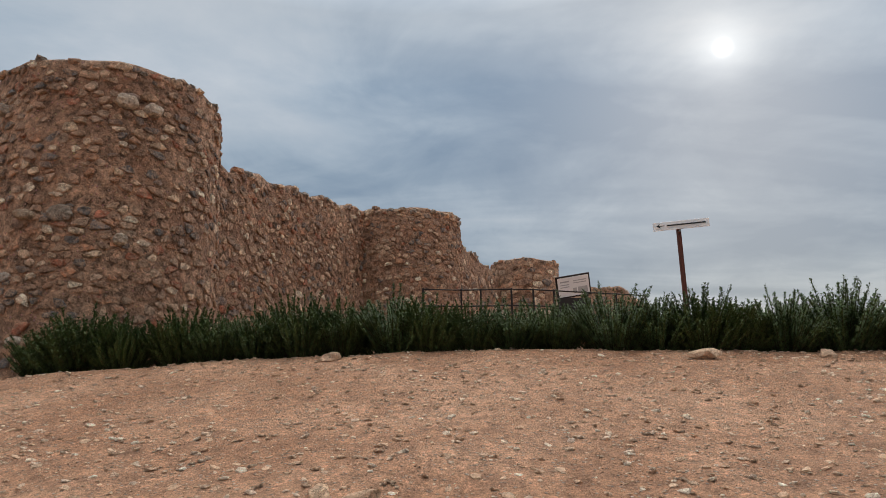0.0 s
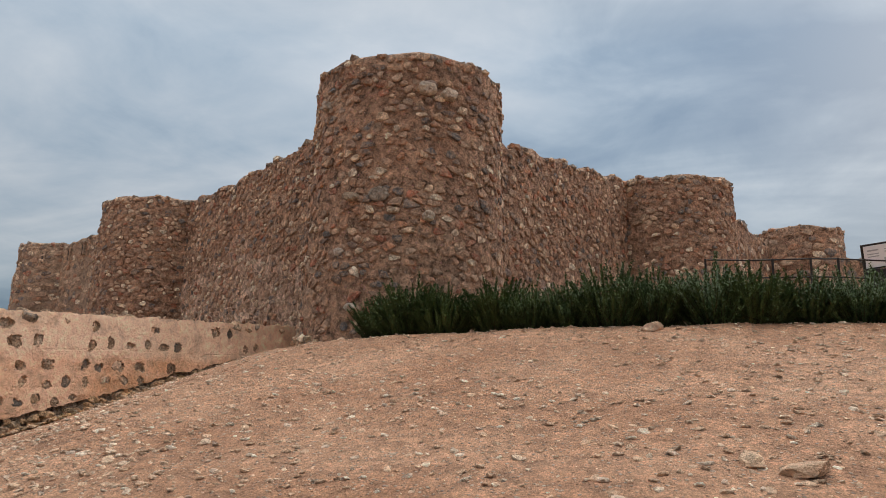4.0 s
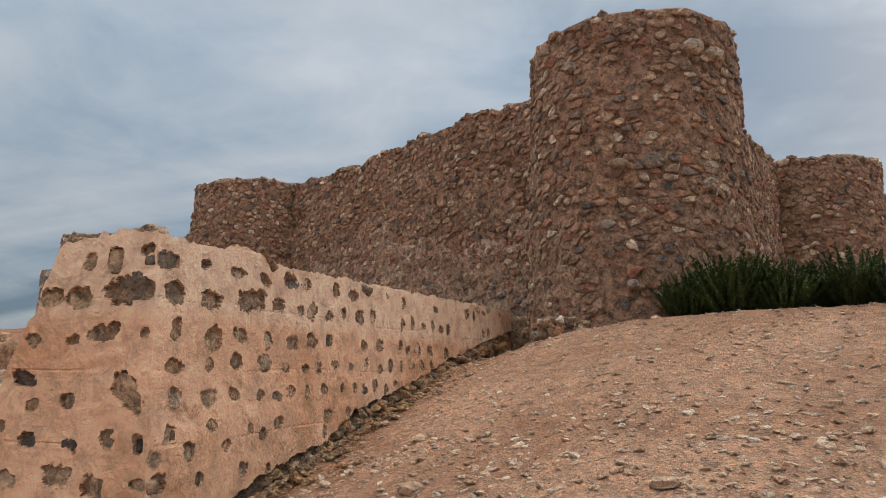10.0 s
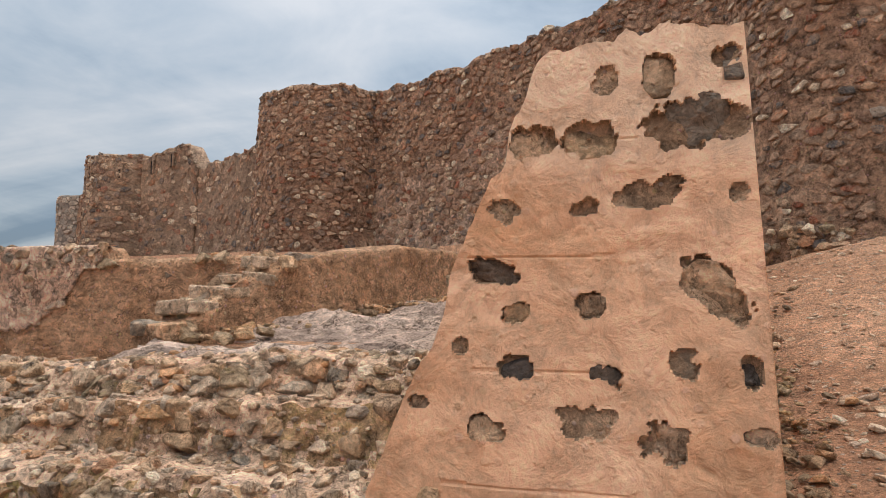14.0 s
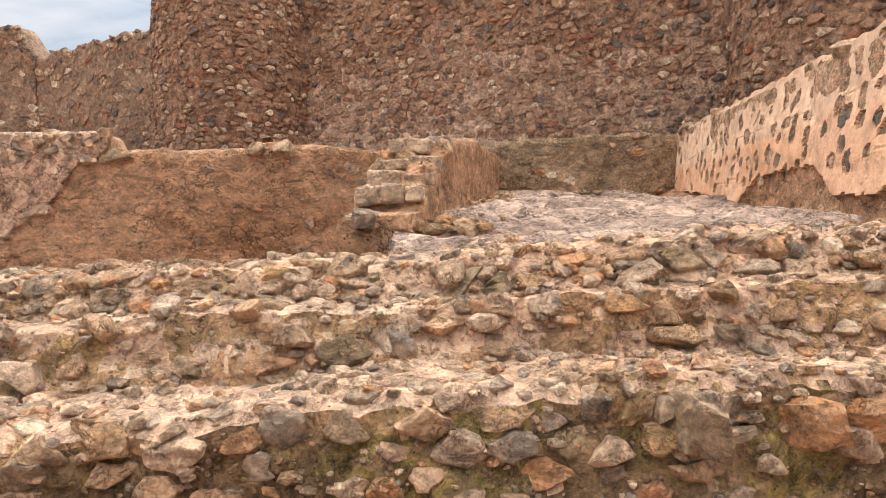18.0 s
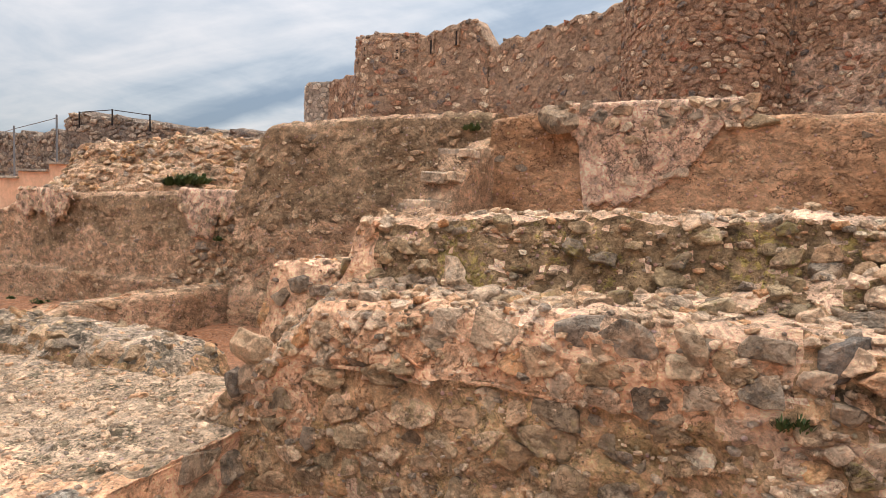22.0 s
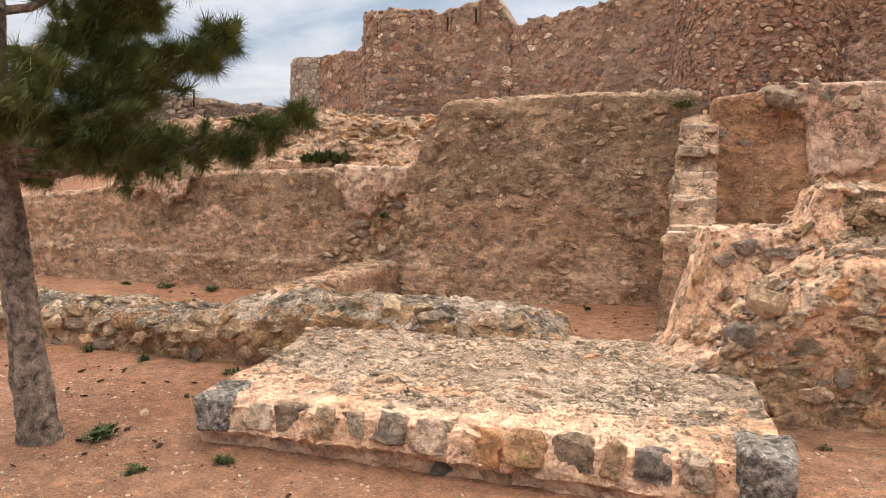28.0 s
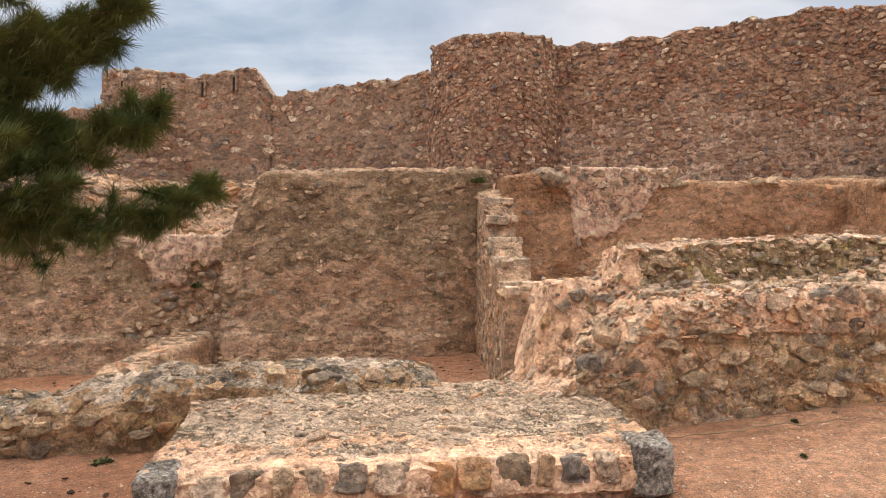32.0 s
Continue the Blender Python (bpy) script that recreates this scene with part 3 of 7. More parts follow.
# ---- mesh helpers ----


def link(name, verts, faces, mat, parent=None, label="", smooth=False, mats=None, face_mats=None, base=False):
    """One mesh object from world-space vertices, its origin at its centre (or base), under parent."""
    v = np.asarray(verts, dtype=float)
    c = v.mean(axis=0)
    if base:
        c[2] = v[:, 2].min()
    me = bpy.data.meshes.new(name)
    me.from_pydata((v - c).tolist(), [], faces)
    for one in (mats or [mat]):
        me.materials.append(one)
    if face_mats is not None:
        me.polygons.foreach_set("material_index", face_mats)
    if smooth:
        me.polygons.foreach_set("use_smooth", [True] * len(me.polygons))
    me.update()
    ob = new(name, me)
    ob.location = c
    if parent is not None:
        ob.parent = parent
        ob.location = Vector(c) - world_of(parent)
    if label:
        ob["label"] = label
    return ob


def world_of(ob):
    p = Vector(ob.location)
    while ob.parent is not None:
        ob = ob.parent
        p = p + Vector(ob.location)
    return p


def root(name, place, label, category, group="", kind=""):
    ob = new(name)
    ob.empty_display_size = 0.2
    ob.location = place
    return tagged(ob, label, category, group, kind)


def part(name, bm, mat, parent, label="", smooth=False):
    """A bmesh in the parent's space becomes one part under it."""
    me = bpy.data.meshes.new(name)
    bm.to_mesh(me)
    bm.free()
    me.materials.append(mat)
    if smooth:
        me.polygons.foreach_set("use_smooth", [True] * len(me.polygons))
    ob = new(name, me)
    ob.parent = parent
    if label:
        ob["label"] = label
    return ob


def box_bm(sx, sy, sz, m, bevel=0.0):
    bm = bmesh.new()
    bmesh.ops.create_cube(bm, size=1.0, matrix=m @ Matrix.Diagonal((sx, sy, sz, 1)))
    if bevel:
        bmesh.ops.bevel(bm, geom=bm.edges[:], offset=bevel, segments=1, affect="EDGES")
    return bm


def tube(points, radii, sides=8):
    """Vertices and faces of a tapered tube through the points."""
    verts, faces = [], []
    pts = [Vector(p) for p in points]
    for i, p in enumerate(pts):
        d = (pts[min(i + 1, len(pts) - 1)] - pts[max(i - 1, 0)]).normalized()
        a = d.cross(Vector((0.13, 0.31, 0.94)) if abs(d.z) < 0.9 else Vector((1, 0, 0))).normalized()
        b = d.cross(a)
        for k in range(sides):
            w = 2 * math.pi * k / sides
            verts.append(p + (a * math.cos(w) + b * math.sin(w)) * radii[i])
    for i in range(len(pts) - 1):
        for k in range(sides):
            q = i * sides
            faces.append((q + k, q + (k + 1) % sides, q + sides + (k + 1) % sides, q + sides + k))
    faces.append(tuple(range(sides - 1, -1, -1)))
    faces.append(tuple(range(len(verts) - sides, len(verts))))
    return verts, faces


def nz(p, f, octaves=4):
    return noise.fractal(Vector((p[0] * f, p[1] * f, p[2] * f)), 0.9, 2.1, octaves)


class Surf:
    """A surface patch: a place for each (u, v) in metres, with a frame."""

    def __init__(self, place, flip=1.0):
        self.place, self.flip = place, flip

    def basis(self, u, v):
        e = 0.05
        p = Vector(self.place(u, v))
        a = (Vector(self.place(u + e, v)) - Vector(self.place(u - e, v)))
        b = (Vector(self.place(u, v + e)) - Vector(self.place(u, v - e)))
        a.normalize()
        n = a.cross(b).normalized() * self.flip
        b = n.cross(a) * self.flip
        return p, a, b, n


def clip(poly, nx, ny, d):
    res = []
    k = len(poly)
    for i in range(k):
        x0, y0 = poly[i]
        x1, y1 = poly[(i + 1) % k]
        s0, s1 = nx * x0 + ny * y0 - d, nx * x1 + ny * y1 - d
        if s0 <= 0:
            res.append((x0, y0))
        if (s0 < 0 < s1) or (s1 < 0 < s0):
            t = s0 / (s0 - s1)
            res.append((x0 + t * (x1 - x0), y0 + t * (y1 - y0)))
    return res


def cells(U, V, sx, sy, rng, jitter=0.40, thin=0.14):
    """Irregular coursed cells that fill U by V metres: polygons in metres."""
    nu, nv = int(U / sx) + 2, int(V / sy) + 2
    grid = {}
    for j in range(-1, nv + 1):
        for i in range(-1, nu + 1):
            if rng.random() > thin:
                grid[i, j] = (i + 0.5 * (j % 2) + rng.uniform(-jitter, jitter), j + rng.uniform(-jitter, jitter) * 0.75)
    for (i, j), (px, py) in grid.items():
        if not (0 <= px * sx <= U and 0 <= py * sy <= V):
            continue
        poly = [(px - 1.1, py - 0.9), (px + 1.1, py - 0.9), (px + 1.1, py + 0.9), (px - 1.1, py + 0.9)]
        for dj in (-2, -1, 0, 1, 2):
            for di in (-2, -1, 0, 1, 2):
                o = grid.get((i + di, j + dj))
                if o is None or (di == 0 and dj == 0):
                    continue
                nx, ny = o[0] - px, o[1] - py
                poly = clip(poly, nx, ny, (nx * (o[0] + px) + ny * (o[1] + py)) / 2)
        if len(poly) >= 3:
            yield [(x * sx, y * sy) for x, y in poly]


def stone_mesh(poly, surf, proud, gap, rng, soft=True, fine=False):
    """One field stone over a cell: rounded outline, steep sides, uneven crown."""
    k = len(poly)
    if fine:
        cut = []
        for i in range(k):
            (x0, y0), (x1, y1) = poly[i], poly[(i + 1) % k]
            q, e = rng.uniform(0.05, 0.2), 0.05 * math.hypot(x1 - x0, y1 - y0)
            for t in (q, 0.5, 1 - q):
                cut.append((x0 + (x1 - x0) * t + rng.uniform(-e, e), y0 + (y1 - y0) * t + rng.uniform(-e, e)))
        poly, k = cut, len(cut)
    elif soft:
        cut = []
        for i in range(k):
            (x0, y0), (x1, y1) = poly[i], poly[(i + 1) % k]
            q, e = rng.uniform(0.06, 0.26), 0.07 * math.hypot(x1 - x0, y1 - y0)
            for t in (q, 1 - q):
                cut.append((x0 + (x1 - x0) * t + rng.uniform(-e, e), y0 + (y1 - y0) * t + rng.uniform(-e, e)))
        poly, k = cut, len(cut)
        cut = []
        for i in range(k):
            (x0, y0), (x1, y1) = poly[i], poly[(i + 1) % k]
            cut += [(x0 * 0.76 + x1 * 0.24, y0 * 0.76 + y1 * 0.24), (x0 * 0.24 + x1 * 0.76, y0 * 0.24 + y1 * 0.76)]
        poly = cut[::2]
        k = len(poly)
    cu, cv = sum(p[0] for p in poly) / k, sum(p[1] for p in poly) / k
    size = sum(math.hypot(p[0] - cu, p[1] - cv) for p in poly) / k
    if size < 0.015:
        return None
    p, a, b, n = surf.basis(cu, cv)
    shrink = max(0.45, 1.0 - gap / size)
    h = proud * rng.uniform(0.25, 1.5)
    tx, ty = rng.uniform(-0.25, 0.25), rng.uniform(-0.25, 0.25)
    verts = []
    if fine:
        rings = ((1.0, -0.05), (0.985, h * 0.35), (0.93, h * 0.85), (0.80, h * 1.0), (0.45, h * 1.03))
        lump, o = min(0.012, size * 0.11), Vector((rng.uniform(0, 90), rng.uniform(0, 90), 0))
        chops = []
        for _ in range(rng.randint(1, 3)):
            w = rng.uniform(0, 6.283)
            chops.append((math.cos(w), math.sin(w), rng.uniform(0.3, 0.85) * size, rng.uniform(0.5, 1.6)))
        for s, z in rings:
            for x, y in poly:
                dx, dy = (x - cu) * shrink * s, (y - cv) * shrink * s
                if z > 0:
                    z_ = z + tx * dx + ty * dy
                    for ca, sa, c0, g in chops:
                        z_ -= max(0.0, (dx * ca + dy * sa - c0) * g)
                    q = p + a * dx + b * dy + n * max(z_, -0.02)
                    w = q * 15.0 + o
                    q = q + noise.noise_vector(w) * lump + noise.noise_vector(w * 3.0) * lump * 0.45
                else:
                    q = p + a * dx + b * dy + n * z
                verts.append(q)
        verts.append(p + n * h * (1.06 + rng.uniform(-0.2, 0.1)))
        faces = []
        last = len(rings) - 1
        for r in range(last):
            for i in range(k):
                j = (i + 1) % k
                faces.append((r * k + i, r * k + j, (r + 1) * k + j, (r + 1) * k + i))
        for i in range(k):
            faces.append((last * k + i, last * k + (i + 1) % k, (last + 1) * k))
        return verts, faces, p
    o = rng.uniform(0, 90)
    for s, z in ((1.0, -0.05), (0.93, h * 0.7), (0.72, h)):
        for x, y in poly:
            w = Vector((x * 19, y * 19, o + s))
            dx, dy = (x - cu) * shrink * s * (1 + 0.16 * noise.noise(w)), (y - cv) * shrink * s * (1 + 0.16 * noise.noise(w + Vector((7, 3, 1))))
            zz = z if z < 0 else z + 0.5 * tx * dx + 0.5 * ty * dy + 0.35 * h * noise.noise(w * 1.4)
            verts.append(p + a * dx + b * dy + n * zz)
    verts.append(p + n * h * 1.02)
    faces = []
    for r in (0, 1):
        for i in range(k):
            j = (i + 1) % k
            faces.append((r * k + i, r * k + j, (r + 1) * k + j, (r + 1) * k + i))
    for i in range(k):
        faces.append((2 * k + i, 2 * k + (i + 1) % k, 3 * k))
    if surf.flip < 0:
        faces = [f[::-1] for f in faces]
    return verts, faces, p


def stones_on(surf, U, V, sx, sy, proud, gap, seed, keep=1.0, ok=None, soft=True, jitter=0.40, thin=0.14, u0=0.0, v0=0.0, fine=False):
    rng = random.Random(seed)
    res = []
    for poly in cells(U, V, sx, sy, rng, jitter, thin):
        if u0 or v0:
            poly = [(x + u0, y + v0) for x, y in poly]
        cu, cv = sum(p[0] for p in poly) / len(poly), sum(p[1] for p in poly) / len(poly)
        if rng.random() > keep or (ok and not ok(cu, cv)):
            continue
        s = stone_mesh(poly, surf, proud, gap * rng.uniform(0.3, 2.2), rng, soft, fine)
        if s:
            res.append(s)
    return res


ICO = None


def rock_mesh(place, size, rng, squash=(1.0, 0.8, 0.65), detail=1):
    """A loose stone: an angular, uneven lump."""
    global ICO
    if ICO is None:
        ICO = {}
        for d in (1, 2):
            bm = bmesh.new()
            bmesh.ops.create_icosphere(bm, subdivisions=d, radius=1.0)
            ICO[d] = ([v.co.copy() for v in bm.verts], [tuple(v.index for v in f.verts) for f in bm.faces])
            bm.free()
    vs, fs = ICO[detail]
    turn = Euler((rng.uniform(-0.4, 0.4), rng.uniform(-0.4, 0.4), rng.uniform(0, 6.28))).to_matrix()
    off = Vector((rng.uniform(0, 50), rng.uniform(0, 50), rng.uniform(0, 50)))
    p = Vector(place)
    res = []
    for v in vs:
        w = Vector((math.copysign(abs(v.x) ** 0.75, v.x), math.copysign(abs(v.y) ** 0.75, v.y), math.copysign(abs(v.z) ** 0.75, v.z)))
        k = 1.0 + 0.45 * noise.noise(v * 1.3 + off)
        w = Vector((w.x * squash[0], w.y * squash[1], w.z * squash[2])) * (size * k)
        res.append(p + turn @ w)
    return res, fs, p


def join(items):
    verts, faces = [], []
    for v, f, _ in items:
        o = len(verts)
        verts += [tuple(x) for x in v]
        faces += [tuple(i + o for i in face) for face in f]
    return verts, faces


def attach(parent, items, mat, near, limit=300, name="stone", rest="rubble", label="", smooth=False):
    """The pieces nearest to a place become parts of their own; the rest one part."""
    q = Vector(near)
    items = sorted(items, key=lambda s: (Vector(s[2]) - q).length)
    for v, f, _ in items[:limit]:
        link(name, v, f, mat, parent, smooth=smooth)
    if items[limit:]:
        v, f = join(items[limit:])
        ob = link(rest, v, f, mat, parent, label, smooth)
        ob["kind"] = "stuff"


def lerp(x, xs, ys):
    return float(np.interp(x, xs, ys))


def sweep(name, path, profile, length, ds, dp, amp, freq, mat, parent=None, label="", closed=True, amp2=0.0, seed=0.0, smooth=True, cap=None, choose=None, ref=0.5):
    """A masonry mass: a cross-section of (offset, height) carried along a ground line; cap is the mortar laid on its level parts. Returns the object, its surface and the lengths along the section."""
    ns = max(2, int(length / ds) + 1)
    some = [profile(length * q) for q in (ref if isinstance(ref, tuple) else (ref,))]
    seg = [max(math.hypot(pr[i + 1][0] - pr[i][0], pr[i + 1][1] - pr[i][1]) for pr in some) for i in range(len(some[0]) - 1)]
    counts = [max(1, int(s / dp)) for s in seg]
    off = Vector((seed, seed * 1.7, seed * 0.3))
    o1, o2, o3, o4 = Vector((31, 7, 3)), Vector((5, 57, 11)), Vector((9, 2, 8)), Vector((3, 9, 1))

    def at(s, k, t):
        pr = profile(s)
        (oa, za), (ob_, zb) = pr[k], pr[k + 1]
        o, z = oa + (ob_ - oa) * t, za + (zb - za) * t
        x, y, nx, ny = path(s)
        p = Vector((x + nx * o, y + ny * o, z))
        q = p + off
        d = Vector((nz(q, freq), nz(q + o1, freq), nz(q + o2, freq))) * amp
        if amp2:
            d += Vector((nz(q, freq * 5, 3), nz(q + o3, freq * 5, 3), nz(q + o4, freq * 5, 3))) * amp2
        return p + d

    verts, rows = [], []
    for i in range(ns):
        s = length * i / (ns - 1)
        row = []
        for k, c in enumerate(counts):
            for j in range(c if k < len(counts) - 1 else c + 1):
                row.append(len(verts))
                verts.append(at(s, k, j / c))
        rows.append(row)
    m = len(rows[0])
    faces = [(rows[i][j], rows[i + 1][j], rows[i + 1][j + 1], rows[i][j + 1]) for i in range(ns - 1) for j in range(m - 1)]
    if closed:
        faces.append(tuple(rows[0]))
        faces.append(tuple(reversed(rows[-1])))
    kinds = None
    if cap is not None:
        kinds = []
        for f in faces:
            n = (verts[f[1]] - verts[f[0]]).cross(verts[f[-1]] - verts[f[0]])
            if choose is not None:
                kinds.append(choose(verts[f[0]], n.normalized()) if len(f) == 4 and n.length > 0 else 0)
                continue
            kinds.append(1 if len(f) == 4 and n.length > 0 and n.normalized().z > 0.62 else 0)
    ob = link(name, verts, faces, mat, parent, label, smooth, mats=([mat] + (list(cap) if isinstance(cap, (list, tuple)) else [cap])) if cap else None, face_mats=kinds)
    if closed:
        for poly in list(ob.data.polygons)[-2:]:
            poly.use_smooth = False
    cum = np.concatenate([[0], np.cumsum(seg)])

    def place(u, v):
        v = min(max(v, 0.0), cum[-1] - 1e-6)
        k = int(np.searchsorted(cum, v, side="right") - 1)
        return at(min(max(u, 0.0), length), k, (v - cum[k]) / seg[k])

    return ob, Surf(place), cum


def straight(x0, y0, x1, y1):
    """A ground line from one point to another; offsets go to its right."""
    L = math.hypot(x1 - x0, y1 - y0)
    dx, dy = (x1 - x0) / L, (y1 - y0) / L
    return (lambda s: (x0 + dx * s, y0 + dy * s, dy, -dx)), L

# ---- ground ----
GX = [-60, -30, -21, -19, -17, -15.5, -13, -11, -9.5, -8.5, -7.5, -6.07, -5.2, -4.14, -0.4, 3, 10, 60]
GZ = [-1.6, -1.35, -1.27, -1.25, -1.19, -1.02, -0.76, -0.52, -0.32, -0.06, 0.30, 0.64, 0.81, 0.86, 1.02, 0.99, 0.9, 0.6]
SX, SZ = [-21, -16, -11, -8, -6, -4, 0, 10], [0.0, 0.05, 0.10, 0.20, 0.24, 0.26, 0.26, 0.24]


def step(a, b, x):
    t = np.clip((x - a) / (b - a), 0.0, 1.0)
    return t * t * (3 - 2 * t)


def ground_z(x, y):
    """Height of the sheet of earth: the open slope in front, the rooms, pits and terraces behind."""
    x, y = np.asarray(x, float), np.asarray(y, float)
    yy = np.clip(y, -1.0, 6.8) - 2.8 + np.clip(y + 1.0, -60, 0) * 0.35 + np.clip(y - 6.8, 0, 40) * 0.18
    z = np.interp(x, GX, GZ) + np.interp(x, SX, SZ) * yy
    # rooms behind the steps, from west to east
    behind = step(3.15, 3.45, y)
    room = np.where(x > -11.4, 0.64 + 0.083 * (y - 3.4), 0.0)
    room = np.where(y > 6.8, np.where(x > -11.0, np.where(y > 10.3, 2.0 + 0.1 * (y - 10.3), room), 1.40 + 0.12 * (y - 6.8)), room)
    mid = step(-17.0, -16.8, x) * (1 - step(-7.9, -7.5, x))
    z = z + (room - z) * behind * mid
    # high terrace in the west
    west = (1 - step(-17.0, -16.8, x)) * step(6.95, 7.2, y)
    bank = np.where(x > -20.4, 1.55, 0.3 + 1.15 * step(7.5, 8.6, y)) + np.clip(y - 8.6, 0, 30) * 0.11
    edge = np.where(y > 10.3, step(-29.5, -27.5, x), step(-26.6, -26.0, x))
    bank = bank * edge + np.minimum(bank, -0.9) * (1 - edge)
    z = z + (bank - z) * west
    # the bank under the castle walls in the east
    east = step(-7.5, -7.1, x) * step(8.6, 10.5, y)
    return z + east * 0.15


def ground_at(x, y):
    return float(ground_z(x, y))


def axis(a, b, d, far):
    inner = list(np.arange(a, b, d))
    return [a - f for f in reversed(far)] + inner + [b + f for f in far]


def build_ground():
    far = [0.5, 1.2, 2.2, 4, 7, 12, 20, 35, 60, 110, 220, 500, 1300]
    xs, ys = axis(-31.0, 7.5, 0.11, far), axis(-4.5, 11.5, 0.11, far)
    X, Y = np.meshgrid(xs, ys, indexing="ij")
    Z = ground_z(X, Y)
    verts = []
    for i in range(len(xs)):
        for j in range(len(ys)):
            x, y, z = X[i, j], Y[i, j], Z[i, j]
            if abs(x) < 45 and abs(y) < 30:
                z += 0.035 * nz((x, y, 0), 0.7) + 0.012 * nz((x, y, 4), 4.0, 3)
            elif math.hypot(x, y) > 200:
                z = -14.0
            verts.append((x, y, z))
    k = len(ys)
    faces = [(i * k + j, (i + 1) * k + j, (i + 1) * k + j + 1, i * k + j + 1) for i in range(len(xs) - 1) for j in range(k - 1)]
    return tagged(link("ground", verts, faces, M_GROUND, smooth=True), "trodden tan and reddish gravelly earth slope", "ground", kind="structure")


GROUND = build_ground()

# ---- castle ----


def round_tower(name, cx, cy, r, zb, zt, label, mat_s, seed, sx=0.145, sy=0.10, batter=0.12, arc=(-1.9, 1.9), limit=300, near=None, group="", cut=None, rim=True, amp=0.025, mat_m=None):
    ob_root = root(name, (cx, cy, zb), label, "tower", group)

    def path(s):
        a = s / r + math.pi
        return cx + r * math.sin(a), cy - r * math.cos(a), math.sin(a), -math.cos(a)

    def profile(s):
        t = zt + 0.018 * math.sin(s * 5.1 + seed) + 0.02 * math.sin(s * 2.3) + (cut(s / r - math.pi) if cut else 0.0)
        return [(batter, zb - 0.4), (0.0, t - 0.05), (-0.04, t), (-0.4, t - 0.02), (-r + 0.02, t - 0.5)]

    ob, surf, cum = sweep("core", path, profile, 2 * math.pi * r, 0.13, 0.13, amp, 1.3, mat_m or M_MORTAR, ob_root, closed=False, seed=seed)
    shift = math.pi * r
    st = stones_on(surf, (arc[1] - arc[0]) * r, cum[1] - 0.38, sx, sy, 0.026, 0.014, seed, 0.70, u0=shift + arc[0] * r, v0=0.36, jitter=0.45, thin=0.30)
    rng, grey = random.Random(seed + 5), []
    if rim:
        a = arc[0]
        while a < arc[1]:
            w = rng.uniform(0.12, 0.30)
            p, ta, tb, n = surf.basis(shift + a * r, cum[1] - 0.01)
            if rng.random() < 0.85:
                (grey if rng.random() < 0.45 else st).append(rock_mesh(p - n * 0.06 + Vector((0, 0, rng.uniform(-0.03, 0.08))), w * 0.45, rng, (1.1, 0.9, 0.6)))
            a += w * rng.uniform(0.8, 1.3) / r
    attach(ob_root, st, mat_s, near or (cx, cy - r, zt), limit)
    attach(ob_root, grey, M_GREY, (cx, cy - r, zt), 60)
    return ob_root, surf, cum, shift


def curtain(name, x0, y0, x1, y1, zb, tops, label, seed, thick=0.7, sx=0.145, sy=0.10, limit=300, near=None, mat_s=None, mat_m=None, v_from=0.2, keep=0.74, rim=True, proud=0.026, light=None, kind="structure", amp=0.03):
    path, L = straight(x0, y0, x1, y1)
    ob_root = root(name, ((x0 + x1) / 2, (y0 + y1) / 2, zb), label, "wall", kind=kind)
    fx, fz = zip(*tops)

    def profile(s):
        t = lerp(s / L, fx, fz) + 0.05 * math.sin(s * 4.7 + seed) + 0.03 * math.sin(s * 11.0)
        return [(0.06, zb - 0.3), (0.0, t - 0.05), (-0.05, t), (-thick, t), (-thick, zb - 0.3)]

    ob, surf, cum = sweep("core", path, profile, L, 0.14, 0.14, amp, 1.3, mat_m or M_MORTAR, ob_root, seed=seed, cap=(M_PALEBED,) if light else None, choose=light)
    st = stones_on(surf, L, cum[1] - v_from, sx, sy, proud, 0.014, seed, keep, v0=v_from, jitter=0.45, thin=0.30)
    rng, grey = random.Random(seed + 3), []
    if rim:
        s = 0.0
        while s < L:
            w = rng.uniform(0.12, 0.30)
            if rng.random() < 0.85:
                p, ta, tb, n = surf.basis(s, cum[1] - 0.01)
                (grey if rng.random() < 0.45 else st).append(rock_mesh(p - n * 0.07 + Vector((0, 0, rng.uniform(-0.03, 0.08))), w * 0.45, rng, (1.1, 0.9, 0.6)))
            s += w * rng.uniform(0.8, 1.3)
    attach(ob_root, grey, M_GREY, ((x0 + x1) / 2, (y0 + y1) / 2, zb + 1), 60)
    attach(ob_root, st, mat_s or M_STONE, near or ((x0 + x1) / 2, (y0 + y1) / 2, zb + 1), limit)
    return ob_root, surf, cum, L


towA = round_tower("round_tower", -5.08, 9.42, 1.53, 1.55, 6.15, "tall round rubble tower of brown and grey field stones", M_STONE, 11, group="castle towers", batter=0.14, arc=(-2.1, 2.1), near=(-5.0, 7.9, 3.5))
towB = round_tower("round_tower", -15.05, 14.66, 1.72, 1.8, 5.93, "squat round rubble tower of brown stone joining two curtain walls", M_STONE, 12, group="castle towers", batter=0.16, arc=(-1.9, 1.6), near=(-15.0, 13, 3.5))
tow2 = round_tower("round_tower", -1.05, 16.55, 1.5, 2.4, 6.08, "round rubble tower of tan stone behind the hedge", M_STONE, 13, group="castle towers", arc=(-1.4, 1.9), limit=200)
tow3 = round_tower("round_tower", 2.95, 23.2, 1.2, 2.6, 6.2, "small far round rubble tower with broken top", M_STONE, 14, group="castle towers", arc=(-1.5, 1.9), limit=120, sx=0.28, sy=0.18)
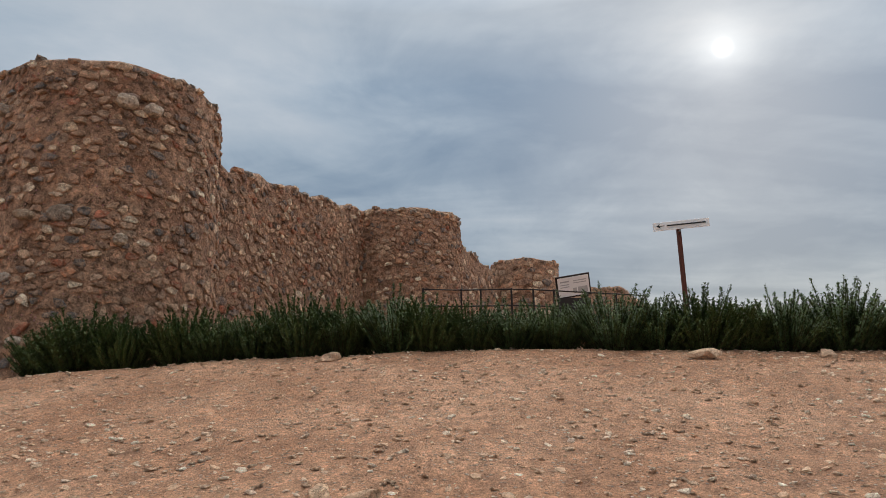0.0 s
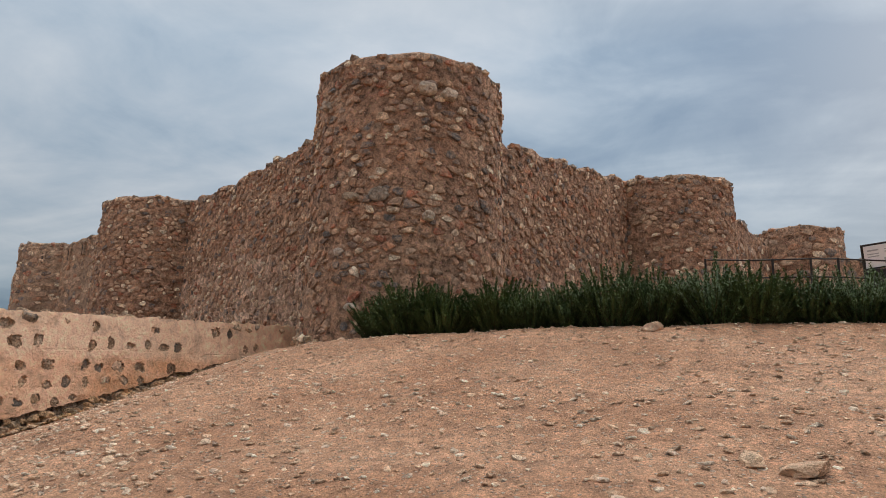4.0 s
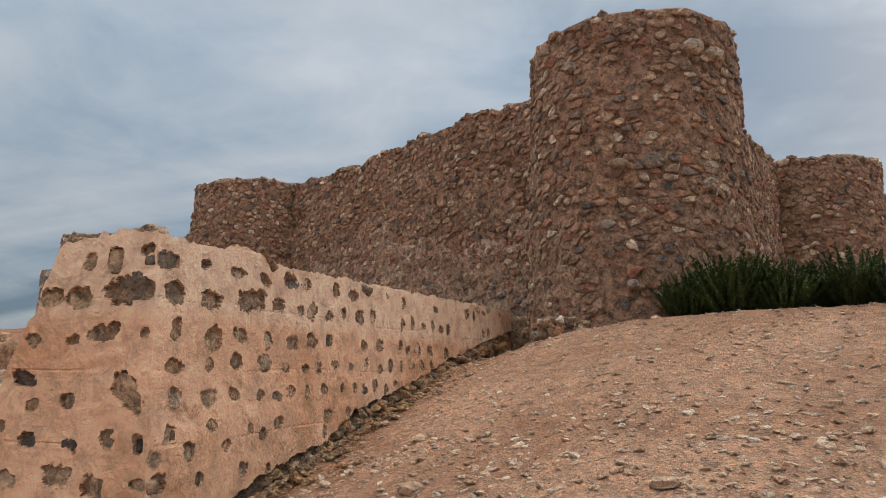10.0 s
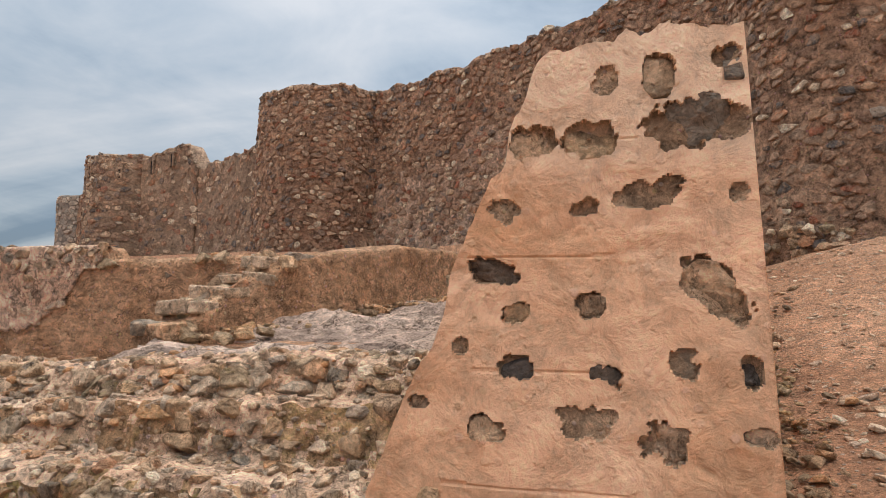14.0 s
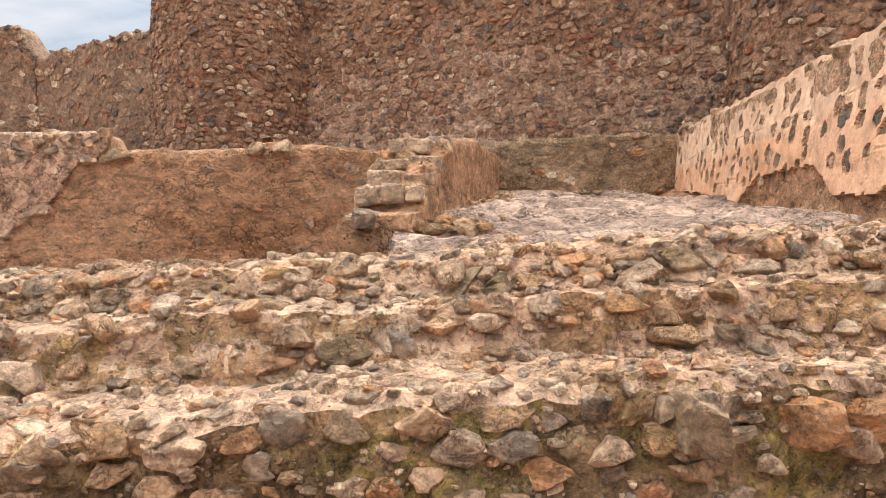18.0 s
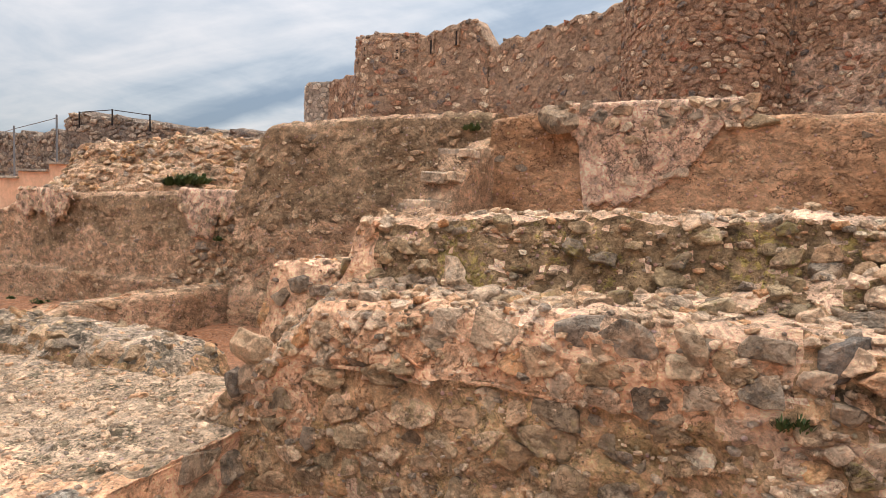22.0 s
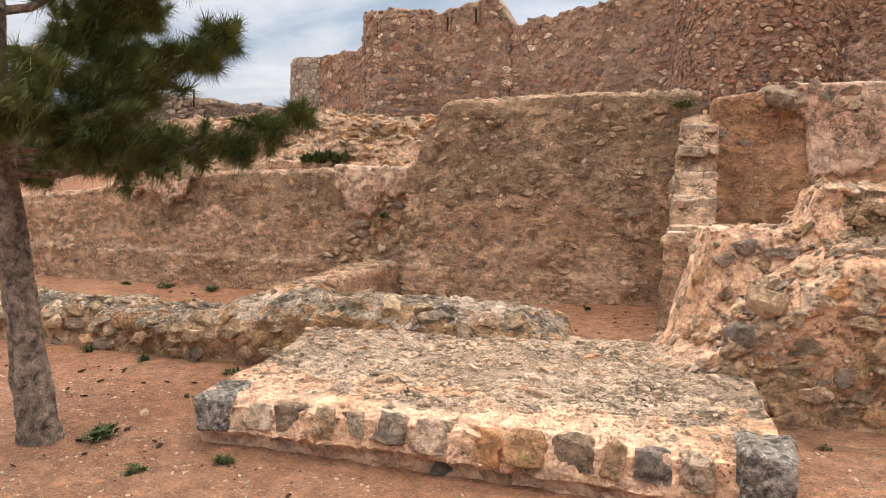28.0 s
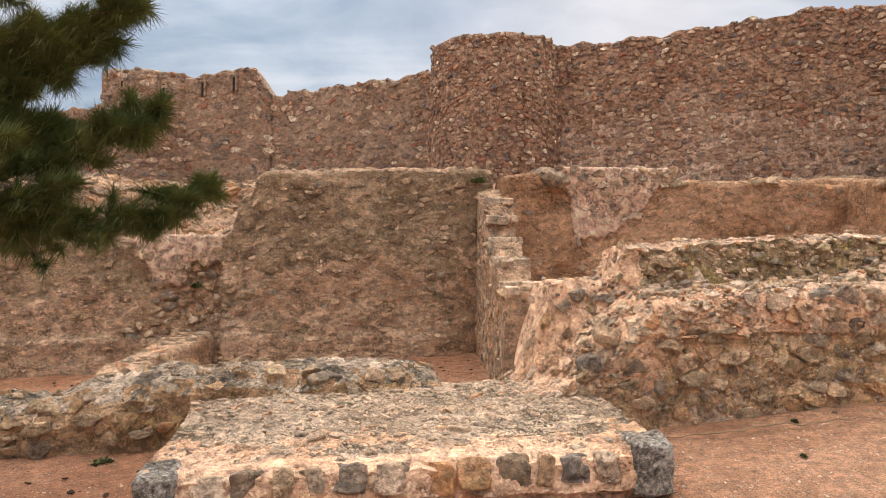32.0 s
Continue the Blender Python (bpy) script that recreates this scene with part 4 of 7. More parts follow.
towD = round_tower("round_tower", -25.4, 19.75, 1.5, 1.9, 6.1, "plastered round corner tower with narrow loopholes", M_STONE, 15, group="castle towers", arc=(-1.9, 1.3), limit=150, sx=0.24, sy=0.14, rim=True, mat_m=M_RENDER)
towW = round_tower("round_tower", -30.25, 22.9, 1.25, 2.2, 5.38, "pale mortared round bastion of light grey stones", M_PALE, 16, group="castle towers", arc=(-1.9, 1.6), limit=200, sx=0.22, sy=0.17, rim=False, batter=0.05, mat_m=M_PALEMORTAR)

curAB = curtain("wall_curtain_long", -14.1, 14.1, -5.9, 10.05, 2.0, [(0, 5.97), (0.25, 5.91), (0.5, 6.04), (0.75, 6.26), (0.9, 6.11), (1.0, 6.1)], "long rubble curtain wall sloping up to the tall tower", 21, near=(-10.5, 12.3, 3.5), light=lambda p, n: 1 if p.z < 3.9 + 0.08 * (p.x + 10) + 1.0 * nz(p, 0.5, 4) else 0)
curBW = curtain("wall_curtain_west", -21.5, 18.25, -16.0, 15.1, 1.9, [(0, 5.42), (0.3, 5.45), (0.8, 5.55), (1.0, 5.9)], "rubble curtain wall patched with old render", 22, limit=200, sx=0.24, sy=0.14, keep=0.6, proud=0.022, mat_m=M_RENDER)
curBT = curtain("wall_broken_west", -24.3, 18.85, -21.45, 18.15, 1.9, [(0, 6.0), (0.35, 6.1), (0.5, 6.3), (0.8, 6.22), (0.9, 5.9), (1.0, 5.45)], "rendered castle wall with a broken jagged top", 23, limit=120, sx=0.24, sy=0.14, keep=0.55, proud=0.022, rim=True, mat_m=M_RENDER)
curWD = curtain("wall_link_west", -30.0, 21.9, -26.4, 19.7, 2.4, [(0, 5.35), (1.0, 5.35)], "plain rubble wall linking two towers", 24, limit=60, sx=0.3, sy=0.2, rim=False)
curR = curtain("wall_curtain_east", -3.9, 9.5, -1.9, 15.5, 2.0, [(0, 5.42), (0.15, 5.46), (0.5, 5.72), (0.77, 5.92), (1.0, 6.15)], "rubble curtain wall running from the tall tower to the next", 25, near=(-3.0, 11, 4))
cur23 = curtain("wall_curtain_far", 0.0, 17.4, 1.9, 22.3, 2.4, [(0, 6.05), (0.5, 5.95), (1.0, 5.6)], "far rubble curtain wall between two towers", 26, limit=60, sx=0.3, sy=0.18)
ruin = curtain("wall_ruin_far", 3.9, 22.8, 6.8, 21.5, 2.4, [(0, 5.3), (0.4, 5.15), (0.7, 5.2), (1.0, 4.3)], "low far ruined wall stub", 27, limit=40, sx=0.3, sy=0.2)

# landmark stones on the tall tower
for (ang, z, w, h, m, lab) in ((0.56, 5.52, 0.30, 0.22, M_PALE, "large cream stone"), (-0.54, 5.42, 0.22, 0.2, M_PALE, "grey-white stone"), (-0.04, 2.33, 0.16, 0.13, M_PALE, ""), (-0.22, 3.13, 0.22, 0.14, M_PALE, ""),
                               (0.16, 3.95, 0.34, 0.26, M_GREY, ""), (-0.12, 3.9, 0.28, 0.16, M_GREY, ""), (0.78, 5.5, 0.26, 0.2, M_PALE, ""), (0.6, 3.6, 0.2, 0.16, M_PALE, "")):
    ob_root, surf, cum, shift = towA
    k = 8
    poly = [(shift + ang * 1.53 + w / 2 * math.cos(2 * math.pi * i / k), (z - 1.15) + h / 2 * math.sin(2 * math.pi * i / k)) for i in range(k)]
    v, f, p = stone_mesh(poly, surf, 0.10, 0.0, random.Random(int(z * 100)))
    link("stone", v, f, m, ob_root, lab)

# narrow loopholes in the western tower and wall
for x, y, z, turn in ((-24.75, 18.42, 5.45, 20), (-25.9, 18.36, 5.5, -20), (-23.6, 18.65, 5.6, -14), (-22.6, 18.4, 5.75, -14)):
    slit = root("loophole", (x, y, z), "narrow dark vertical loophole with stone jambs", "loophole", "castle loopholes")
    m = pose(0, 0, 0, 0, 0, turn)
    # No opening is cut; an iron-dark block stands in for the slit's shade.
    part("slit_shade", box_bm(0.07, 0.12, 0.42, m), M_IRON, slit, "dark block painted as the shade inside the slit")
    for dx in (-0.075, 0.075):
        part("jamb", box_bm(0.08, 0.16, 0.46, m @ pose(dx, 0.0, 0), 0.015), M_RENDER, slit)
    part("lintel", box_bm(0.24, 0.16, 0.08, m @ pose(0, 0.0, 0.25), 0.015), M_RENDER, slit)

# ---- terraces ----
TX = -17.5
TERR = root("terrace_steps", (-13, 2.8, -0.8), "broad ruined rubble terrace steps of mixed stones and crumbling mortar", "terrace")


def terr_path(s):
    return TX + s, 3.0, 0.0, -1.0


def terr_profile(s):
    x = TX + s
    g = ground_at(x, 2.3) - 0.25
    z1 = lerp(x, [-17.5, -17.05, -16.7, -16.25, -15, -14, -12.5, -11.5, -10.5, -9, -7.6], [-0.95, -0.72, -0.38, 0.0, 0.10, 0.13, 0.14, 0.24, 0.28, 0.28, 0.2])
    z2 = lerp(x, [-17.5, -17.05, -16.7, -16.3, -15, -14.1, -13.4, -11, -9, -7.6], [-0.9, -0.60, -0.22, 0.05, 0.13, 0.18, 0.40, 0.50, 0.58, 0.4])
    z3 = lerp(x, [-17.5, -17.3, -17.05, -16.45, -16.35, -15, -12.3, -11, -10.3, -9, -7.6], [-0.9, -0.75, 0.17, 0.2, 0.48, 0.58, 0.63, 0.70, 0.75, 0.79, 0.75])
    f = lerp(x, [-16.9, -16.6, -11.6, -11.2], [-1.3, 0.3, 0.3, 0.72])
    y1 = lerp(x, [-17.5, -16.7, -15, -12, -9], [0.25, 0.33, 0.42, 0.5, 0.5])
    lip, zb = lerp(x, [-17.0, -16.7, -14.1, -13.9], [0.0, 0.03, 0.03, 0.0]), max(g + 0.05, min(z1 - 0.12, -0.28 + 0.02 * math.sin(x * 2.3) + 0.015 * math.sin(x * 9.0)))
    return [(y1 + 0.03, g), (y1 - lip * 0.5, zb - 0.02), (y1 + lip * 0.5, zb + 0.015), (y1 - 0.01, z1 - 0.05), (y1 - 0.06, z1), (0.12, z1 + 0.02), (0.04, z2), (-0.14, z2 + 0.02), (-0.24, z3 - 0.03), (-0.34, z3), (-0.75, z3 - 0.02), (-0.85, f - 0.3)]


def band_low(x):
    """Lower edge of the repointed band on the front."""
    return lerp(x, [-17.0, -16.6, -15.6, -14.9, -14.3, -14.0, -13.85], [-0.42, -0.34, -0.30, -0.26, -0.27, -0.12, 0.1]) + 0.015 * math.sin(x * 9.0)


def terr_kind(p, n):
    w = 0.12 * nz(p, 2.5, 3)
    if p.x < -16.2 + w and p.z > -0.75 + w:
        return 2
    # Level faces: paler cap mortar, with sky brightness put into its colour.
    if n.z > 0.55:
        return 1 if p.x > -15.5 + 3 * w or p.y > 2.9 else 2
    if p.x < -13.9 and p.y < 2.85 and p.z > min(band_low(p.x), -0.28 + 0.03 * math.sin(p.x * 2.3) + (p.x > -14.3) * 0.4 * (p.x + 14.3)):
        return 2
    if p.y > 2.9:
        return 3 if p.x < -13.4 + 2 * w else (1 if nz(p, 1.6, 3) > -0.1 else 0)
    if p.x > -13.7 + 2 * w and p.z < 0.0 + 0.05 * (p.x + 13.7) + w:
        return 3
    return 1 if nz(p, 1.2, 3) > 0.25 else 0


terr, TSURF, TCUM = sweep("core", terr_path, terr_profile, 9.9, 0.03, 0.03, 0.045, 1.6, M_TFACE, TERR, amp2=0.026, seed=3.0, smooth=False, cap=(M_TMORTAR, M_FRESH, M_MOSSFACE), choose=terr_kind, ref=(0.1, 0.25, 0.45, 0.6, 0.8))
TMIX = (M_TERR, M_EDGE, M_OLD, M_TERR, M_PALECORE, M_EDGE)


def spread(items, mats, near, limit, seed):
    """Share the stones out among several kinds of rock."""
    rng = random.Random(seed)
    sets = {}
    for q in items:
        sets.setdefault(rng.randrange(len(mats)), []).append(q)
    for k in sorted(sets):
        attach(TERR, sets[k], mats[k], near, limit)


# front below the repointed band: broad flush stones in the west, separate paler ones in the east
front = stones_on(TSURF, 3.9, TCUM[1] - 0.12, 0.20, 0.125, 0.018, 0.018, 31, 0.85, v0=0.12, jitter=0.42, thin=0.2, fine=True)
spread([q for q in front if q[2].x < -13.75], (M_OLD, M_OLD, M_GREYBROWN, M_OLD, M_TERR), (-15.0, 2.5, -0.4), 80, 1)
front = stones_on(TSURF, 6.1, TCUM[1] + 0.05, 0.15, 0.085, 0.024, 0.018, 37, 0.60, u0=3.7, v0=0.12, jitter=0.46, thin=0.25, fine=True)
spread(front, (M_EDGE, M_OLD, M_MOSSY, M_PALECORE, M_EDGE), (-12.5, 2.5, -0.2), 70, 2)
# the repointed band with its broad bedded stones
band = stones_on(TSURF, 3.7, TCUM[3] - TCUM[1] + 0.02, 0.175, 0.125, 0.014, 0.020, 30, 0.88, v0=TCUM[1] - 0.01, jitter=0.38, thin=0.15, fine=True)
spread([q for q in band if q[2].x < -13.9], (M_TERR, M_EDGE, M_TERR, M_GREYBROWN, M_PALECORE), (-15.0, 2.5, 0), 40, 3)
# the blocky kerb of the lowest step further east
band = stones_on(TSURF, 6.2, TCUM[3] - TCUM[1] + 0.05, 0.165, 0.10, 0.032, 0.018, 38, 0.74, u0=3.6, v0=TCUM[1] - 0.02, jitter=0.40, thin=0.2, fine=True)
spread([q for q in band if q[2].x >= -13.9], TMIX, (-12.5, 2.5, 0), 40, 4)
# risers of the two upper steps
for a, b, sd, pr in ((5, 6, 32, 0.040), (7, 8, 33, 0.036)):
    row = stones_on(TSURF, 9.8, TCUM[b] - TCUM[a] + 0.03, 0.155, 0.09, pr, 0.016, sd, 0.62, v0=TCUM[a] - 0.01, jitter=0.42, thin=0.2, fine=True)
    spread([q for q in row if q[2].x >= -13.8 or q[2].z < 0.15], TMIX, (-12.5, 2.9, 0.4), 45, sd)
    attach(TERR, [q for i, q in enumerate(row) if q[2].x < -13.8 and q[2].z >= 0.15 and i % 2], M_MOSSY, (-15.0, 3.2, 0.4), 60)
tread = stones_on(TSURF, 9.8, TCUM[5] - TCUM[3], 0.11, 0.08, 0.02, 0.02, 34, 0.22, v0=TCUM[3], fine=True)
tread += stones_on(TSURF, 9.8, TCUM[7] - TCUM[6], 0.11, 0.08, 0.02, 0.02, 39, 0.3, v0=TCUM[6], fine=True)
tread += stones_on(TSURF, 9.8, 0.55, 0.13, 0.10, 0.018, 0.02, 35, 0.20, v0=TCUM[8], fine=True)
spread(tread, (M_EDGE, M_TERR, M_PALECORE), (-12.5, 2.9, 0.4), 60, 5)

# small rubble lodged on the treads
rng = random.Random(36)
bits = []
for i in range(6500):
    u, v = rng.uniform(0.5, 9.7), rng.uniform(TCUM[0] + 0.2, TCUM[-2])
    p, a, b, n = TSURF.basis(u, v)
    bits.append(rock_mesh(p + n * 0.003, 0.005 + (0.03 if n.z < 0.5 else 0.042) * rng.random() ** 3, rng, (1.2, 0.9, 0.6)))
v, f = join(bits[:4500])
link("grit", v, f, M_EDGE, TERR)["kind"] = "stuff"
v, f = join(bits[4500:])
link("grit", v, f, M_TERR, TERR)["kind"] = "stuff"

# thin overhanging lip where the repointed mortar ends
pts = []
for i in range(70):
    x = -16.3 + 1.9 * i / 69
    y1 = lerp(x, [-17.5, -16.7, -15, -12, -9], [0.25, 0.33, 0.42, 0.5, 0.5])
    pts.append((x, 3.0 - y1 - 0.006 + 0.012 * noise.noise(Vector((x * 6, 1, 1))), band_low(x) + 0.02 * noise.noise(Vector((x * 5, 7, 1)))))
v, f = tube(pts, [(0.011 + 0.006 * noise.noise(Vector((q[0] * 9, 2, 2)))) * min(1.0, 0.15 + min(i, 69 - i) / 8) for i, q in enumerate(pts)], 6)
link("mortar_lip", v, f, M_FRESH, TERR, "pale overhanging mortar lip")

# big named stones of the steps
for x, y, z, s, m, lab in ((-10.32, 2.50, 0.13, 0.17, M_GREYBROWN, "big grey-green boulder"), (-9.28, 2.48, 0.10, 0.18, M_GREYBROWN, "big brown boulder ringed with mortar"), (-9.92, 2.5, 0.12, 0.13, M_ORANGE, "orange-brown block"), (-9.66, 2.5, 0.13, 0.13, M_ORANGE, ""),
                           (-11.29, 2.66, 0.38, 0.06, M_EDGE, ""), (-14.72, 2.62, 0.02, 0.13, M_GREY, "square grey stone"), (-16.88, 2.72, -0.55, 0.13, M_GREY, "angular grey stone"), (-16.72, 2.68, -0.3, 0.12, M_TERR, ""),
                           (-15.6, 3.20, 0.20, 0.13, M_PALECORE, "pale orange stone"), (-14.3, 2.62, 0.03, 0.12, M_TERR, ""), (-13.7, 2.6, 0.05, 0.12, M_GREY, "")):
    v, f, p = rock_mesh((x, y, z), s, random.Random(int(abs(x) * 100)), (1.1, 0.38, 0.75), 2)
    link("stone", v, f, m, TERR, lab)
v, f, p = rock_mesh((-12.62, 2.50, -0.12), 0.07, random.Random(8), (0.5, 0.4, 1.3), 2)
link("brick", v, f, M_RED, TERR, "worn red brick stub")

# ---- cross walls and plastered back walls ----


def block_wall(name, x0, y0, x1, y1, half, zb, tops, label, mat, seed, amp=0.035, ds=0.05, kind="structure", amp2=0.028, freq=1.6):
    path, L = straight(x0, y0, x1, y1)
    fx, fz = zip(*tops)
    ob_root = root(name, ((x0 + x1) / 2, (y0 + y1) / 2, zb), label, "wall", kind=kind)

    def profile(s):
        t = lerp(s / L, fx, fz)
        return [(half + 0.02, zb - 0.2), (half, t - 0.04), (half - 0.05, t), (-half + 0.05, t), (-half, t - 0.04), (-half - 0.02, zb - 0.2)]

    ob, surf, cum = sweep("core", path, profile, L, ds, 0.07, amp, freq, mat, ob_root, amp2=amp2, seed=seed)
    return ob_root, surf, cum, L


W2 = block_wall("wall_cross_west", -17.13, 3.9, -16.87, 6.75, 0.21, -1.4, [(0, 0.02), (0.25, 0.05), (0.27, 0.30), (0.46, 0.34), (0.48, 0.56), (0.62, 0.60), (0.635, 0.86), (0.70, 0.88), (0.715, 1.12), (0.86, 1.17), (1.0, 1.35)], "stepped ruined cross wall with stone treads", M_LIME, 41.0, amp=0.015, amp2=0.016)
W1 = block_wall("wall_cross_middle", -11.49, 4.1, -10.2, 10.4, 0.22, 0.2, [(0, 0.84), (0.045, 0.87), (0.052, 1.0), (0.085, 1.02), (0.092, 1.12), (0.14, 1.16), (0.147, 1.25), (0.18, 1.28), (0.187, 1.40), (0.22, 1.46), (0.51, 1.73), (0.8, 1.78), (1.0, 1.85)], "plastered cross wall with a stepped broken end", M_BROWN, 42.0, amp=0.016, amp2=0.014)
PW = block_wall("wall_plaster_back", -16.75, 6.72, -11.0, 6.72, 0.22, 0.1, [(0, 1.55), (0.15, 1.68), (0.45, 1.70), (0.46, 1.52), (0.75, 1.56), (1.0, 1.48)], "long low wall with flaking brown earth plaster", M_BROWN, 43.0, amp=0.025, amp2=0.018)
LB = block_wall("wall_low_back", -10.4, 10.55, -6.6, 10.0, 0.25, 1.0, [(0, 2.02), (0.5, 2.12), (1.0, 2.1)], "low brown retaining wall below the curtain wall", M_DARK, 44.0)

for surfset, mats, sd, n_lim in ((W2, M_TERR, 51, 120), (W1, M_TERR, 52, 120)):
    ob_root, surf, cum, L = surfset
    reach = L if surfset is W2 else 1.5
    st = stones_on(surf, reach, cum[4] - cum[1], 0.2, 0.15, 0.03, 0.015, sd, 0.8, v0=cum[1], fine=True, ok=lambda u, v, sf=surf: sf.basis(u, v)[3].z > 0.55)
    if surfset is W2:
        st += stones_on(surf, L, cum[5] - cum[4] - 0.2, 0.2, 0.11, 0.012, 0.015, 57, 0.5, v0=cum[4])
    attach(ob_root, st, mats, (-16.9, 4.5, 1) if surfset is W2 else (-11.5, 4.2, 1), n_lim)
# stones showing in the plaster
for surfset, sd, U, keep in ((PW, 53, 5.6, 0.07), (LB, 54, 2.7, 0.25)):
    ob_root, surf, cum, L = surfset
    st = stones_on(surf, U, cum[1] - 0.3, 0.2, 0.13, 0.012, 0.03, sd, keep, v0=0.25)
    st += stones_on(surf, U, 0.3, 0.22, 0.14, 0.03, 0.02, sd + 9, 0.45, v0=cum[1])
    attach(ob_root, st, M_TERR, (-14, 6.5, 1), 150)

# paler lime plaster left on the brown wall
PPATCH = root("plaster_patch", (-15.0, 6.46, 1.2), "pale pink lime plaster patch with bedded stones on the brown wall", "plaster", kind="structure")


def patch_profile(s):
    lo = lerp(s, [0, 0.14, 0.18, 0.25, 0.6, 0.85, 1.0, 1.24, 1.5, 1.82], [1.5, 1.32, 1.2, 0.62, 0.65, 0.70, 0.86, 0.98, 1.38, 1.56]) + 0.02 * math.sin(s * 17) + 0.02 * math.sin(s * 41) + 0.03 * noise.noise(Vector((s * 14, 2, 5)))
    return [(-0.02, lo), (0.03, lo + 0.01), (0.03, 1.68), (-0.01, 1.71), (-0.2, 1.72)]


path, L = straight(-15.92, 6.5, -14.1, 6.5)
ob, surf, cum = sweep("plaster", path, patch_profile, L, 0.03, 0.03, 0.014, 2.5, M_PATCH, PPATCH, seed=6.0, closed=False, amp2=0.012)
st = stones_on(surf, L, 0.38, 0.20, 0.13, 0.016, 0.022, 61, 0.85, v0=cum[2] - 0.34, fine=True)
attach(PPATCH, st, M_TERR, (-15, 6.4, 1.5), 60)
attach(PPATCH, stones_on(surf, L, 0.8, 0.20, 0.13, 0.006, 0.03, 62, 0.45, v0=cum[2] - 1.1, fine=True), M_PALECORE, (-15, 6.4, 1.0), 60)
v, f, p = rock_mesh((-16.02, 6.55, 1.54), 0.19, random.Random(4), (1.35, 0.9, 0.75), 2)
tagged(link("boulder", v, f, M_GREYBROWN), "large brown boulder set on the plaster wall's end", "boulder")

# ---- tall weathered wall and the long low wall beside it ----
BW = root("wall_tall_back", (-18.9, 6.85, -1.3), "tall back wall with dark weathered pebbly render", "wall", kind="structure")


def bw_profile(s):
    t = lerp(s, [0, 0.14, 0.22, 0.26, 0.40, 0.46, 0.58, 2, 3.9], [0.68, 0.74, 0.95, 1.22, 1.32, 1.52, 1.63, 1.67, 1.71]) + 0.03 * noise.noise(Vector((s * 9, 4, 2)))
    return [(0.10, -1.6), (0.09, -0.78), (0.05, -0.74), (0.0, t - 0.06), (-0.06, t), (-0.5, t), (-0.5, -1.6)]


path, L = straight(-20.75, 6.85, -16.85, 6.85)
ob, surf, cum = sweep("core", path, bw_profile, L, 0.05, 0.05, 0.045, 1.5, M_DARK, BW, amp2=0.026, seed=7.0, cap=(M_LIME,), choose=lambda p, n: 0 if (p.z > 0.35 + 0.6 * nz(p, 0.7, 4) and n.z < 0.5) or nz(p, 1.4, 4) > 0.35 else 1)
st = stones_on(surf, L, cum[3] - 0.4, 0.12, 0.07, 0.011, 0.014, 71, 0.32, v0=0.3, jitter=0.47, thin=0.35)
attach(BW, st, M_EMBED, (-18.9, 6.8, 0), 300)

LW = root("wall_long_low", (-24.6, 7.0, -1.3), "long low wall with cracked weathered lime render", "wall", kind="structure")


def lw_profile(s):
    x = -28.5 + s
    t = lerp(x, [-28.5, -27.9, -26.4, -26.0, -25.7, -22.5, -21.9, -20.5], [0.06, 0.08, 0.22, 0.42, 0.52, 0.62, 0.66, 0.70]) + 0.04 * noise.noise(Vector((x * 4, 4, 2)))
    return [(0.13, -1.65), (0.12, -0.79), (0.03, -0.765), (0.0, t - 0.06), (-0.06, t), (-0.5, t), (-0.5, -1.6)]


path, L = straight(-28.5, 7.0, -20.6, 7.0)
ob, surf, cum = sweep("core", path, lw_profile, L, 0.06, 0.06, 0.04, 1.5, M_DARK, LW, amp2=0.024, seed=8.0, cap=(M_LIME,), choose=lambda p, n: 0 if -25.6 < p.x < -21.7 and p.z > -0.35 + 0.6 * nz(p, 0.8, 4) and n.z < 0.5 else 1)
st = stones_on(surf, L, cum[3] - 0.4, 0.12, 0.07, 0.010, 0.016, 72, 0.30, v0=0.3)
st += stones_on(surf, 1.3, 1.5, 0.17, 0.12, 0.04, 0.02, 73, 0.9, u0=6.4, v0=0.8, ok=lambda u, v: v < 0.9 + (u - 6.3) * 1.2)
attach(LW, st, M_EMBED, (-22, 6.9, 0), 260)
# pale render left near the top of the long wall


def ragged(s, lo, hi, wid):
    return min(hi - 0.02, lo + (hi - lo) * (0.35 * abs(s / wid - 0.45) ** 2 * 4 + 0.25 * math.sin(s * 7.0 + lo * 40) + 0.12 * math.sin(s * 19.0)))


for x0, x1, lo, hi in ((-25.85, -24.35, 0.1, 0.6), (-21.9, -20.75, 0.05, 0.66)):
    path, L = straight(x0, 6.95, x1, 6.95)
    wid = x1 - x0
    pr = root("plaster_patch", (x0, 6.95, hi), "pale pink lime render patch with bedded stones", "plaster", kind="structure")
    ob, sf, cm = sweep("plaster", path, lambda s, lo=lo, hi=hi, wid=wid: [(0.0, ragged(s, lo, hi, wid)), (0.05, ragged(s, lo, hi, wid) + 0.02), (0.045, hi), (0.0, hi + 0.03)], L, 0.05, 0.05, 0.025, 2.5, M_PATCH, pr, seed=x0, closed=False)
    attach(pr, stones_on(sf, L, 0.5, 0.17, 0.15, 0.012, 0.03, 74, 0.7), M_CORE, (x0, 6.9, hi), 40)

BANK = root("rubble_bank", (-23, 7.8, 0.6), "crumbling stepped bank of rubble and earth above the long wall", "rubble", kind="structure")


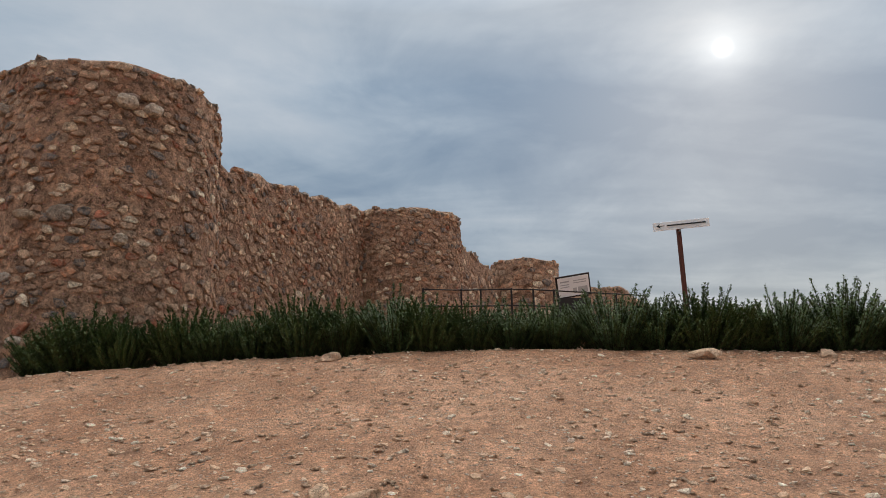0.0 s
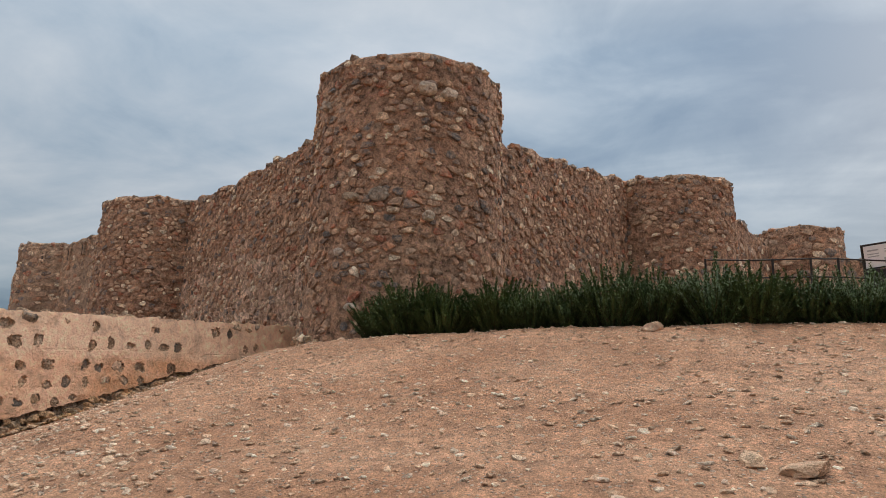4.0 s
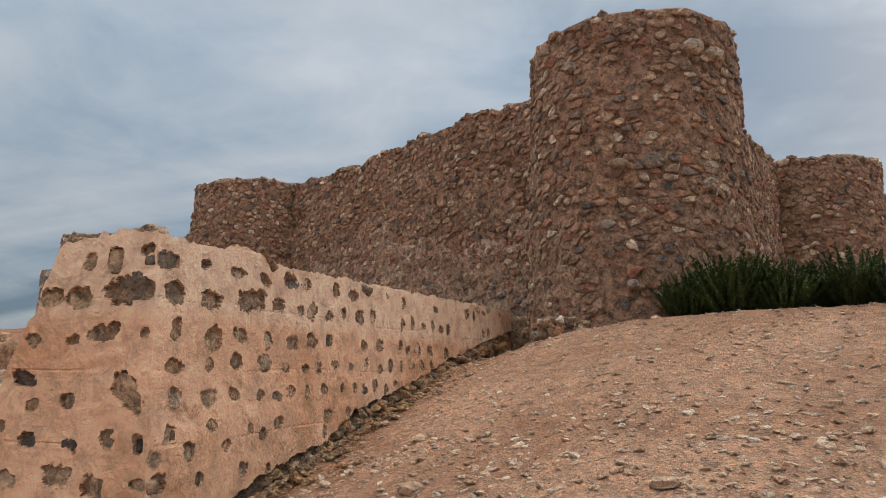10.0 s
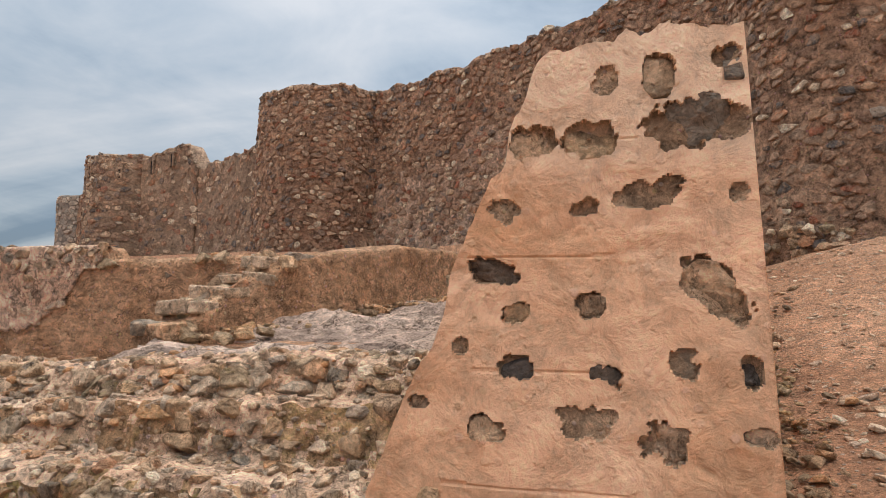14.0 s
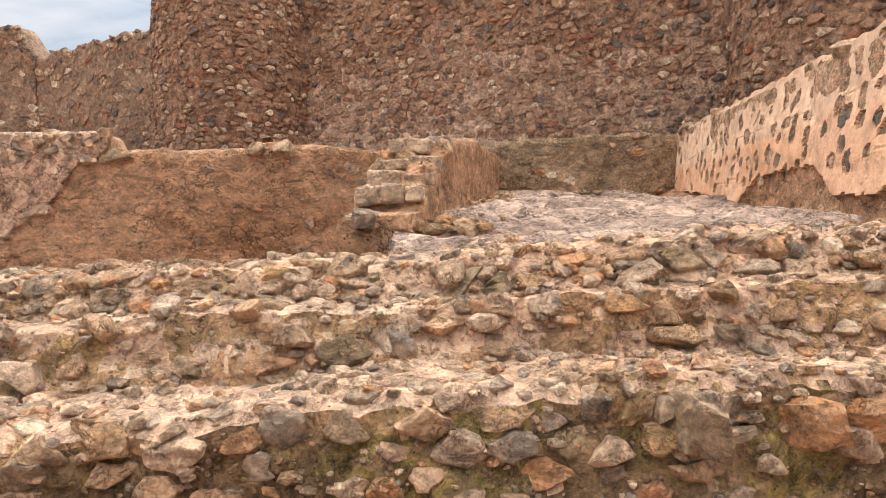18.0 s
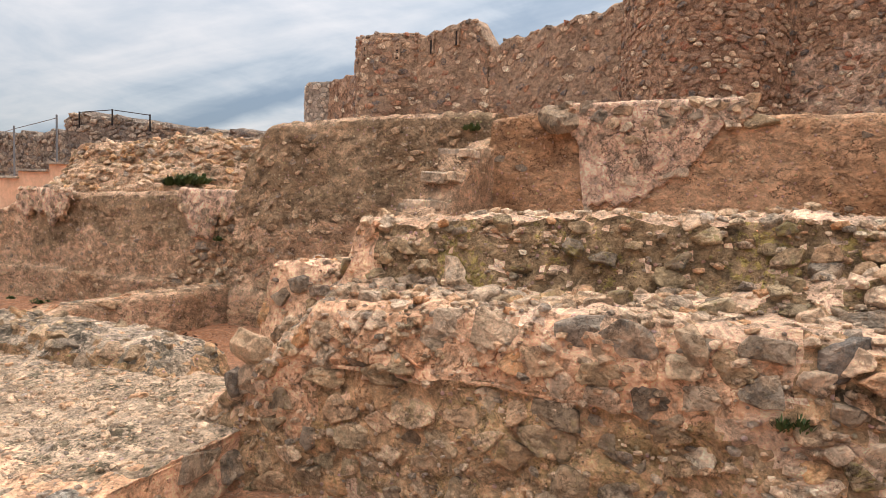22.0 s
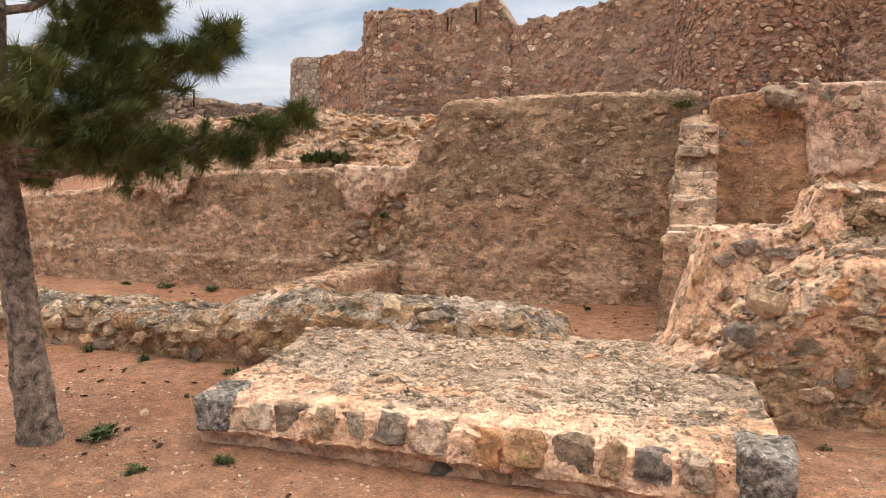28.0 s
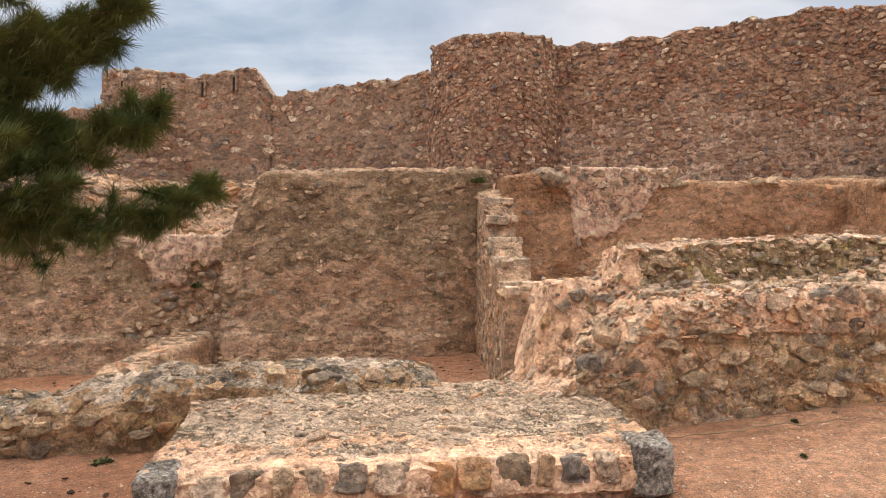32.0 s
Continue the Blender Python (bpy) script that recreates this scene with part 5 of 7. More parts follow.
def bank_profile(s):
    x = -26.4 + s
    w = 0.08 * math.sin(x * 2.1) + 0.06 * math.sin(x * 5.3)
    lo = lerp(x, [-26.4, -25.5, -20.3], [0.2, 0.62, 0.66])
    return [(0.5, lo - 0.3), (0.45, lo), (0.15, lo + 0.08 + w), (0.0, lo + 0.38), (-0.3 + w, lo + 0.5), (-0.45, lo + 0.85 + w), (-0.9, lo + 0.95), (-1.6, lo + 0.9)]


path, L = straight(-26.4, 7.75, -20.0, 7.75)
ob, surf, cum = sweep("core", path, bank_profile, L, 0.06, 0.06, 0.13, 1.2, M_LIME, BANK, amp2=0.04, seed=9.0, smooth=False, cap=M_LIME)
st = stones_on(surf, L, cum[-2] - 0.3, 0.19, 0.085, 0.035, 0.012, 75, 0.7, v0=0.3, fine=True)
attach(BANK, st[::2], M_OLD, (-22, 7.5, 1), 150)
attach(BANK, st[1::2], M_EDGE, (-22, 7.5, 1), 150)

# ---- low walls and platform ----
LR = root("wall_low_rubble", (-22, 3.5, -1.25), "knee-high lichened rubble wall core with cracked top", "wall", kind="structure")


def lr_profile(s):
    x = -28.0 + s
    t = lerp(x, [-28, -24, -21.6, -21.1, -20.4, -19, -18.5, -18.15, -18.0], [-0.95, -0.92, -0.88, -0.72, -0.64, -0.62, -0.66, -0.75, -0.95])
    d = lerp(x, [-28, -23, -20.6, -18], [0.32, 0.34, 0.42, 0.28])
    return [(d + 0.03, -1.5), (d, t - 0.14), (d - 0.12, t - 0.02), (0.0, t + 0.02), (-0.4, t - 0.03), (-0.5, t - 0.14), (-0.55, -1.5)]


path, L = straight(-28.0, 3.5, -18.0, 3.5)
ob, surf, cum = sweep("core", path, lr_profile, L, 0.045, 0.045, 0.07, 1.8, M_TFACE, LR, amp2=0.035, seed=10.0, smooth=False, cap=M_CRUST)
st = stones_on(surf, L, cum[2] - 0.15, 0.19, 0.12, 0.04, 0.015, 81, 0.6, v0=0.15, fine=True)
st += stones_on(surf, L, cum[4] - cum[2], 0.12, 0.09, 0.022, 0.02, 82, 0.35, v0=cum[2], fine=True)
attach(LR, st[::2], M_OLD, (-20, 3.2, -0.9), 150)
attach(LR, st[1::2], M_GREYBROWN, (-20, 3.2, -0.9), 150)

LD = block_wall("wall_low_diagonal", -21.32, 4.15, -21.08, 6.9, 0.22, -1.35, [(0, -0.86), (0.15, -0.76), (1.0, -0.70)], "low plastered wall stub running to the back wall", M_LIME, 45.0, amp=0.016, amp2=0.012)
attach(LD[0], stones_on(LD[1], LD[3], LD[2][4] - LD[2][1], 0.18, 0.14, 0.02, 0.02, 83, 0.5, v0=LD[2][1]), M_TERR, (-21.2, 5, -0.7), 60)

PLAT = root("stone_platform", (-18.5, 2.2, -1.25), "low rubble platform edged with squared tan and grey stones", "platform")


def plat_profile(s):
    x = -20.22 + s
    y = 1.46 + 0.05 * math.sin(s * 1.1)
    dz = lerp(x, [-20.22, -18, -16.8], [-0.02, 0.0, 0.05])
    return [(-y - 0.06, -1.5), (-y - 0.04, -1.2), (-y + 0.02, -1.16), (-y, -0.98 + dz), (-y - 0.08, -0.93 + dz), (-2.2, -0.90 + dz), (-3.2, -0.80 + dz), (-3.6, -0.85), (-3.7, -1.5)]


def plat_path(s):
    return -20.22 + s, 0.0, 0.0, -1.0


ob, surf, cum = sweep("core", plat_path, plat_profile, 3.42, 0.03, 0.03, 0.022, 2.2, M_FRESH, PLAT, amp2=0.020, seed=12.0, smooth=False, cap=(M_LICHEN,), choose=lambda p, n: 1 if p.y > 1.95 + 0.5 * nz(p, 1.5, 4) else 0)
rng = random.Random(84)
s = 0.3
while s < 3.06:
    w = rng.uniform(0.12, 0.26)
    h0, h1 = cum[2] + rng.uniform(-0.02, 0.05), cum[3] + rng.uniform(0.03, 0.07)
    e = rng.uniform(-0.02, 0.02)
    poly = [(s, h0), (s + w, h0 + e), (s + w + 0.01, (h0 + h1) / 2), (s + w, h1), (s + w / 2, h1 + 0.015), (s, h1 + e)]
    v, f, p = stone_mesh(poly, surf, 0.022, 0.010, rng, fine=True)
    dark = any(abs(s + w / 2 - q) < 0.09 for q in (0.74, 1.66, 1.93, 2.78))
    link("edge_stone", v, f, M_GREY if dark else rng.choice((M_EDGE, M_PALECORE, M_TERR, M_OLD)), PLAT)
    s += w + rng.uniform(0.012, 0.035)
low = stones_on(surf, 1.9, cum[2] - 0.30, 0.17, 0.10, 0.022, 0.012, 87, 0.6, u0=1.5, v0=0.26, fine=True)
for v, f, p in low:
    link("edge_stone", v, f, M_BLACKSTONE if rng.random() < 0.28 else rng.choice((M_OLD, M_EDGE)), PLAT)
st = stones_on(surf, 3.3, 0.45, 0.15, 0.11, 0.016, 0.02, 85, 0.26, v0=cum[4] + 0.05, fine=True)
st += stones_on(surf, 3.3, cum[6] - cum[5] + 0.2, 0.09, 0.07, 0.014, 0.016, 86, 0.22, v0=cum[5] - 0.2, fine=True)
attach(PLAT, st, M_EDGE, (-18.5, 1.7, -0.9), 260)
bits = []
for i in range(2800):
    u, v = rng.uniform(0.05, 3.35), rng.uniform(cum[4] + 0.12, cum[6])
    p, a, b, n = surf.basis(u, v)
    bits.append(rock_mesh(p + n * 0.002, 0.004 + 0.018 * rng.random() ** 4, rng, (1.2, 0.9, 0.5)))
v, f = join(bits)
link("grit", v, f, M_EDGE, PLAT)["kind"] = "stuff"


# stones of the eastern end
end_surf = Surf(lambda u, v: Vector((-16.81, 1.8 + u, -1.2 + v)))
for v, f, p in stones_on(end_surf, 1.3, 0.30, 0.24, 0.15, 0.035, 0.012, 88, 0.9, fine=True):
    link("edge_stone", v, f, M_TERR, PLAT)


def squared_block(name, m, size, mat, parent, label, seed):
    """A dressed block with chipped edges."""
    bm = bmesh.new()
    bmesh.ops.create_cube(bm, size=1.0, matrix=Matrix.Diagonal((*size, 1)))
    bmesh.ops.bevel(bm, geom=bm.edges[:], offset=min(size) * 0.10, segments=1, affect="EDGES")
    bmesh.ops.subdivide_edges(bm, edges=bm.edges[:], cuts=4, use_grid_fill=True)
    for v in bm.verts:
        q = v.co * 9 + Vector((seed, 0, seed))
        v.co += v.co.normalized() * (0.10 * min(size) * nz(q, 1.0, 4))
    bm.transform(m)
    ob = part(name, bm, mat, parent, label)
    ob.location = -world_of(parent)
    return ob


squared_block("corner_stone", pose(-16.90, 1.565, -1.03, 0, 0, -6), (0.27, 0.34, 0.36), M_BLOCK, PLAT, "large dark squared corner block with pale veins", 1.0)
squared_block("corner_stone", pose(-20.12, 1.60, -1.05, 0, 0, 8), (0.24, 0.38, 0.23), M_BLOCK, PLAT, "large blue-grey corner block", 2.0)

# dressed stones left on the steps of the two cross walls
rng = random.Random(89)
for wall, x0, y0, x1, y1, half, steps_ in ((W1, -11.49, 4.1, -10.2, 10.4, 0.22, ((0.14, 0.84), (0.42, 1.0), (0.72, 1.12), (1.03, 1.25), (1.28, 1.40), (1.55, 1.45))), (W2, -17.13, 3.9, -16.87, 6.75, 0.21, ((0.15, 0.03), (0.5, 0.06), (0.92, 0.31), (1.2, 0.33), (1.52, 0.58), (1.87, 0.87), (2.15, 1.13), (2.4, 1.16)))):
    path, L = straight(x0, y0, x1, y1)
    turn = math.degrees(math.atan2(y1 - y0, x1 - x0)) - 90
    for s, z in steps_:
        off = -half + 0.02
        while off < half - 0.08:
            w = min(rng.uniform(0.14, 0.30), half - off)
            x, y, nx, ny = path(s + rng.uniform(-0.03, 0.03))
            o = off + w / 2
            squared_block("tread_stone", pose(x + nx * o, y + ny * o, z - 0.005, rng.uniform(-5, 5), rng.uniform(-5, 5), turn + rng.uniform(-9, 9)), (w, rng.uniform(0.2, 0.3), rng.uniform(0.07, 0.12)), M_PALECORE if rng.random() < 0.75 else M_EDGE, wall[0], "", rng.uniform(0, 30))
            off += w + 0.015

# ---- bedrock floor between the cross wall and the spur ----


def build_bedrock():
    verts, nx, ny = [], 62, 130
    for i in range(nx + 1):
        for j in range(ny + 1):
            y = 3.4 + 7.0 * j / ny
            x0 = -11.60 + 0.206 * (y - 3.5)
            x = x0 + (-7.95 - x0) * i / nx
            q = (x * 0.55 + 0.25 * y, y * 1.3, 1.0)
            ledge = nz(q, 1.3, 5)
            z = ground_at(x, y) + 0.06 + 0.06 * ledge + 0.05 * math.floor(3 * ledge) * 0.5 + 0.03 * nz((x, y, 3), 6.0, 3)
            verts.append((x, y, z))
    faces = [(i * (ny + 1) + j, (i + 1) * (ny + 1) + j, (i + 1) * (ny + 1) + j + 1, i * (ny + 1) + j + 1) for i in range(nx) for j in range(ny)]
    return tagged(link("bedrock", verts, faces, M_ROCK), "pale mauve-grey bedrock floor with worn ledges", "bedrock", kind="structure")


build_bedrock()
rng = random.Random(98)
st = []
for i in range(260):
    y = 4.2 + 6.0 * rng.random()
    x = -11.25 + 0.206 * (y - 4.1) + abs(rng.gauss(0, 0.13))
    st.append(rock_mesh((x, y, ground_at(x, y) + 0.05 + rng.uniform(0, 0.04)), 0.015 + 0.06 * rng.random() ** 2, rng, (1.3, 0.9, 0.55)))
for i in range(120):
    x = rng.uniform(-10.2, -7.6)
    st.append(rock_mesh((x, 10.1 - abs(rng.gauss(0, 0.12)), ground_at(x, 10.1) + 0.06), 0.015 + 0.05 * rng.random() ** 2, rng, (1.3, 0.9, 0.55)))
RUB = root("fallen_rubble", (-11.0, 6.0, 0.8), "dark fallen rubble along the foot of the cross wall", "rubble")
attach(RUB, st, M_OLD, (-11, 5, 0.8), 60)

# ---- rammed-earth spur wall ----
SPUR = root("wall_rammed_spur", (-7.8, 5.3, 0.3), "thick rammed lime wall pocked with holes that show the stone core", "wall", kind="structure")


def holed_face(name, origin, along, length, low, high, edge, holes, seed, parent, base=None, lower=None, lean=0.0, right=None, d=0.012, near=(-7.7, 2.4, 1.2), limit=200):
    """A plaster face with ragged recesses that show bedded stones. edge(u) is its top, base(u) where the plaster ends below."""
    n_out = Vector((along[1], -along[0], 0.0))
    nu, nv = int(length / d), int((high - low(0.0)) / d) + 2
    o, a = Vector((origin[0], origin[1], 0.0)), Vector((along[0], along[1], 0.0))
    boxes = {}
    for h in holes:
        r = max(h[2], h[3]) * 1.3
        for i in range(int((h[0] - r) / 0.2) - 1, int((h[0] + r) / 0.2) + 2):
            for j in range(int((h[1] - r) / 0.2) - 1, int((h[1] + r) / 0.2) + 2):
                boxes.setdefault((i, j), []).append(h)

    def depth(u, z):
        best = 0.0
        for hu, hz, w, h, ang, kind in boxes.get((int(u / 0.2), int(z / 0.2)), ()):
            c, sn = math.cos(ang), math.sin(ang)
            a0, b0 = ((u - hu) * c + (z - hz) * sn) / w, ((z - hz) * c - (u - hu) * sn) / h
            q = abs(a0) ** 2.6 + abs(b0) ** 2.6
            q += 1.0 * noise.noise(Vector((u * 17 + hu * 7, z * 17, seed))) + 0.75 * noise.noise(Vector((u * 46, z * 46 + hu, seed)))
            if q < 1.0:
                best = max(best, 0.012 if kind == "s" else 0.030)
        return best

    verts, kinds = [], []
    for i in range(nu + 1):
        for j in range(nv + 1):
            u = i / nu * length
            z = min(low(u) + d * j, edge(u))
            if right is not None:
                u = u * right(z) / length
            dp = depth(u, z)
            kind = 1 if dp > 0 else 0
            if base is not None and z < base(u) + 0.03 * noise.noise(Vector((u * 9, z * 9, seed))):
                dp, kind = 0.035 + 0.02 * nz((u, z, seed), 7.0, 3), 2
            groove = 0.006 if kind == 0 and abs((z + 0.012 * math.sin(u * 3)) % 0.41 - 0.205) > 0.200 and noise.noise(Vector((u * 1.7, z, seed))) > -0.1 else 0.0
            fade = min(1.0, u / 0.06) if right is None else min(1.0, max(0.0, right(z) - u) / 0.06)
            out_by = (0.012 * nz((u, z, seed), 1.3) + 0.005 * nz((u, z, seed), 9.0, 3) - 0.03 * max(0.0, nz((u, z, seed + 9), 3.0, 4) - 0.38) - dp - groove) * fade - lean * (z - 0.4)
            verts.append(o + a * u + Vector((0, 0, z)) + n_out * out_by)
            kinds.append(kind)
    faces, fm = [], []
    for i in range(nu):
        for j in range(nv):
            q = (i * (nv + 1) + j, (i + 1) * (nv + 1) + j, (i + 1) * (nv + 1) + j + 1, i * (nv + 1) + j + 1)
            if all(abs(verts[q[k]].z - verts[q[3 - k]].z) < 1e-5 for k in (0, 1)):
                continue
            faces.append(q)
            f = sorted(kinds[k] for k in q)
            fm.append(f[2])
    link(name, verts, faces, None, parent, mats=[M_TAPIA, M_HOLE, lower or M_HOLE], face_mats=fm)
    rng = random.Random(int(seed * 10))
    sets = {}
    for hu, hz, w, h, ang, kind in holes:
        if kind in "sd":
            continue
        k = 8
        c, sn = math.cos(ang), math.sin(ang)
        poly = []
        du, dz = rng.uniform(-0.15, 0.15) * w, -rng.uniform(0.0, 0.2) * h
        for i in range(k):
            w0 = 2 * math.pi * (i + 0.5) / k
            x, y = w * 1.18 * math.copysign(abs(math.cos(w0)) ** 0.7, math.cos(w0)) * rng.uniform(0.85, 1.1), h * 1.18 * math.copysign(abs(math.sin(w0)) ** 0.7, math.sin(w0)) * rng.uniform(0.85, 1.1)
            poly.append((hu + du + x * c - y * sn, hz + dz + x * sn + y * c))
        s = stone_mesh(poly, Surf(lambda u, v: o + a * u + Vector((0, 0, v)) - n_out * (0.026 + lean * (v - 0.4))), 0.013, 0.0, rng, fine=True)
        if s:
            sets.setdefault(kind, []).append(s)
    for kind, st in sets.items():
        attach(parent, st, {"g": M_GREY, "p": M_PALECORE, "b": M_CORE, "k": M_BLACKSTONE}[kind], near, limit)


# east face: rows of holes, larger stones in the two upper rows
spx, spy = -6.98 + 7.62, 9.7 - 2.42
spl = math.hypot(spx, spy)


def row_of_holes(rng, z, length, size, chance, pitch, tilt=0.0):
    row, u = [], rng.uniform(0.05, 0.2)
    while u < length:
        if rng.random() < chance(u):
            w, h = size * rng.uniform(0.7, 1.5), size * rng.uniform(0.65, 1.4)
            row.append((u, z + rng.uniform(-0.025, 0.025) + tilt * u, w, h, rng.uniform(-0.5, 0.5), rng.choice("bbbbggppps")))
        u += pitch * rng.uniform(0.7, 1.35)
    return row


rng = random.Random(91)
holes = [(0.09, 1.86, 0.095, 0.05, -0.1, "g"), (0.15, 1.67, 0.065, 0.075, 0.1, "g"), (0.46, 1.67, 0.085, 0.06, 0.0, "p"), (0.85, 1.71, 0.15, 0.075, 0.05, "b"), (1.30, 1.90, 0.09, 0.055, 0.0, "g"), (0.39, 1.88, 0.04, 0.03, 0.3, "g"), (0.72, 1.87, 0.08, 0.03, 0.0, "p"), (1.0, 1.86, 0.07, 0.035, -0.3, "b")]
holes += [(q[0] + 1.45, *q[1:]) for q in row_of_holes(rng, 1.87, 4.6, 0.055, lambda u: lerp(u, [0, 3, 5], [0.85, 0.6, 0.3]), 0.24, 0.02)]
holes += [(q[0] + 1.1, *q[1:]) for q in row_of_holes(rng, 1.68, 5.0, 0.052, lambda u: lerp(u, [0, 3, 5], [0.95, 0.7, 0.3]), 0.21, 0.015)]
for z, size, pitch, far in ((1.45, 0.052, 0.25, 5.8), (1.27, 0.042, 0.24, 4.9), (1.08, 0.040, 0.25, 3.6), (0.88, 0.038, 0.36, 2.2), (0.78, 0.036, 0.34, 1.9), (0.60, 0.045, 0.32, 1.2)):
    holes += row_of_holes(rng, z, far, size, lambda u: lerp(u, [0, 3, 6], [0.95, 0.85, 0.4]), pitch)


def east_base(u):
    return lerp(u, [0, 0.5, 1.04, 1.83, 2.31, 3.07, 4.5, 5.95, 7.3], [0.1, 0.36, 0.55, 0.70, 0.90, 1.03, 1.36, 1.64, 1.85])


def spur_top(u):
    return lerp(u, [0, 0.55, 0.62, 0.95, 1.05, 1.46, 2.8, 4.7, 6.3, 7.3], [2.01, 2.0, 2.05, 2.06, 1.99, 2.0, 2.04, 2.10, 2.15, 2.18])


holed_face("east_face", (-7.62, 2.414), (spx / spl, spy / spl), spl, lambda u: ground_at(-7.62 + spx * u / spl, 2.42 + spy * u / spl) - 0.25, 2.2,
           lambda u: spur_top(u) + 0.03 * noise.noise(Vector((u * 5, 3, 1))) + 0.018 * noise.noise(Vector((u * 23, 5, 1))), holes, 2.5, SPUR, east_base, M_FOOT, 0.053)

# south end: its holes, as place, half size and tilt
holes = [(1.239, 1.906, 0.046, 0.034, 0.2, "g"), (1.013, 1.859, 0.05, 0.072, 0.1, "b"), (0.836, 1.85, 0.045, 0.05, 0.0, "s"), (1.132, 1.684, 0.168, 0.08, 0.12, "g"), (0.777, 1.643, 0.096, 0.060, 0.03, "b"), (0.568, 1.639, 0.085, 0.055, 0.05, "b"),
         (0.973, 1.44, 0.11, 0.045, 0.2, "s"), (0.753, 1.397, 0.052, 0.028, 0.1, "d"), (1.268, 1.433, 0.034, 0.026, 0.0, "s"), (0.462, 1.39, 0.055, 0.04, -0.5, "s"), (0.426, 1.174, 0.095, 0.046, -0.2, "k")]
holes += [(1.188, 1.105, 0.13, 0.066, -0.75, "b"), (0.51, 1.017, 0.054, 0.036, 0.1, "b"), (0.779, 1.047, 0.05, 0.040, 0.1, "b"), (0.51, 0.818, 0.055, 0.042, 0.0, "k"), (0.825, 0.805, 0.05, 0.034, -0.2, "k"), (1.085, 0.864, 0.050, 0.05, 0.0, "b"),
          (1.292, 0.829, 0.03, 0.052, 0.0, "k"), (0.394, 0.60, 0.073, 0.045, 0.1, "b"), (0.757, 0.644, 0.10, 0.05, 0.0, "s"), (1.013, 0.594, 0.078, 0.066, 0.0, "p"), (1.316, 0.626, 0.055, 0.03, 0.0, "p"), (0.309, 0.891, 0.03, 0.028, 0.0, "s"), (0.151, 0.685, 0.038, 0.025, 0.0, "b")]


def end_top(u):
    return lerp(u, [-0.06, 0.03, 0.10, 0.198, 0.25, 0.27, 0.33, 0.40, 0.44, 0.495, 0.51, 0.58, 0.63, 0.655, 0.95, 1.13, 1.3], [0.34, 0.54, 0.74, 0.89, 1.0, 1.16, 1.30, 1.42, 1.53, 1.57, 1.69, 1.81, 1.94, 1.97, 2.01, 2.04, 2.02]) + 0.03 * noise.noise(Vector((u * 14, 7, 1))) + 0.016 * noise.noise(Vector((u * 42, 9, 1)))


holed_face("south_face", (-9.06, 2.42), (1.0, 0.0), 1.435, lambda u: -0.1, 2.08, lambda u: end_top(u - 0.06), [(h[0] + 0.06, *h[1:]) for h in holes], 1.5, SPUR,
           lambda u: 0.27 + 0.05 * math.sin(u * 5.0), M_TFACE, 0.0, lambda z: 1.441 - 0.053 * (z - 0.4), 0.008)

# west face, seen from the terrace
rng = random.Random(94)
holes = []
for z, size, pitch in ((1.95, 0.042, 0.24), (1.80, 0.05, 0.27), (1.64, 0.05, 0.24), (1.49, 0.045, 0.23), (1.36, 0.045, 0.25), (1.24, 0.042, 0.24)):
    holes += [(u, q + rng.uniform(-0.035, 0.035), w * rng.uniform(0.7, 1.5), h * rng.uniform(0.8, 1.5), a, k) for u, q, w, h, a, k in row_of_holes(rng, z, 6.85, size, lambda u: lerp(u, [0, 2, 4, 6.4], [0.35, 0.6, 0.75, 0.8]), pitch, -0.005)]
wsx, wsy = -8.68 + 7.45, 3.35 - 10.2
wsl = math.hypot(wsx, wsy)
holed_face("west_face", (-7.45, 10.2), (wsx / wsl, wsy / wsl), wsl, lambda u: 0.4, 2.2, lambda u: 2.12 - 0.02 * u - 0.25 * max(0.0, u - 6.6) + 0.04 * noise.noise(Vector((u * 5, 8, 1))), holes, 3.5, SPUR,
           lambda u: lerp(u, [0, 2.4, 3.4, 3.9, 5.2, 5.5, 6.1, 6.5], [1.3, 1.1, 0.98, 1.2, 1.22, 0.98, 0.95, 1.1]), M_BROWN, 0.075, None, 0.016, (-8.6, 4.0, 1.5), 120)


# body behind the plaster: top, west side and ragged core
def spur_profile(s):
    y = 2.5 + s * 0.996
    t = spur_top(s) - 0.03
    wide = (-7.62 + 0.088 * s) - lerp(y, [3.35, 10.2], [-8.68, -7.45]) - 0.065
    w = lerp(s, [0, 0.5, 0.85], [0.66, 0.74, wide - 0.08]) if s < 0.85 else wide - 0.08
    foot = lerp(s, [0, 0.3, 0.7, 0.85], [1.36, 1.3, 1.18, wide + 0.01]) if s < 0.85 else wide + 0.01
    z1, z2 = lerp(s, [0, 0.7, 0.85], [1.55, 1.5, 1.2]), lerp(s, [0, 0.7, 0.85], [1.0, 1.0, 0.8])
    return [(-0.06, -0.2), (-0.105, t - 0.02), (-0.13, t), (-w + 0.02, t), (-w - 0.02, t - 0.06), (-w - 0.3 * (foot - w), z1), (-w - 0.62 * (foot - w), z2), (-foot, 0.4), (-foot - 0.02, -0.3)]


path, L = straight(-7.62, 2.50, -6.98, 9.7)
ob, surf, cum = sweep("core", path, spur_profile, L, 0.06, 0.06, 0.012, 1.6, M_LIME, SPUR, amp2=0.010, seed=14.0, cap=(M_TAPIA,), choose=lambda p, n: 1 if n.z > 0.6 and nz(p, 1.3, 4) > 0.05 else 0)
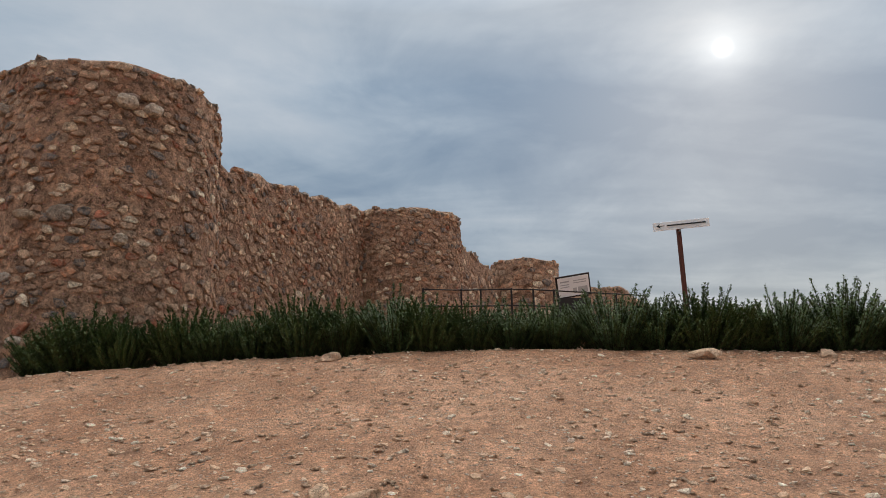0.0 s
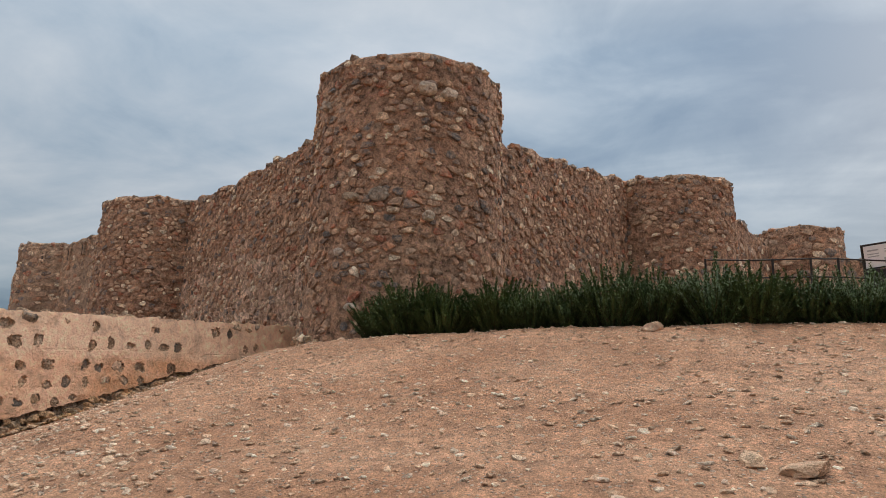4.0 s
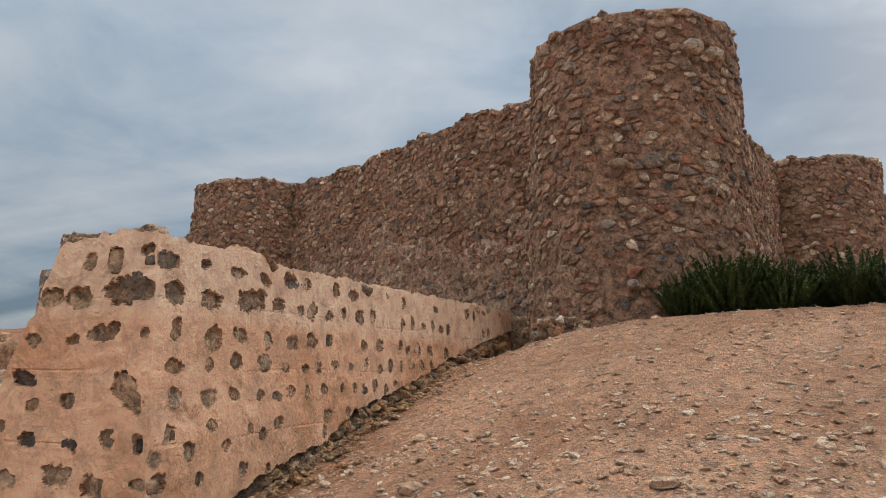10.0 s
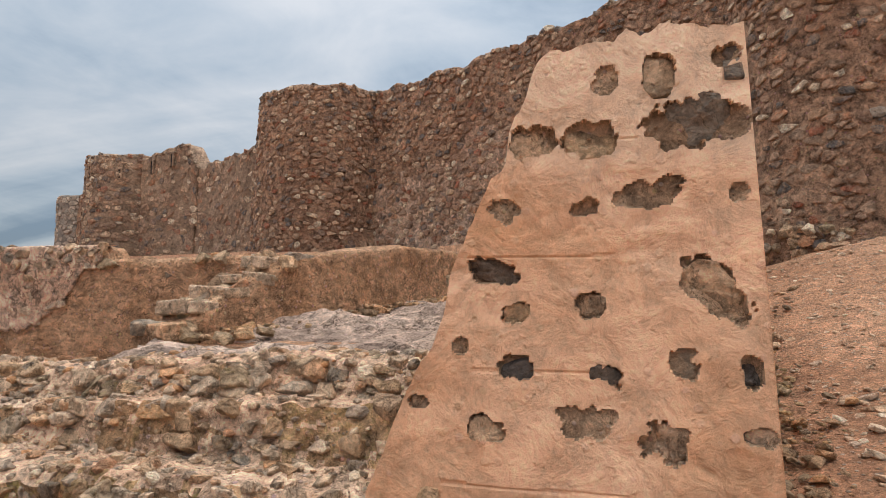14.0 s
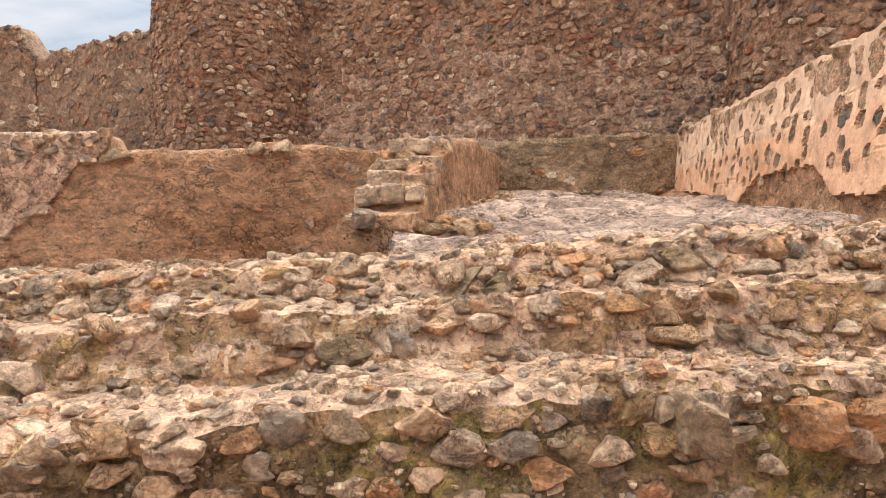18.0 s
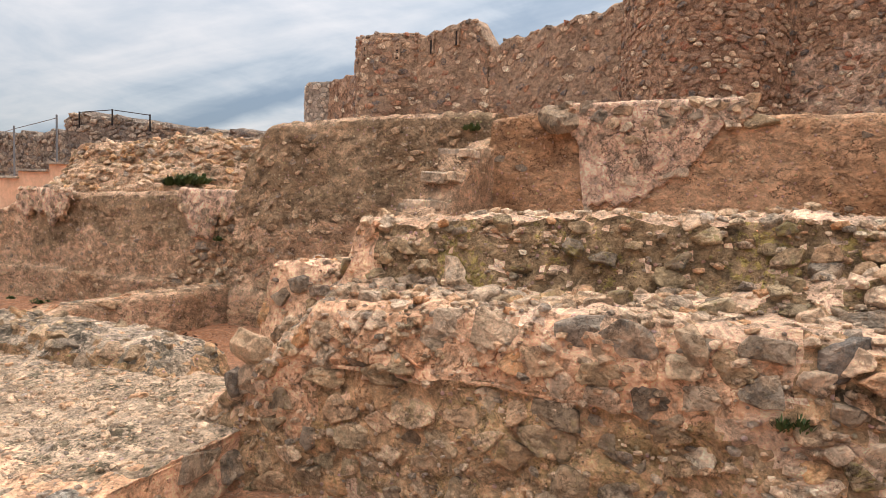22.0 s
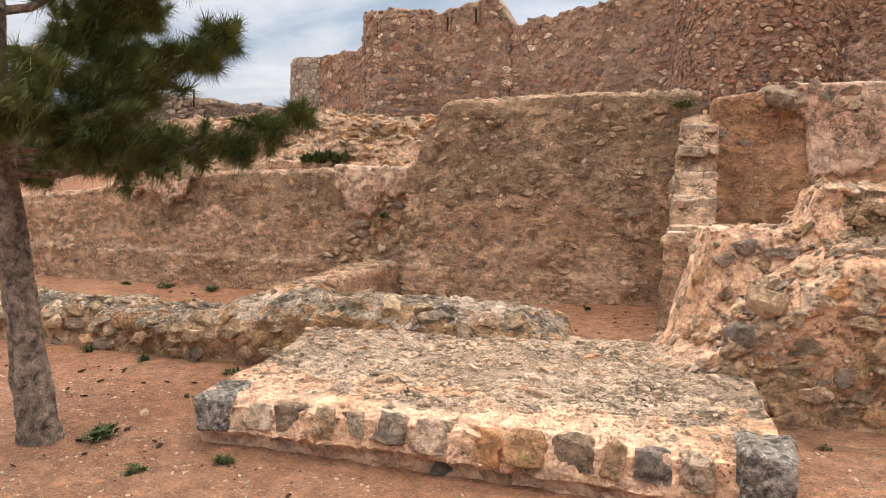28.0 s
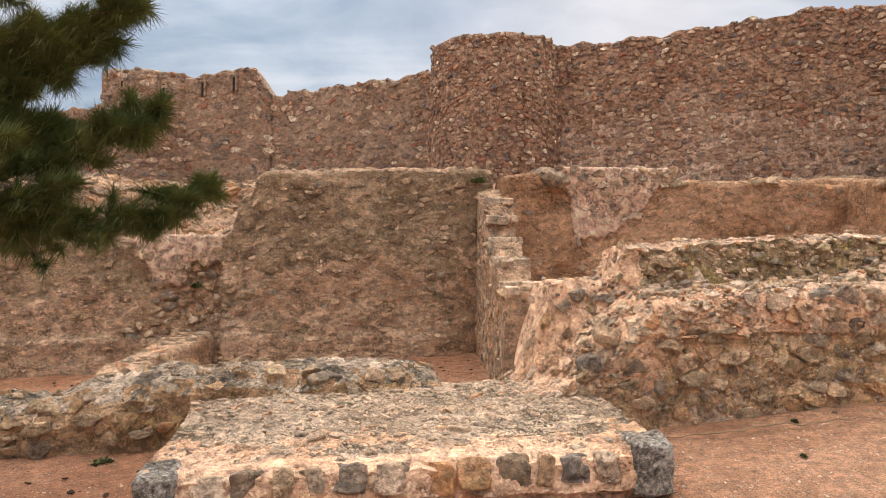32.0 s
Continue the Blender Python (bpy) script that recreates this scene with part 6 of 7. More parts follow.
# bedded stones along the top and down the broken west corner
st = stones_on(surf, L, cum[3] - cum[1], 0.2, 0.16, 0.03, 0.02, 92, 0.5, v0=cum[1], fine=True)
st += stones_on(surf, 0.75, cum[7] - cum[4], 0.24, 0.15, 0.05, 0.015, 93, 0.85, v0=cum[4], fine=True)
attach(SPUR, st, M_EMBED, (-8, 2.6, 2), 250)
st = []
rng = random.Random(95)
for i in range(16):
    t = rng.random()
    st.append(rock_mesh((-9.0 + 0.6 * t + rng.uniform(-0.03, 0.03), 2.56 + rng.uniform(0, 0.1), end_top(0.6 * t) - 0.06), rng.uniform(0.04, 0.08), rng))
attach(SPUR, st, M_EMBED, (-8.7, 2.4, 1), 30, "broken_core")

# rubble footing along the spur and under its end
foot = []
rng = random.Random(96)
for i in range(1100):
    s = 0.06 + rng.random() * 0.9
    x, y = -7.62 + spx * s, 2.42 + spy * s
    d = abs(rng.gauss(0, 0.16)) - 0.01
    foot.append(rock_mesh((x + d, y - 0.05, ground_at(x + d, y) + rng.uniform(0.0, 0.02)), 0.007 + 0.036 * rng.random() ** 3, rng, (1.3, 0.9, 0.5)))
for i in range(170):
    u = 0.7 + 6.2 * rng.random()
    x, y = -7.62 + spx * u / spl, 2.42 + spy * u / spl
    g = ground_at(x, y)
    top = max(g + 0.05, east_base(u) - 0.03)
    foot.append(rock_mesh((x - 0.06 - 0.03 * rng.random(), y, rng.uniform(g - 0.02, top)), rng.uniform(0.04, 0.08), rng, (1.3, 0.8, 0.6), 2))
for i in range(60):
    x = rng.uniform(-9.15, -7.6)
    foot.append(rock_mesh((x, 2.47 + rng.uniform(-0.04, 0.06), rng.uniform(-0.12, 0.30)), rng.uniform(0.06, 0.14), rng, (1.2, 0.6, 0.8), 2))
FOOT = root("stone_footing", (-7.3, 4.5, 0.5), "loose rubble and dark footing stones along the spur wall's base", "rubble")
attach(FOOT, foot, M_OLD, (-7.4, 3, 0.4), 260)

# stones and marker at the tall tower's foot
BASE = root("tower_footing", (-5.6, 8.0, 1.7), "rough bedded stones at the foot of the tall tower", "rubble")
st = []
rng = random.Random(97)
for i in range(34):
    a = rng.uniform(-1.3, 0.15)
    st.append(rock_mesh((-5.08 + 1.65 * math.sin(a), 9.42 - 1.65 * math.cos(a), rng.uniform(1.50, 1.95)), rng.uniform(0.05, 0.11), rng, (1.2, 0.8, 0.7)))
attach(BASE, st, M_TERR, (-5.5, 7.9, 1.8), 80)
marker = root("marker_stone", (-6.1, 8.22, 1.55), "squared grey stone block standing at the tower's foot", "stone block")
squared_block("block", pose(-6.1, 8.22, 1.78, 4, 3, 12), (0.2, 0.16, 0.36), M_GREY, marker, "", 5.0)

# ---- loose stones on the ground ----
rng = random.Random(101)
for x, y, s in ((-0.42, 3.2, 0.075), (-0.62, 3.3, 0.055), (-1.16, 6.62, 0.09), (2.55, 6.45, 0.11), (3.8, 6.5, 0.08), (-6.3, 2.9, 0.06), (-5.0, 2.6, 0.05), (-7.0, 2.6, 0.08), (-3.9, 2.4, 0.06), (-6.6, 3.9, 0.05), (-5.9, 7.7, 0.07), (-4.9, 7.1, 0.06), (-20.9, 1.75, 0.04), (-19.35, 0.75, 0.03)):
    v, f, p = rock_mesh((x, y, ground_at(x, y) + s * 0.15), s, rng, (1.4, 0.9, 0.5), 2)
    tagged(link("rock", v, f, M_PEBBLE), "loose pale tan stone half sunk in the gravel", "rock", "loose stones")
peb = []
for i in range(38000):
    if rng.random() < 0.86:
        x, y = rng.uniform(-8.0, 5.5), 0.9 + 6.2 * rng.random() ** 1.6
        if x < -7.2 and y > 2.2:
            continue
    else:
        x, y = rng.uniform(-24, -9), rng.uniform(0.2, 2.3)
        if -20.3 < x < -16.7 and y > 1.35:
            continue
    s = 0.004 + 0.026 * rng.random() ** 5
    s = min(s, 0.012) if x < -9 else s
    peb.append(rock_mesh((x, y, ground_at(x, y) + 0.035 * nz((x, y, 0), 0.7) + 0.012 * nz((x, y, 4), 4.0, 3) + s * 0.05), s, rng, (1.25, 0.95, 0.42)))
for i in range(900):
    x, y = -7.25 + 3.6 * rng.random() ** 1.4, rng.uniform(1.0, 3.8)
    if x < -7.2 and y > 2.2:
        continue
    s = 0.008 + 0.032 * rng.random() ** 3
    peb.append(rock_mesh((x, y, ground_at(x, y) + 0.035 * nz((x, y, 0), 0.7) + 0.012 * nz((x, y, 4), 4.0, 3) + s * 0.1), s, rng, (1.3, 0.95, 0.5)))
v, f = join(peb)
tagged(link("gravel", v, f, M_PEBBLE), "loose tan and cream gravel strewn over the slope", "gravel", kind="stuff")
lit_ = []
for i in range(900):
    x, y = rng.uniform(-24.5, -16.9), rng.uniform(0.3, 6.6)
    if -20.4 < x < -16.6 and 1.3 < y < 4.1 or 2.9 < y < 4.1:
        continue
    s = 0.006 + 0.020 * rng.random() ** 3
    lit_.append(rock_mesh((x, y, ground_at(x, y) + 0.035 * nz((x, y, 0), 0.7) + 0.01), s, rng, (1.5, 0.8, 0.4)))
v, f = join(lit_)
tagged(link("leaf_litter", v, f, M_LITTER), "dark dry cones and litter scattered on red earth", "litter", kind="stuff")

# ---- rosemary hedge ----


def blade(verts, faces, p, d, length, width, bend):
    side = d.cross(Vector((0.3, 0.2, 1.0)))
    if side.length < 0.01:
        side = Vector((1, 0, 0))
    side = side.normalized() * width
    mid, tip = p + d * (length * 0.55), p + d * length + bend
    o = len(verts)
    verts += [p - side * 0.5, p + side * 0.5, mid + side, mid - side, tip]
    faces += [(o, o + 1, o + 2, o + 3), (o + 3, o + 2, o + 4)]


def rosemary(seed, height, rx, ry):
    """A bush of many upright shoots, each clad in short narrow leaves."""
    rng = random.Random(seed)
    sv, sf, lv, lf = [], [], [], []
    for i in range(230):
        a, r = rng.uniform(0, 6.283), math.sqrt(rng.random())
        foot = Vector((rx * 0.7 * r * math.cos(a), ry * 0.7 * r * math.sin(a), rng.uniform(-0.05, 0.12)))
        lean = Vector((math.cos(a) * r * 0.9 + rng.gauss(0, 0.12), math.sin(a) * r * 0.9 + rng.gauss(0, 0.12), 1.0)).normalized()
        L = height * rng.uniform(0.6, 1.0) * (1.0 - 0.36 * r * r)
        tip = foot + lean * L + Vector((rng.uniform(-0.04, 0.04), rng.uniform(-0.04, 0.04), 0))
        v, f = tube([foot, foot.lerp(tip, 0.5), tip], [0.006, 0.004, 0.002], 3)
        o = len(sv)
        sv += v
        sf += [tuple(k + o for k in face) for face in f]
        n = int(L / 0.0036)
        for j in range(n):
            t = rng.uniform(0.05, 1.0)
            p = foot.lerp(tip, t)
            b = rng.uniform(0, 6.283)
            d = (Vector((math.cos(b), math.sin(b), rng.uniform(-0.2, 0.7))) + lean * 0.2).normalized()
            blade(lv, lf, p, d, rng.uniform(0.022, 0.042) * (1.15 - 0.5 * t ** 4), rng.uniform(0.004, 0.008), Vector((0, 0, 0.005)))
    return sv, sf, lv, lf


variants = []
for i in range(4):
    sv, sf, lv, lf = rosemary(110 + i, 0.64, 0.36, 0.34)
    bush = root("rosemary_bush", (0, 0, 0), "dense dark green upright rosemary bush in a hedge row", "shrub", "rosemary hedge")
    link("stem", sv, sf, M_STEM, bush)
    tagged(link("foliage", lv, lf, M_ROSEMARY, bush), kind="stuff")
    variants.append(bush)
rng = random.Random(120)
x, k = -4.5, 0
while x < 8.2:
    y = 7.28 - 0.02 * (x + 4.6) + rng.uniform(-0.06, 0.06) + (0.15 if x < -4.3 else 0)
    s = rng.uniform(0.86, 1.16) * (1.06 if x > 3 else 1.0)
    m = pose(x, y, ground_at(x, y) - 0.03, 0, 0, rng.uniform(0, 360))
    src = variants[k % 4]
    if k < 4:
        src.matrix_basis = m
        src.scale = (s, s, s)
    else:
        b = copy_thing(src, m)
        b.scale = (s, s, s)
    k += 1
    x += rng.uniform(0.38, 0.50) + (0.20 if k in (3, 8, 13, 18) else 0.0)

# ---- pine ----
PINE = root("pine_tree", (-21.2, 1.15, -1.3), "young pine with grey flaking trunk and drooping dark needle tufts", "tree")
trunk_pts = [(-21.17, 1.15, -1.40), (-21.19, 1.15, -1.15), (-21.27, 1.16, -0.6), (-21.34, 1.17, -0.1), (-21.44, 1.18, 0.4), (-21.5, 1.2, 1.1), (-21.48, 1.2, 2.0), (-21.5, 1.25, 3.2), (-21.5, 1.2, 4.4)]
fine_pts, fine_r = [], []
for i in range(91):
    z = -1.4 + 5.8 * i / 90
    tz = [q[2] for q in trunk_pts]
    fine_pts.append((lerp(z, tz, [q[0] for q in trunk_pts]), lerp(z, tz, [q[1] for q in trunk_pts]), z))
    fine_r.append(lerp(z, tz, [0.145, 0.115, 0.096, 0.09, 0.088, 0.08, 0.07, 0.05, 0.015]))
v, f = tube(fine_pts, fine_r, 28)
v = [q + Vector((q.x + 21.3, q.y - 1.17, 0)).normalized() * 0.022 * nz((q.x * 2.2, q.y * 2.2, q.z * 0.55), 9.0, 4) for q in v]
link("trunk", v, f, M_BARK, PINE, "grey-brown fissured trunk", smooth=True)


def tuft(verts, faces, p, d, rng, size):
    n = 60
    for i in range(n):
        w = Vector((rng.gauss(0, 1), rng.gauss(0, 1), rng.gauss(0, 1))).normalized()
        e = (d * rng.uniform(0.25, 1.3) + w * 0.85).normalized()
        q = p - d * size * rng.uniform(0.0, 0.9)
        side = e.cross(Vector((0.2, 0.5, 0.8))).normalized() * 0.003
        tip = q + e * size * rng.uniform(0.75, 1.15) + Vector((0, 0, -0.012))
        o = len(verts)
        verts += [q - side, q + side, tip]
        faces.append((o, o + 1, o + 2))


def limb(start, tip, thick, seed, twigs, spread, droop):
    """One limb with its side twigs, ending in needle tufts."""
    rng = random.Random(seed)
    a, b = Vector(start), Vector(tip)
    pts = []
    for i in range(7):
        t = i / 6
        pts.append(a.lerp(b, t) + Vector((rng.uniform(-1, 1) * 0.04, rng.uniform(-1, 1) * 0.04, -droop * math.sin(math.pi * t) + rng.uniform(-1, 1) * 0.02)))
    wv, wf = tube(pts, [thick * (1 - 0.85 * i / 6) for i in range(7)], 6)
    nv, nf = [], []
    axis_ = (b - a).normalized()
    for i in range(twigs):
        t = 0.30 + 0.70 * rng.random() ** 0.8
        k = min(5, int(t * 6))
        p = pts[k].lerp(pts[k + 1], t * 6 - k)
        d = (axis_ * 0.6 + Vector((rng.gauss(0, 0.7), rng.gauss(0, 0.7), rng.gauss(0.05, 0.45)))).normalized()
        L = spread * rng.uniform(0.3, 1.0) * (1.15 - 0.5 * t)
        q = p + d * L + Vector((0, 0, -0.06 * L))
        o = len(wv)
        tv, tf = tube([p, p.lerp(q, 0.5) + Vector((0, 0, 0.02)), q], [0.009, 0.006, 0.003], 4)
        wv += tv
        wf += [tuple(z + o for z in face) for face in tf]
        for j in range(5):
            s = p.lerp(q, 0.40 + 0.60 * (j + 1) / 5)
            dd = (d + Vector((rng.gauss(0, 0.5), rng.gauss(0, 0.5), rng.gauss(0.25, 0.4)))).normalized()
            tuft(nv, nf, s + dd * 0.03, dd, rng, rng.uniform(0.10, 0.15))
    tuft(nv, nf, b, axis_, rng, 0.13)
    br = link("branch", wv, wf, M_BARK, PINE)
    tagged(link("foliage", nv, nf, M_NEEDLE, br, "tufts of long dark green needles"), kind="stuff")


PINE_LIMBS = [((-21.42, 1.18, 0.42), (-20.05, 2.35, 0.90), 0.035, 46, 0.34, 0.10), ((-21.46, 1.2, 0.75), (-20.15, 1.75, 1.36), 0.03, 40, 0.30, 0.14), ((-21.44, 1.18, 0.55), (-20.65, 1.30, 0.75), 0.03, 34, 0.32, 0.05),
         ((-21.45, 1.2, 0.5), (-21.0, 2.3, 0.72), 0.03, 34, 0.34, 0.06), ((-21.5, 1.2, 1.1), (-20.55, 1.65, 1.75), 0.03, 40, 0.36, 0.05), ((-21.5, 1.2, 1.2), (-21.2, 2.2, 1.6), 0.03, 34, 0.38, 0.05),
         ((-21.4, 1.18, 0.35), (-22.4, 1.5, 0.6), 0.03, 34, 0.36, 0.06), ((-21.5, 1.2, 0.9), (-22.5, 1.0, 1.3), 0.03, 34, 0.4, 0.05), ((-21.48, 1.2, 0.8), (-21.3, 0.3, 1.15), 0.03, 32, 0.36, 0.05),
         ((-21.5, 1.2, 1.7), (-20.6, 1.1, 2.3), 0.03, 38, 0.4, 0.04), ((-21.48, 1.2, 1.9), (-21.9, 2.2, 2.5), 0.03, 34, 0.4, 0.04), ((-21.5, 1.25, 2.3), (-22.3, 0.8, 2.9), 0.025, 30, 0.4, 0.03),
         ((-21.44, 1.18, 0.6), (-20.8, 0.9, 0.95), 0.03, 30, 0.3, 0.05), ((-21.46, 1.2, 0.95), (-20.7, 1.6, 1.2), 0.03, 36, 0.32, 0.05), ((-21.5, 1.2, 1.4), (-20.3, 1.6, 2.0), 0.03, 40, 0.36, 0.05), ((-21.44, 1.18, 0.5), (-21.9, 1.9, 0.55), 0.03, 30, 0.34, 0.06),
         ((-21.5, 1.25, 2.7), (-20.8, 1.7, 3.3), 0.02, 30, 0.36, 0.03), ((-21.5, 1.22, 3.4), (-21.4, 1.2, 4.5), 0.02, 40, 0.4, 0.0)]
for i, (a, b, th, tw, sp, dr) in enumerate(PINE_LIMBS):
    limb(a, b, th, 130 + i, int(tw * 1.25), sp, dr)

# ---- weeds ----


def weed(place, size, seed, label, upright=0.6, n=120):
    rng = random.Random(seed)
    v, f = [], []
    clumps = [(rng.gauss(0, 0.2) * size, rng.gauss(0, 0.2) * size, rng.uniform(0.4, 1.0)) for _ in range(5)]
    for i in range(n * 2):
        a, r = rng.uniform(0, 6.283), rng.random()
        cx, cy, k = rng.choice(clumps)
        p = Vector((cx + math.cos(a) * r * size * 0.3 * k, cy + math.sin(a) * r * size * 0.3 * k, size * 0.4 * k * rng.random() * (1 - r * 0.6)))
        d = Vector((math.cos(a) * rng.uniform(0.2, 1), math.sin(a) * rng.uniform(0.2, 1), upright + rng.uniform(-0.3, 0.8))).normalized()
        blade(v, f, p, d, size * rng.uniform(0.12, 0.28), size * rng.uniform(0.025, 0.05), Vector((0, 0, -0.02 * size)))
    v = [q + Vector(place) for q in v]
    return tagged(link("weed", v, f, M_WEED), label, "plant", "weeds")


weed((-22.5, 7.45, 0.72), 0.5, 1, "bushy green weed rooted in the rubble bank", 0.7, 500)
weed((-22.15, 7.4, 0.76), 0.4, 2, "bushy green weed rooted in the rubble bank", 0.7, 300)
weed((-17.1, 6.75, 1.46), 0.22, 3, "dark green weed on top of the back wall", 0.8, 200)
weed((-21.15, 6.9, -0.08), 0.22, 4, "small green weed growing from the wall face", 0.3, 120)
weed((-13.9, 2.5, -0.22), 0.13, 5, "dry green tuft in the terrace face", 0.6, 120)
for i, (x, y, s) in enumerate(((-20.85, 1.3, 0.28), (-19.9, 1.25, 0.16), (-16.4, 2.35, 0.14), (-15.6, 1.7, 0.10), (-15.2, 2.35, 0.12), (-14.8, 2.4, 0.10), (-21.9, 2.9, 0.2), (-22.6, 3.0, 0.22), (-23.3, 3.0, 0.18), (-18.1, 6.4, 0.16), (-18.9, 6.5, 0.14), (-23.8, 6.5, 0.3), (-24.6, 6.5, 0.3),
                               (-25.4, 6.5, 0.25), (-20.3, 1.0, 0.14), (-21.4, 0.4, 0.2), (-6.9, 1.9, 0.12), (-20.9, 2.8, 0.18), (-17.3, 1.3, 0.1), (-15.2, 1.2, 0.08))):
    weed((x, y, ground_at(x, y)), s * 0.75, 10 + i, "low green weed tuft on bare earth", 0.2, 110)
rng = random.Random(161)
pts = [(-16.45 + 0.1 * i, 2.34 - 0.012 * i + rng.uniform(-0.025, 0.025), ground_at(-16.45 + 0.1 * i, 2.3) + 0.03 + rng.uniform(-0.012, 0.03)) for i in range(19)]
v, f = tube(pts, [0.003 + 0.004 * math.sin(math.pi * i / 18) * rng.uniform(0.6, 1.3) for i in range(19)], 6)
tagged(link("dry_branch", v, f, M_TWIG), "thin dry branch lying at the wall's foot", "branch")

# ---- signs and railings ----
zg = ground_at(3.6, 9.6)
SIGN = root("direction_sign", (3.62, 9.62, zg), "white arrow direction board on a dark red post", "sign")
part("post", box_bm(0.06, 0.06, 4.02 - zg, pose(0, 0, (4.02 - zg) / 2), 0.006), M_POST, SIGN, "dark red painted post")
bm = box_bm(0.84, 0.02, 0.13, pose(0.03, -0.045, 4.08 - zg, 0, -3.5, -6), 0.003)
board = part("board", bm, M_WHITE, SIGN, "white enamel board")
bm = bmesh.new()
mm = pose(0.03, -0.06, 4.08 - zg, 0, -3.5, -6)
for pts in (((-0.38, -0.012, 0.0), (-0.32, -0.012, 0.035), (-0.335, -0.012, 0.006), (-0.25, -0.012, 0.006), (-0.25, -0.012, -0.006), (-0.335, -0.012, -0.006), (-0.32, -0.012, -0.035)),
            ((-0.22, -0.012, 0.01), (0.36, -0.012, 0.01), (0.36, -0.012, -0.012), (-0.22, -0.012, -0.012))):
    bm.faces.new([bm.verts.new(mm @ Vector(p)) for p in pts])
part("arrow", bm, M_BLACK, SIGN, "black arrow and line of print")
part("bolt", box_bm(0.03, 0.03, 0.03, pose(0, -0.06, 3.98 - zg), 0.005), M_STEEL, SIGN)
v, f, p = rock_mesh((3.85, 9.3, zg + 0.12), 0.3, random.Random(3), (1.4, 0.8, 0.6), 2)
tagged(link("rock", v, f, M_GREY), "dark rock beside the sign post", "rock", "loose stones")
v, f, p = rock_mesh((3.45, 9.4, zg + 0.15), 0.24, random.Random(6), (0.9, 0.8, 0.9), 2)
tagged(link("rock", v, f, M_GREY), "dark rock beside the sign post", "rock", "loose stones")

zi = ground_at(2.9, 14.2)
INFO = root("information_panel", (2.88, 14.2, zi), "framed tilted information panel on a dark stand", "sign")
tilt = pose(0, 0, 3.92 - zi, 18, -9, 4)
part("frame", box_bm(0.78, 0.04, 0.50, tilt, 0.008), M_IRON, INFO, "dark iron frame")
part("panel", box_bm(0.71, 0.02, 0.43, tilt @ pose(0, -0.018, 0)), M_WHITE, INFO, "pale printed panel")
bm = bmesh.new()
for x, z, w, h in ((-0.2, 0.12, 0.2, 0.03), (-0.2, 0.05, 0.2, 0.02), (-0.2, 0.0, 0.2, 0.02), (0.02, -0.10, 0.08, 0.12), (0.2, -0.10, 0.22, 0.14), (0.15, 0.12, 0.3, 0.02), (0.15, 0.07, 0.3, 0.02)):
    q = [bm.verts.new(tilt @ Vector((x + sx_ * w / 2, -0.033, z + sz_ * h / 2))) for sx_, sz_ in ((-1, -1), (1, -1), (1, 1), (-1, 1))]
    bm.faces.new(q)
part("print", bm, M_INK, INFO, "grey print bars and pictures")
for x in (-0.3, 0.3):
    part("leg", box_bm(0.06, 0.06, 3.75 - zi, pose(x, 0.05, (3.75 - zi) / 2), 0.005), M_IRON, INFO)
part("apron", box_bm(0.74, 0.03, 0.5, pose(0, 0.0, 3.4 - zi), 0.005), M_IRON, INFO)

RAIL = root("railing", (1.5, 12.5, 2.6), "thin dark iron railing on a path behind the hedge", "railing")
rail_pts = [(-0.4, 12.3), (0.34, 12.5), (0.72, 12.5), (1.32, 12.5), (1.76, 12.6), (2.2, 12.8), (2.9, 13.1), (3.6, 13.4), (4.3, 13.7)]
for i, (x, y) in enumerate(rail_pts):
    g = ground_at(x, y)
    part("post", box_bm(0.035, 0.035, 3.62 - g, pose(x - 1.5, y - 12.5, (3.62 + g) / 2 - 2.6), 0.004), M_IRON, RAIL)
    if i:
        x0, y0 = rail_pts[i - 1]
        for z in (3.6, 3.28):
            v, f = tube([(x0, y0, z), (x, y, z)], [0.014, 0.014], 6)
            link("bar", v, f, M_IRON, RAIL)

# ---- far western stair and walls ----
STAIR = root("stair_wall", (-30, 8.5, -0.5), "new pink plastered stair wall rising in steps with steel posts", "stair wall", kind="structure")
for i in range(8):
    x = -34.2 + i * 1.0
    t = 0.02 + 0.155 * i
    path, L = straight(x, 8.5, x + 1.0, 8.5)
    sweep("stair_block", path, lambda s, t=t: [(0.12, -1.7), (0.12, t), (-0.35, t), (-0.35, -1.7)], L, 0.25, 0.25, 0.008, 1.0, M_PINK, STAIR, seed=float(i), smooth=False)
    part("coping", box_bm(1.02, 0.56, 0.05, pose(x + 0.5 + 30, -0.0 + 0.1 - 0.0, t + 0.025 + 0.5), 0.008), M_PALE, STAIR, "pale stone coping")
SROOT = root("stair_railing", (-30, 8.45, 0.3), "row of steel posts with tensioned wire along the stair wall", "railing")
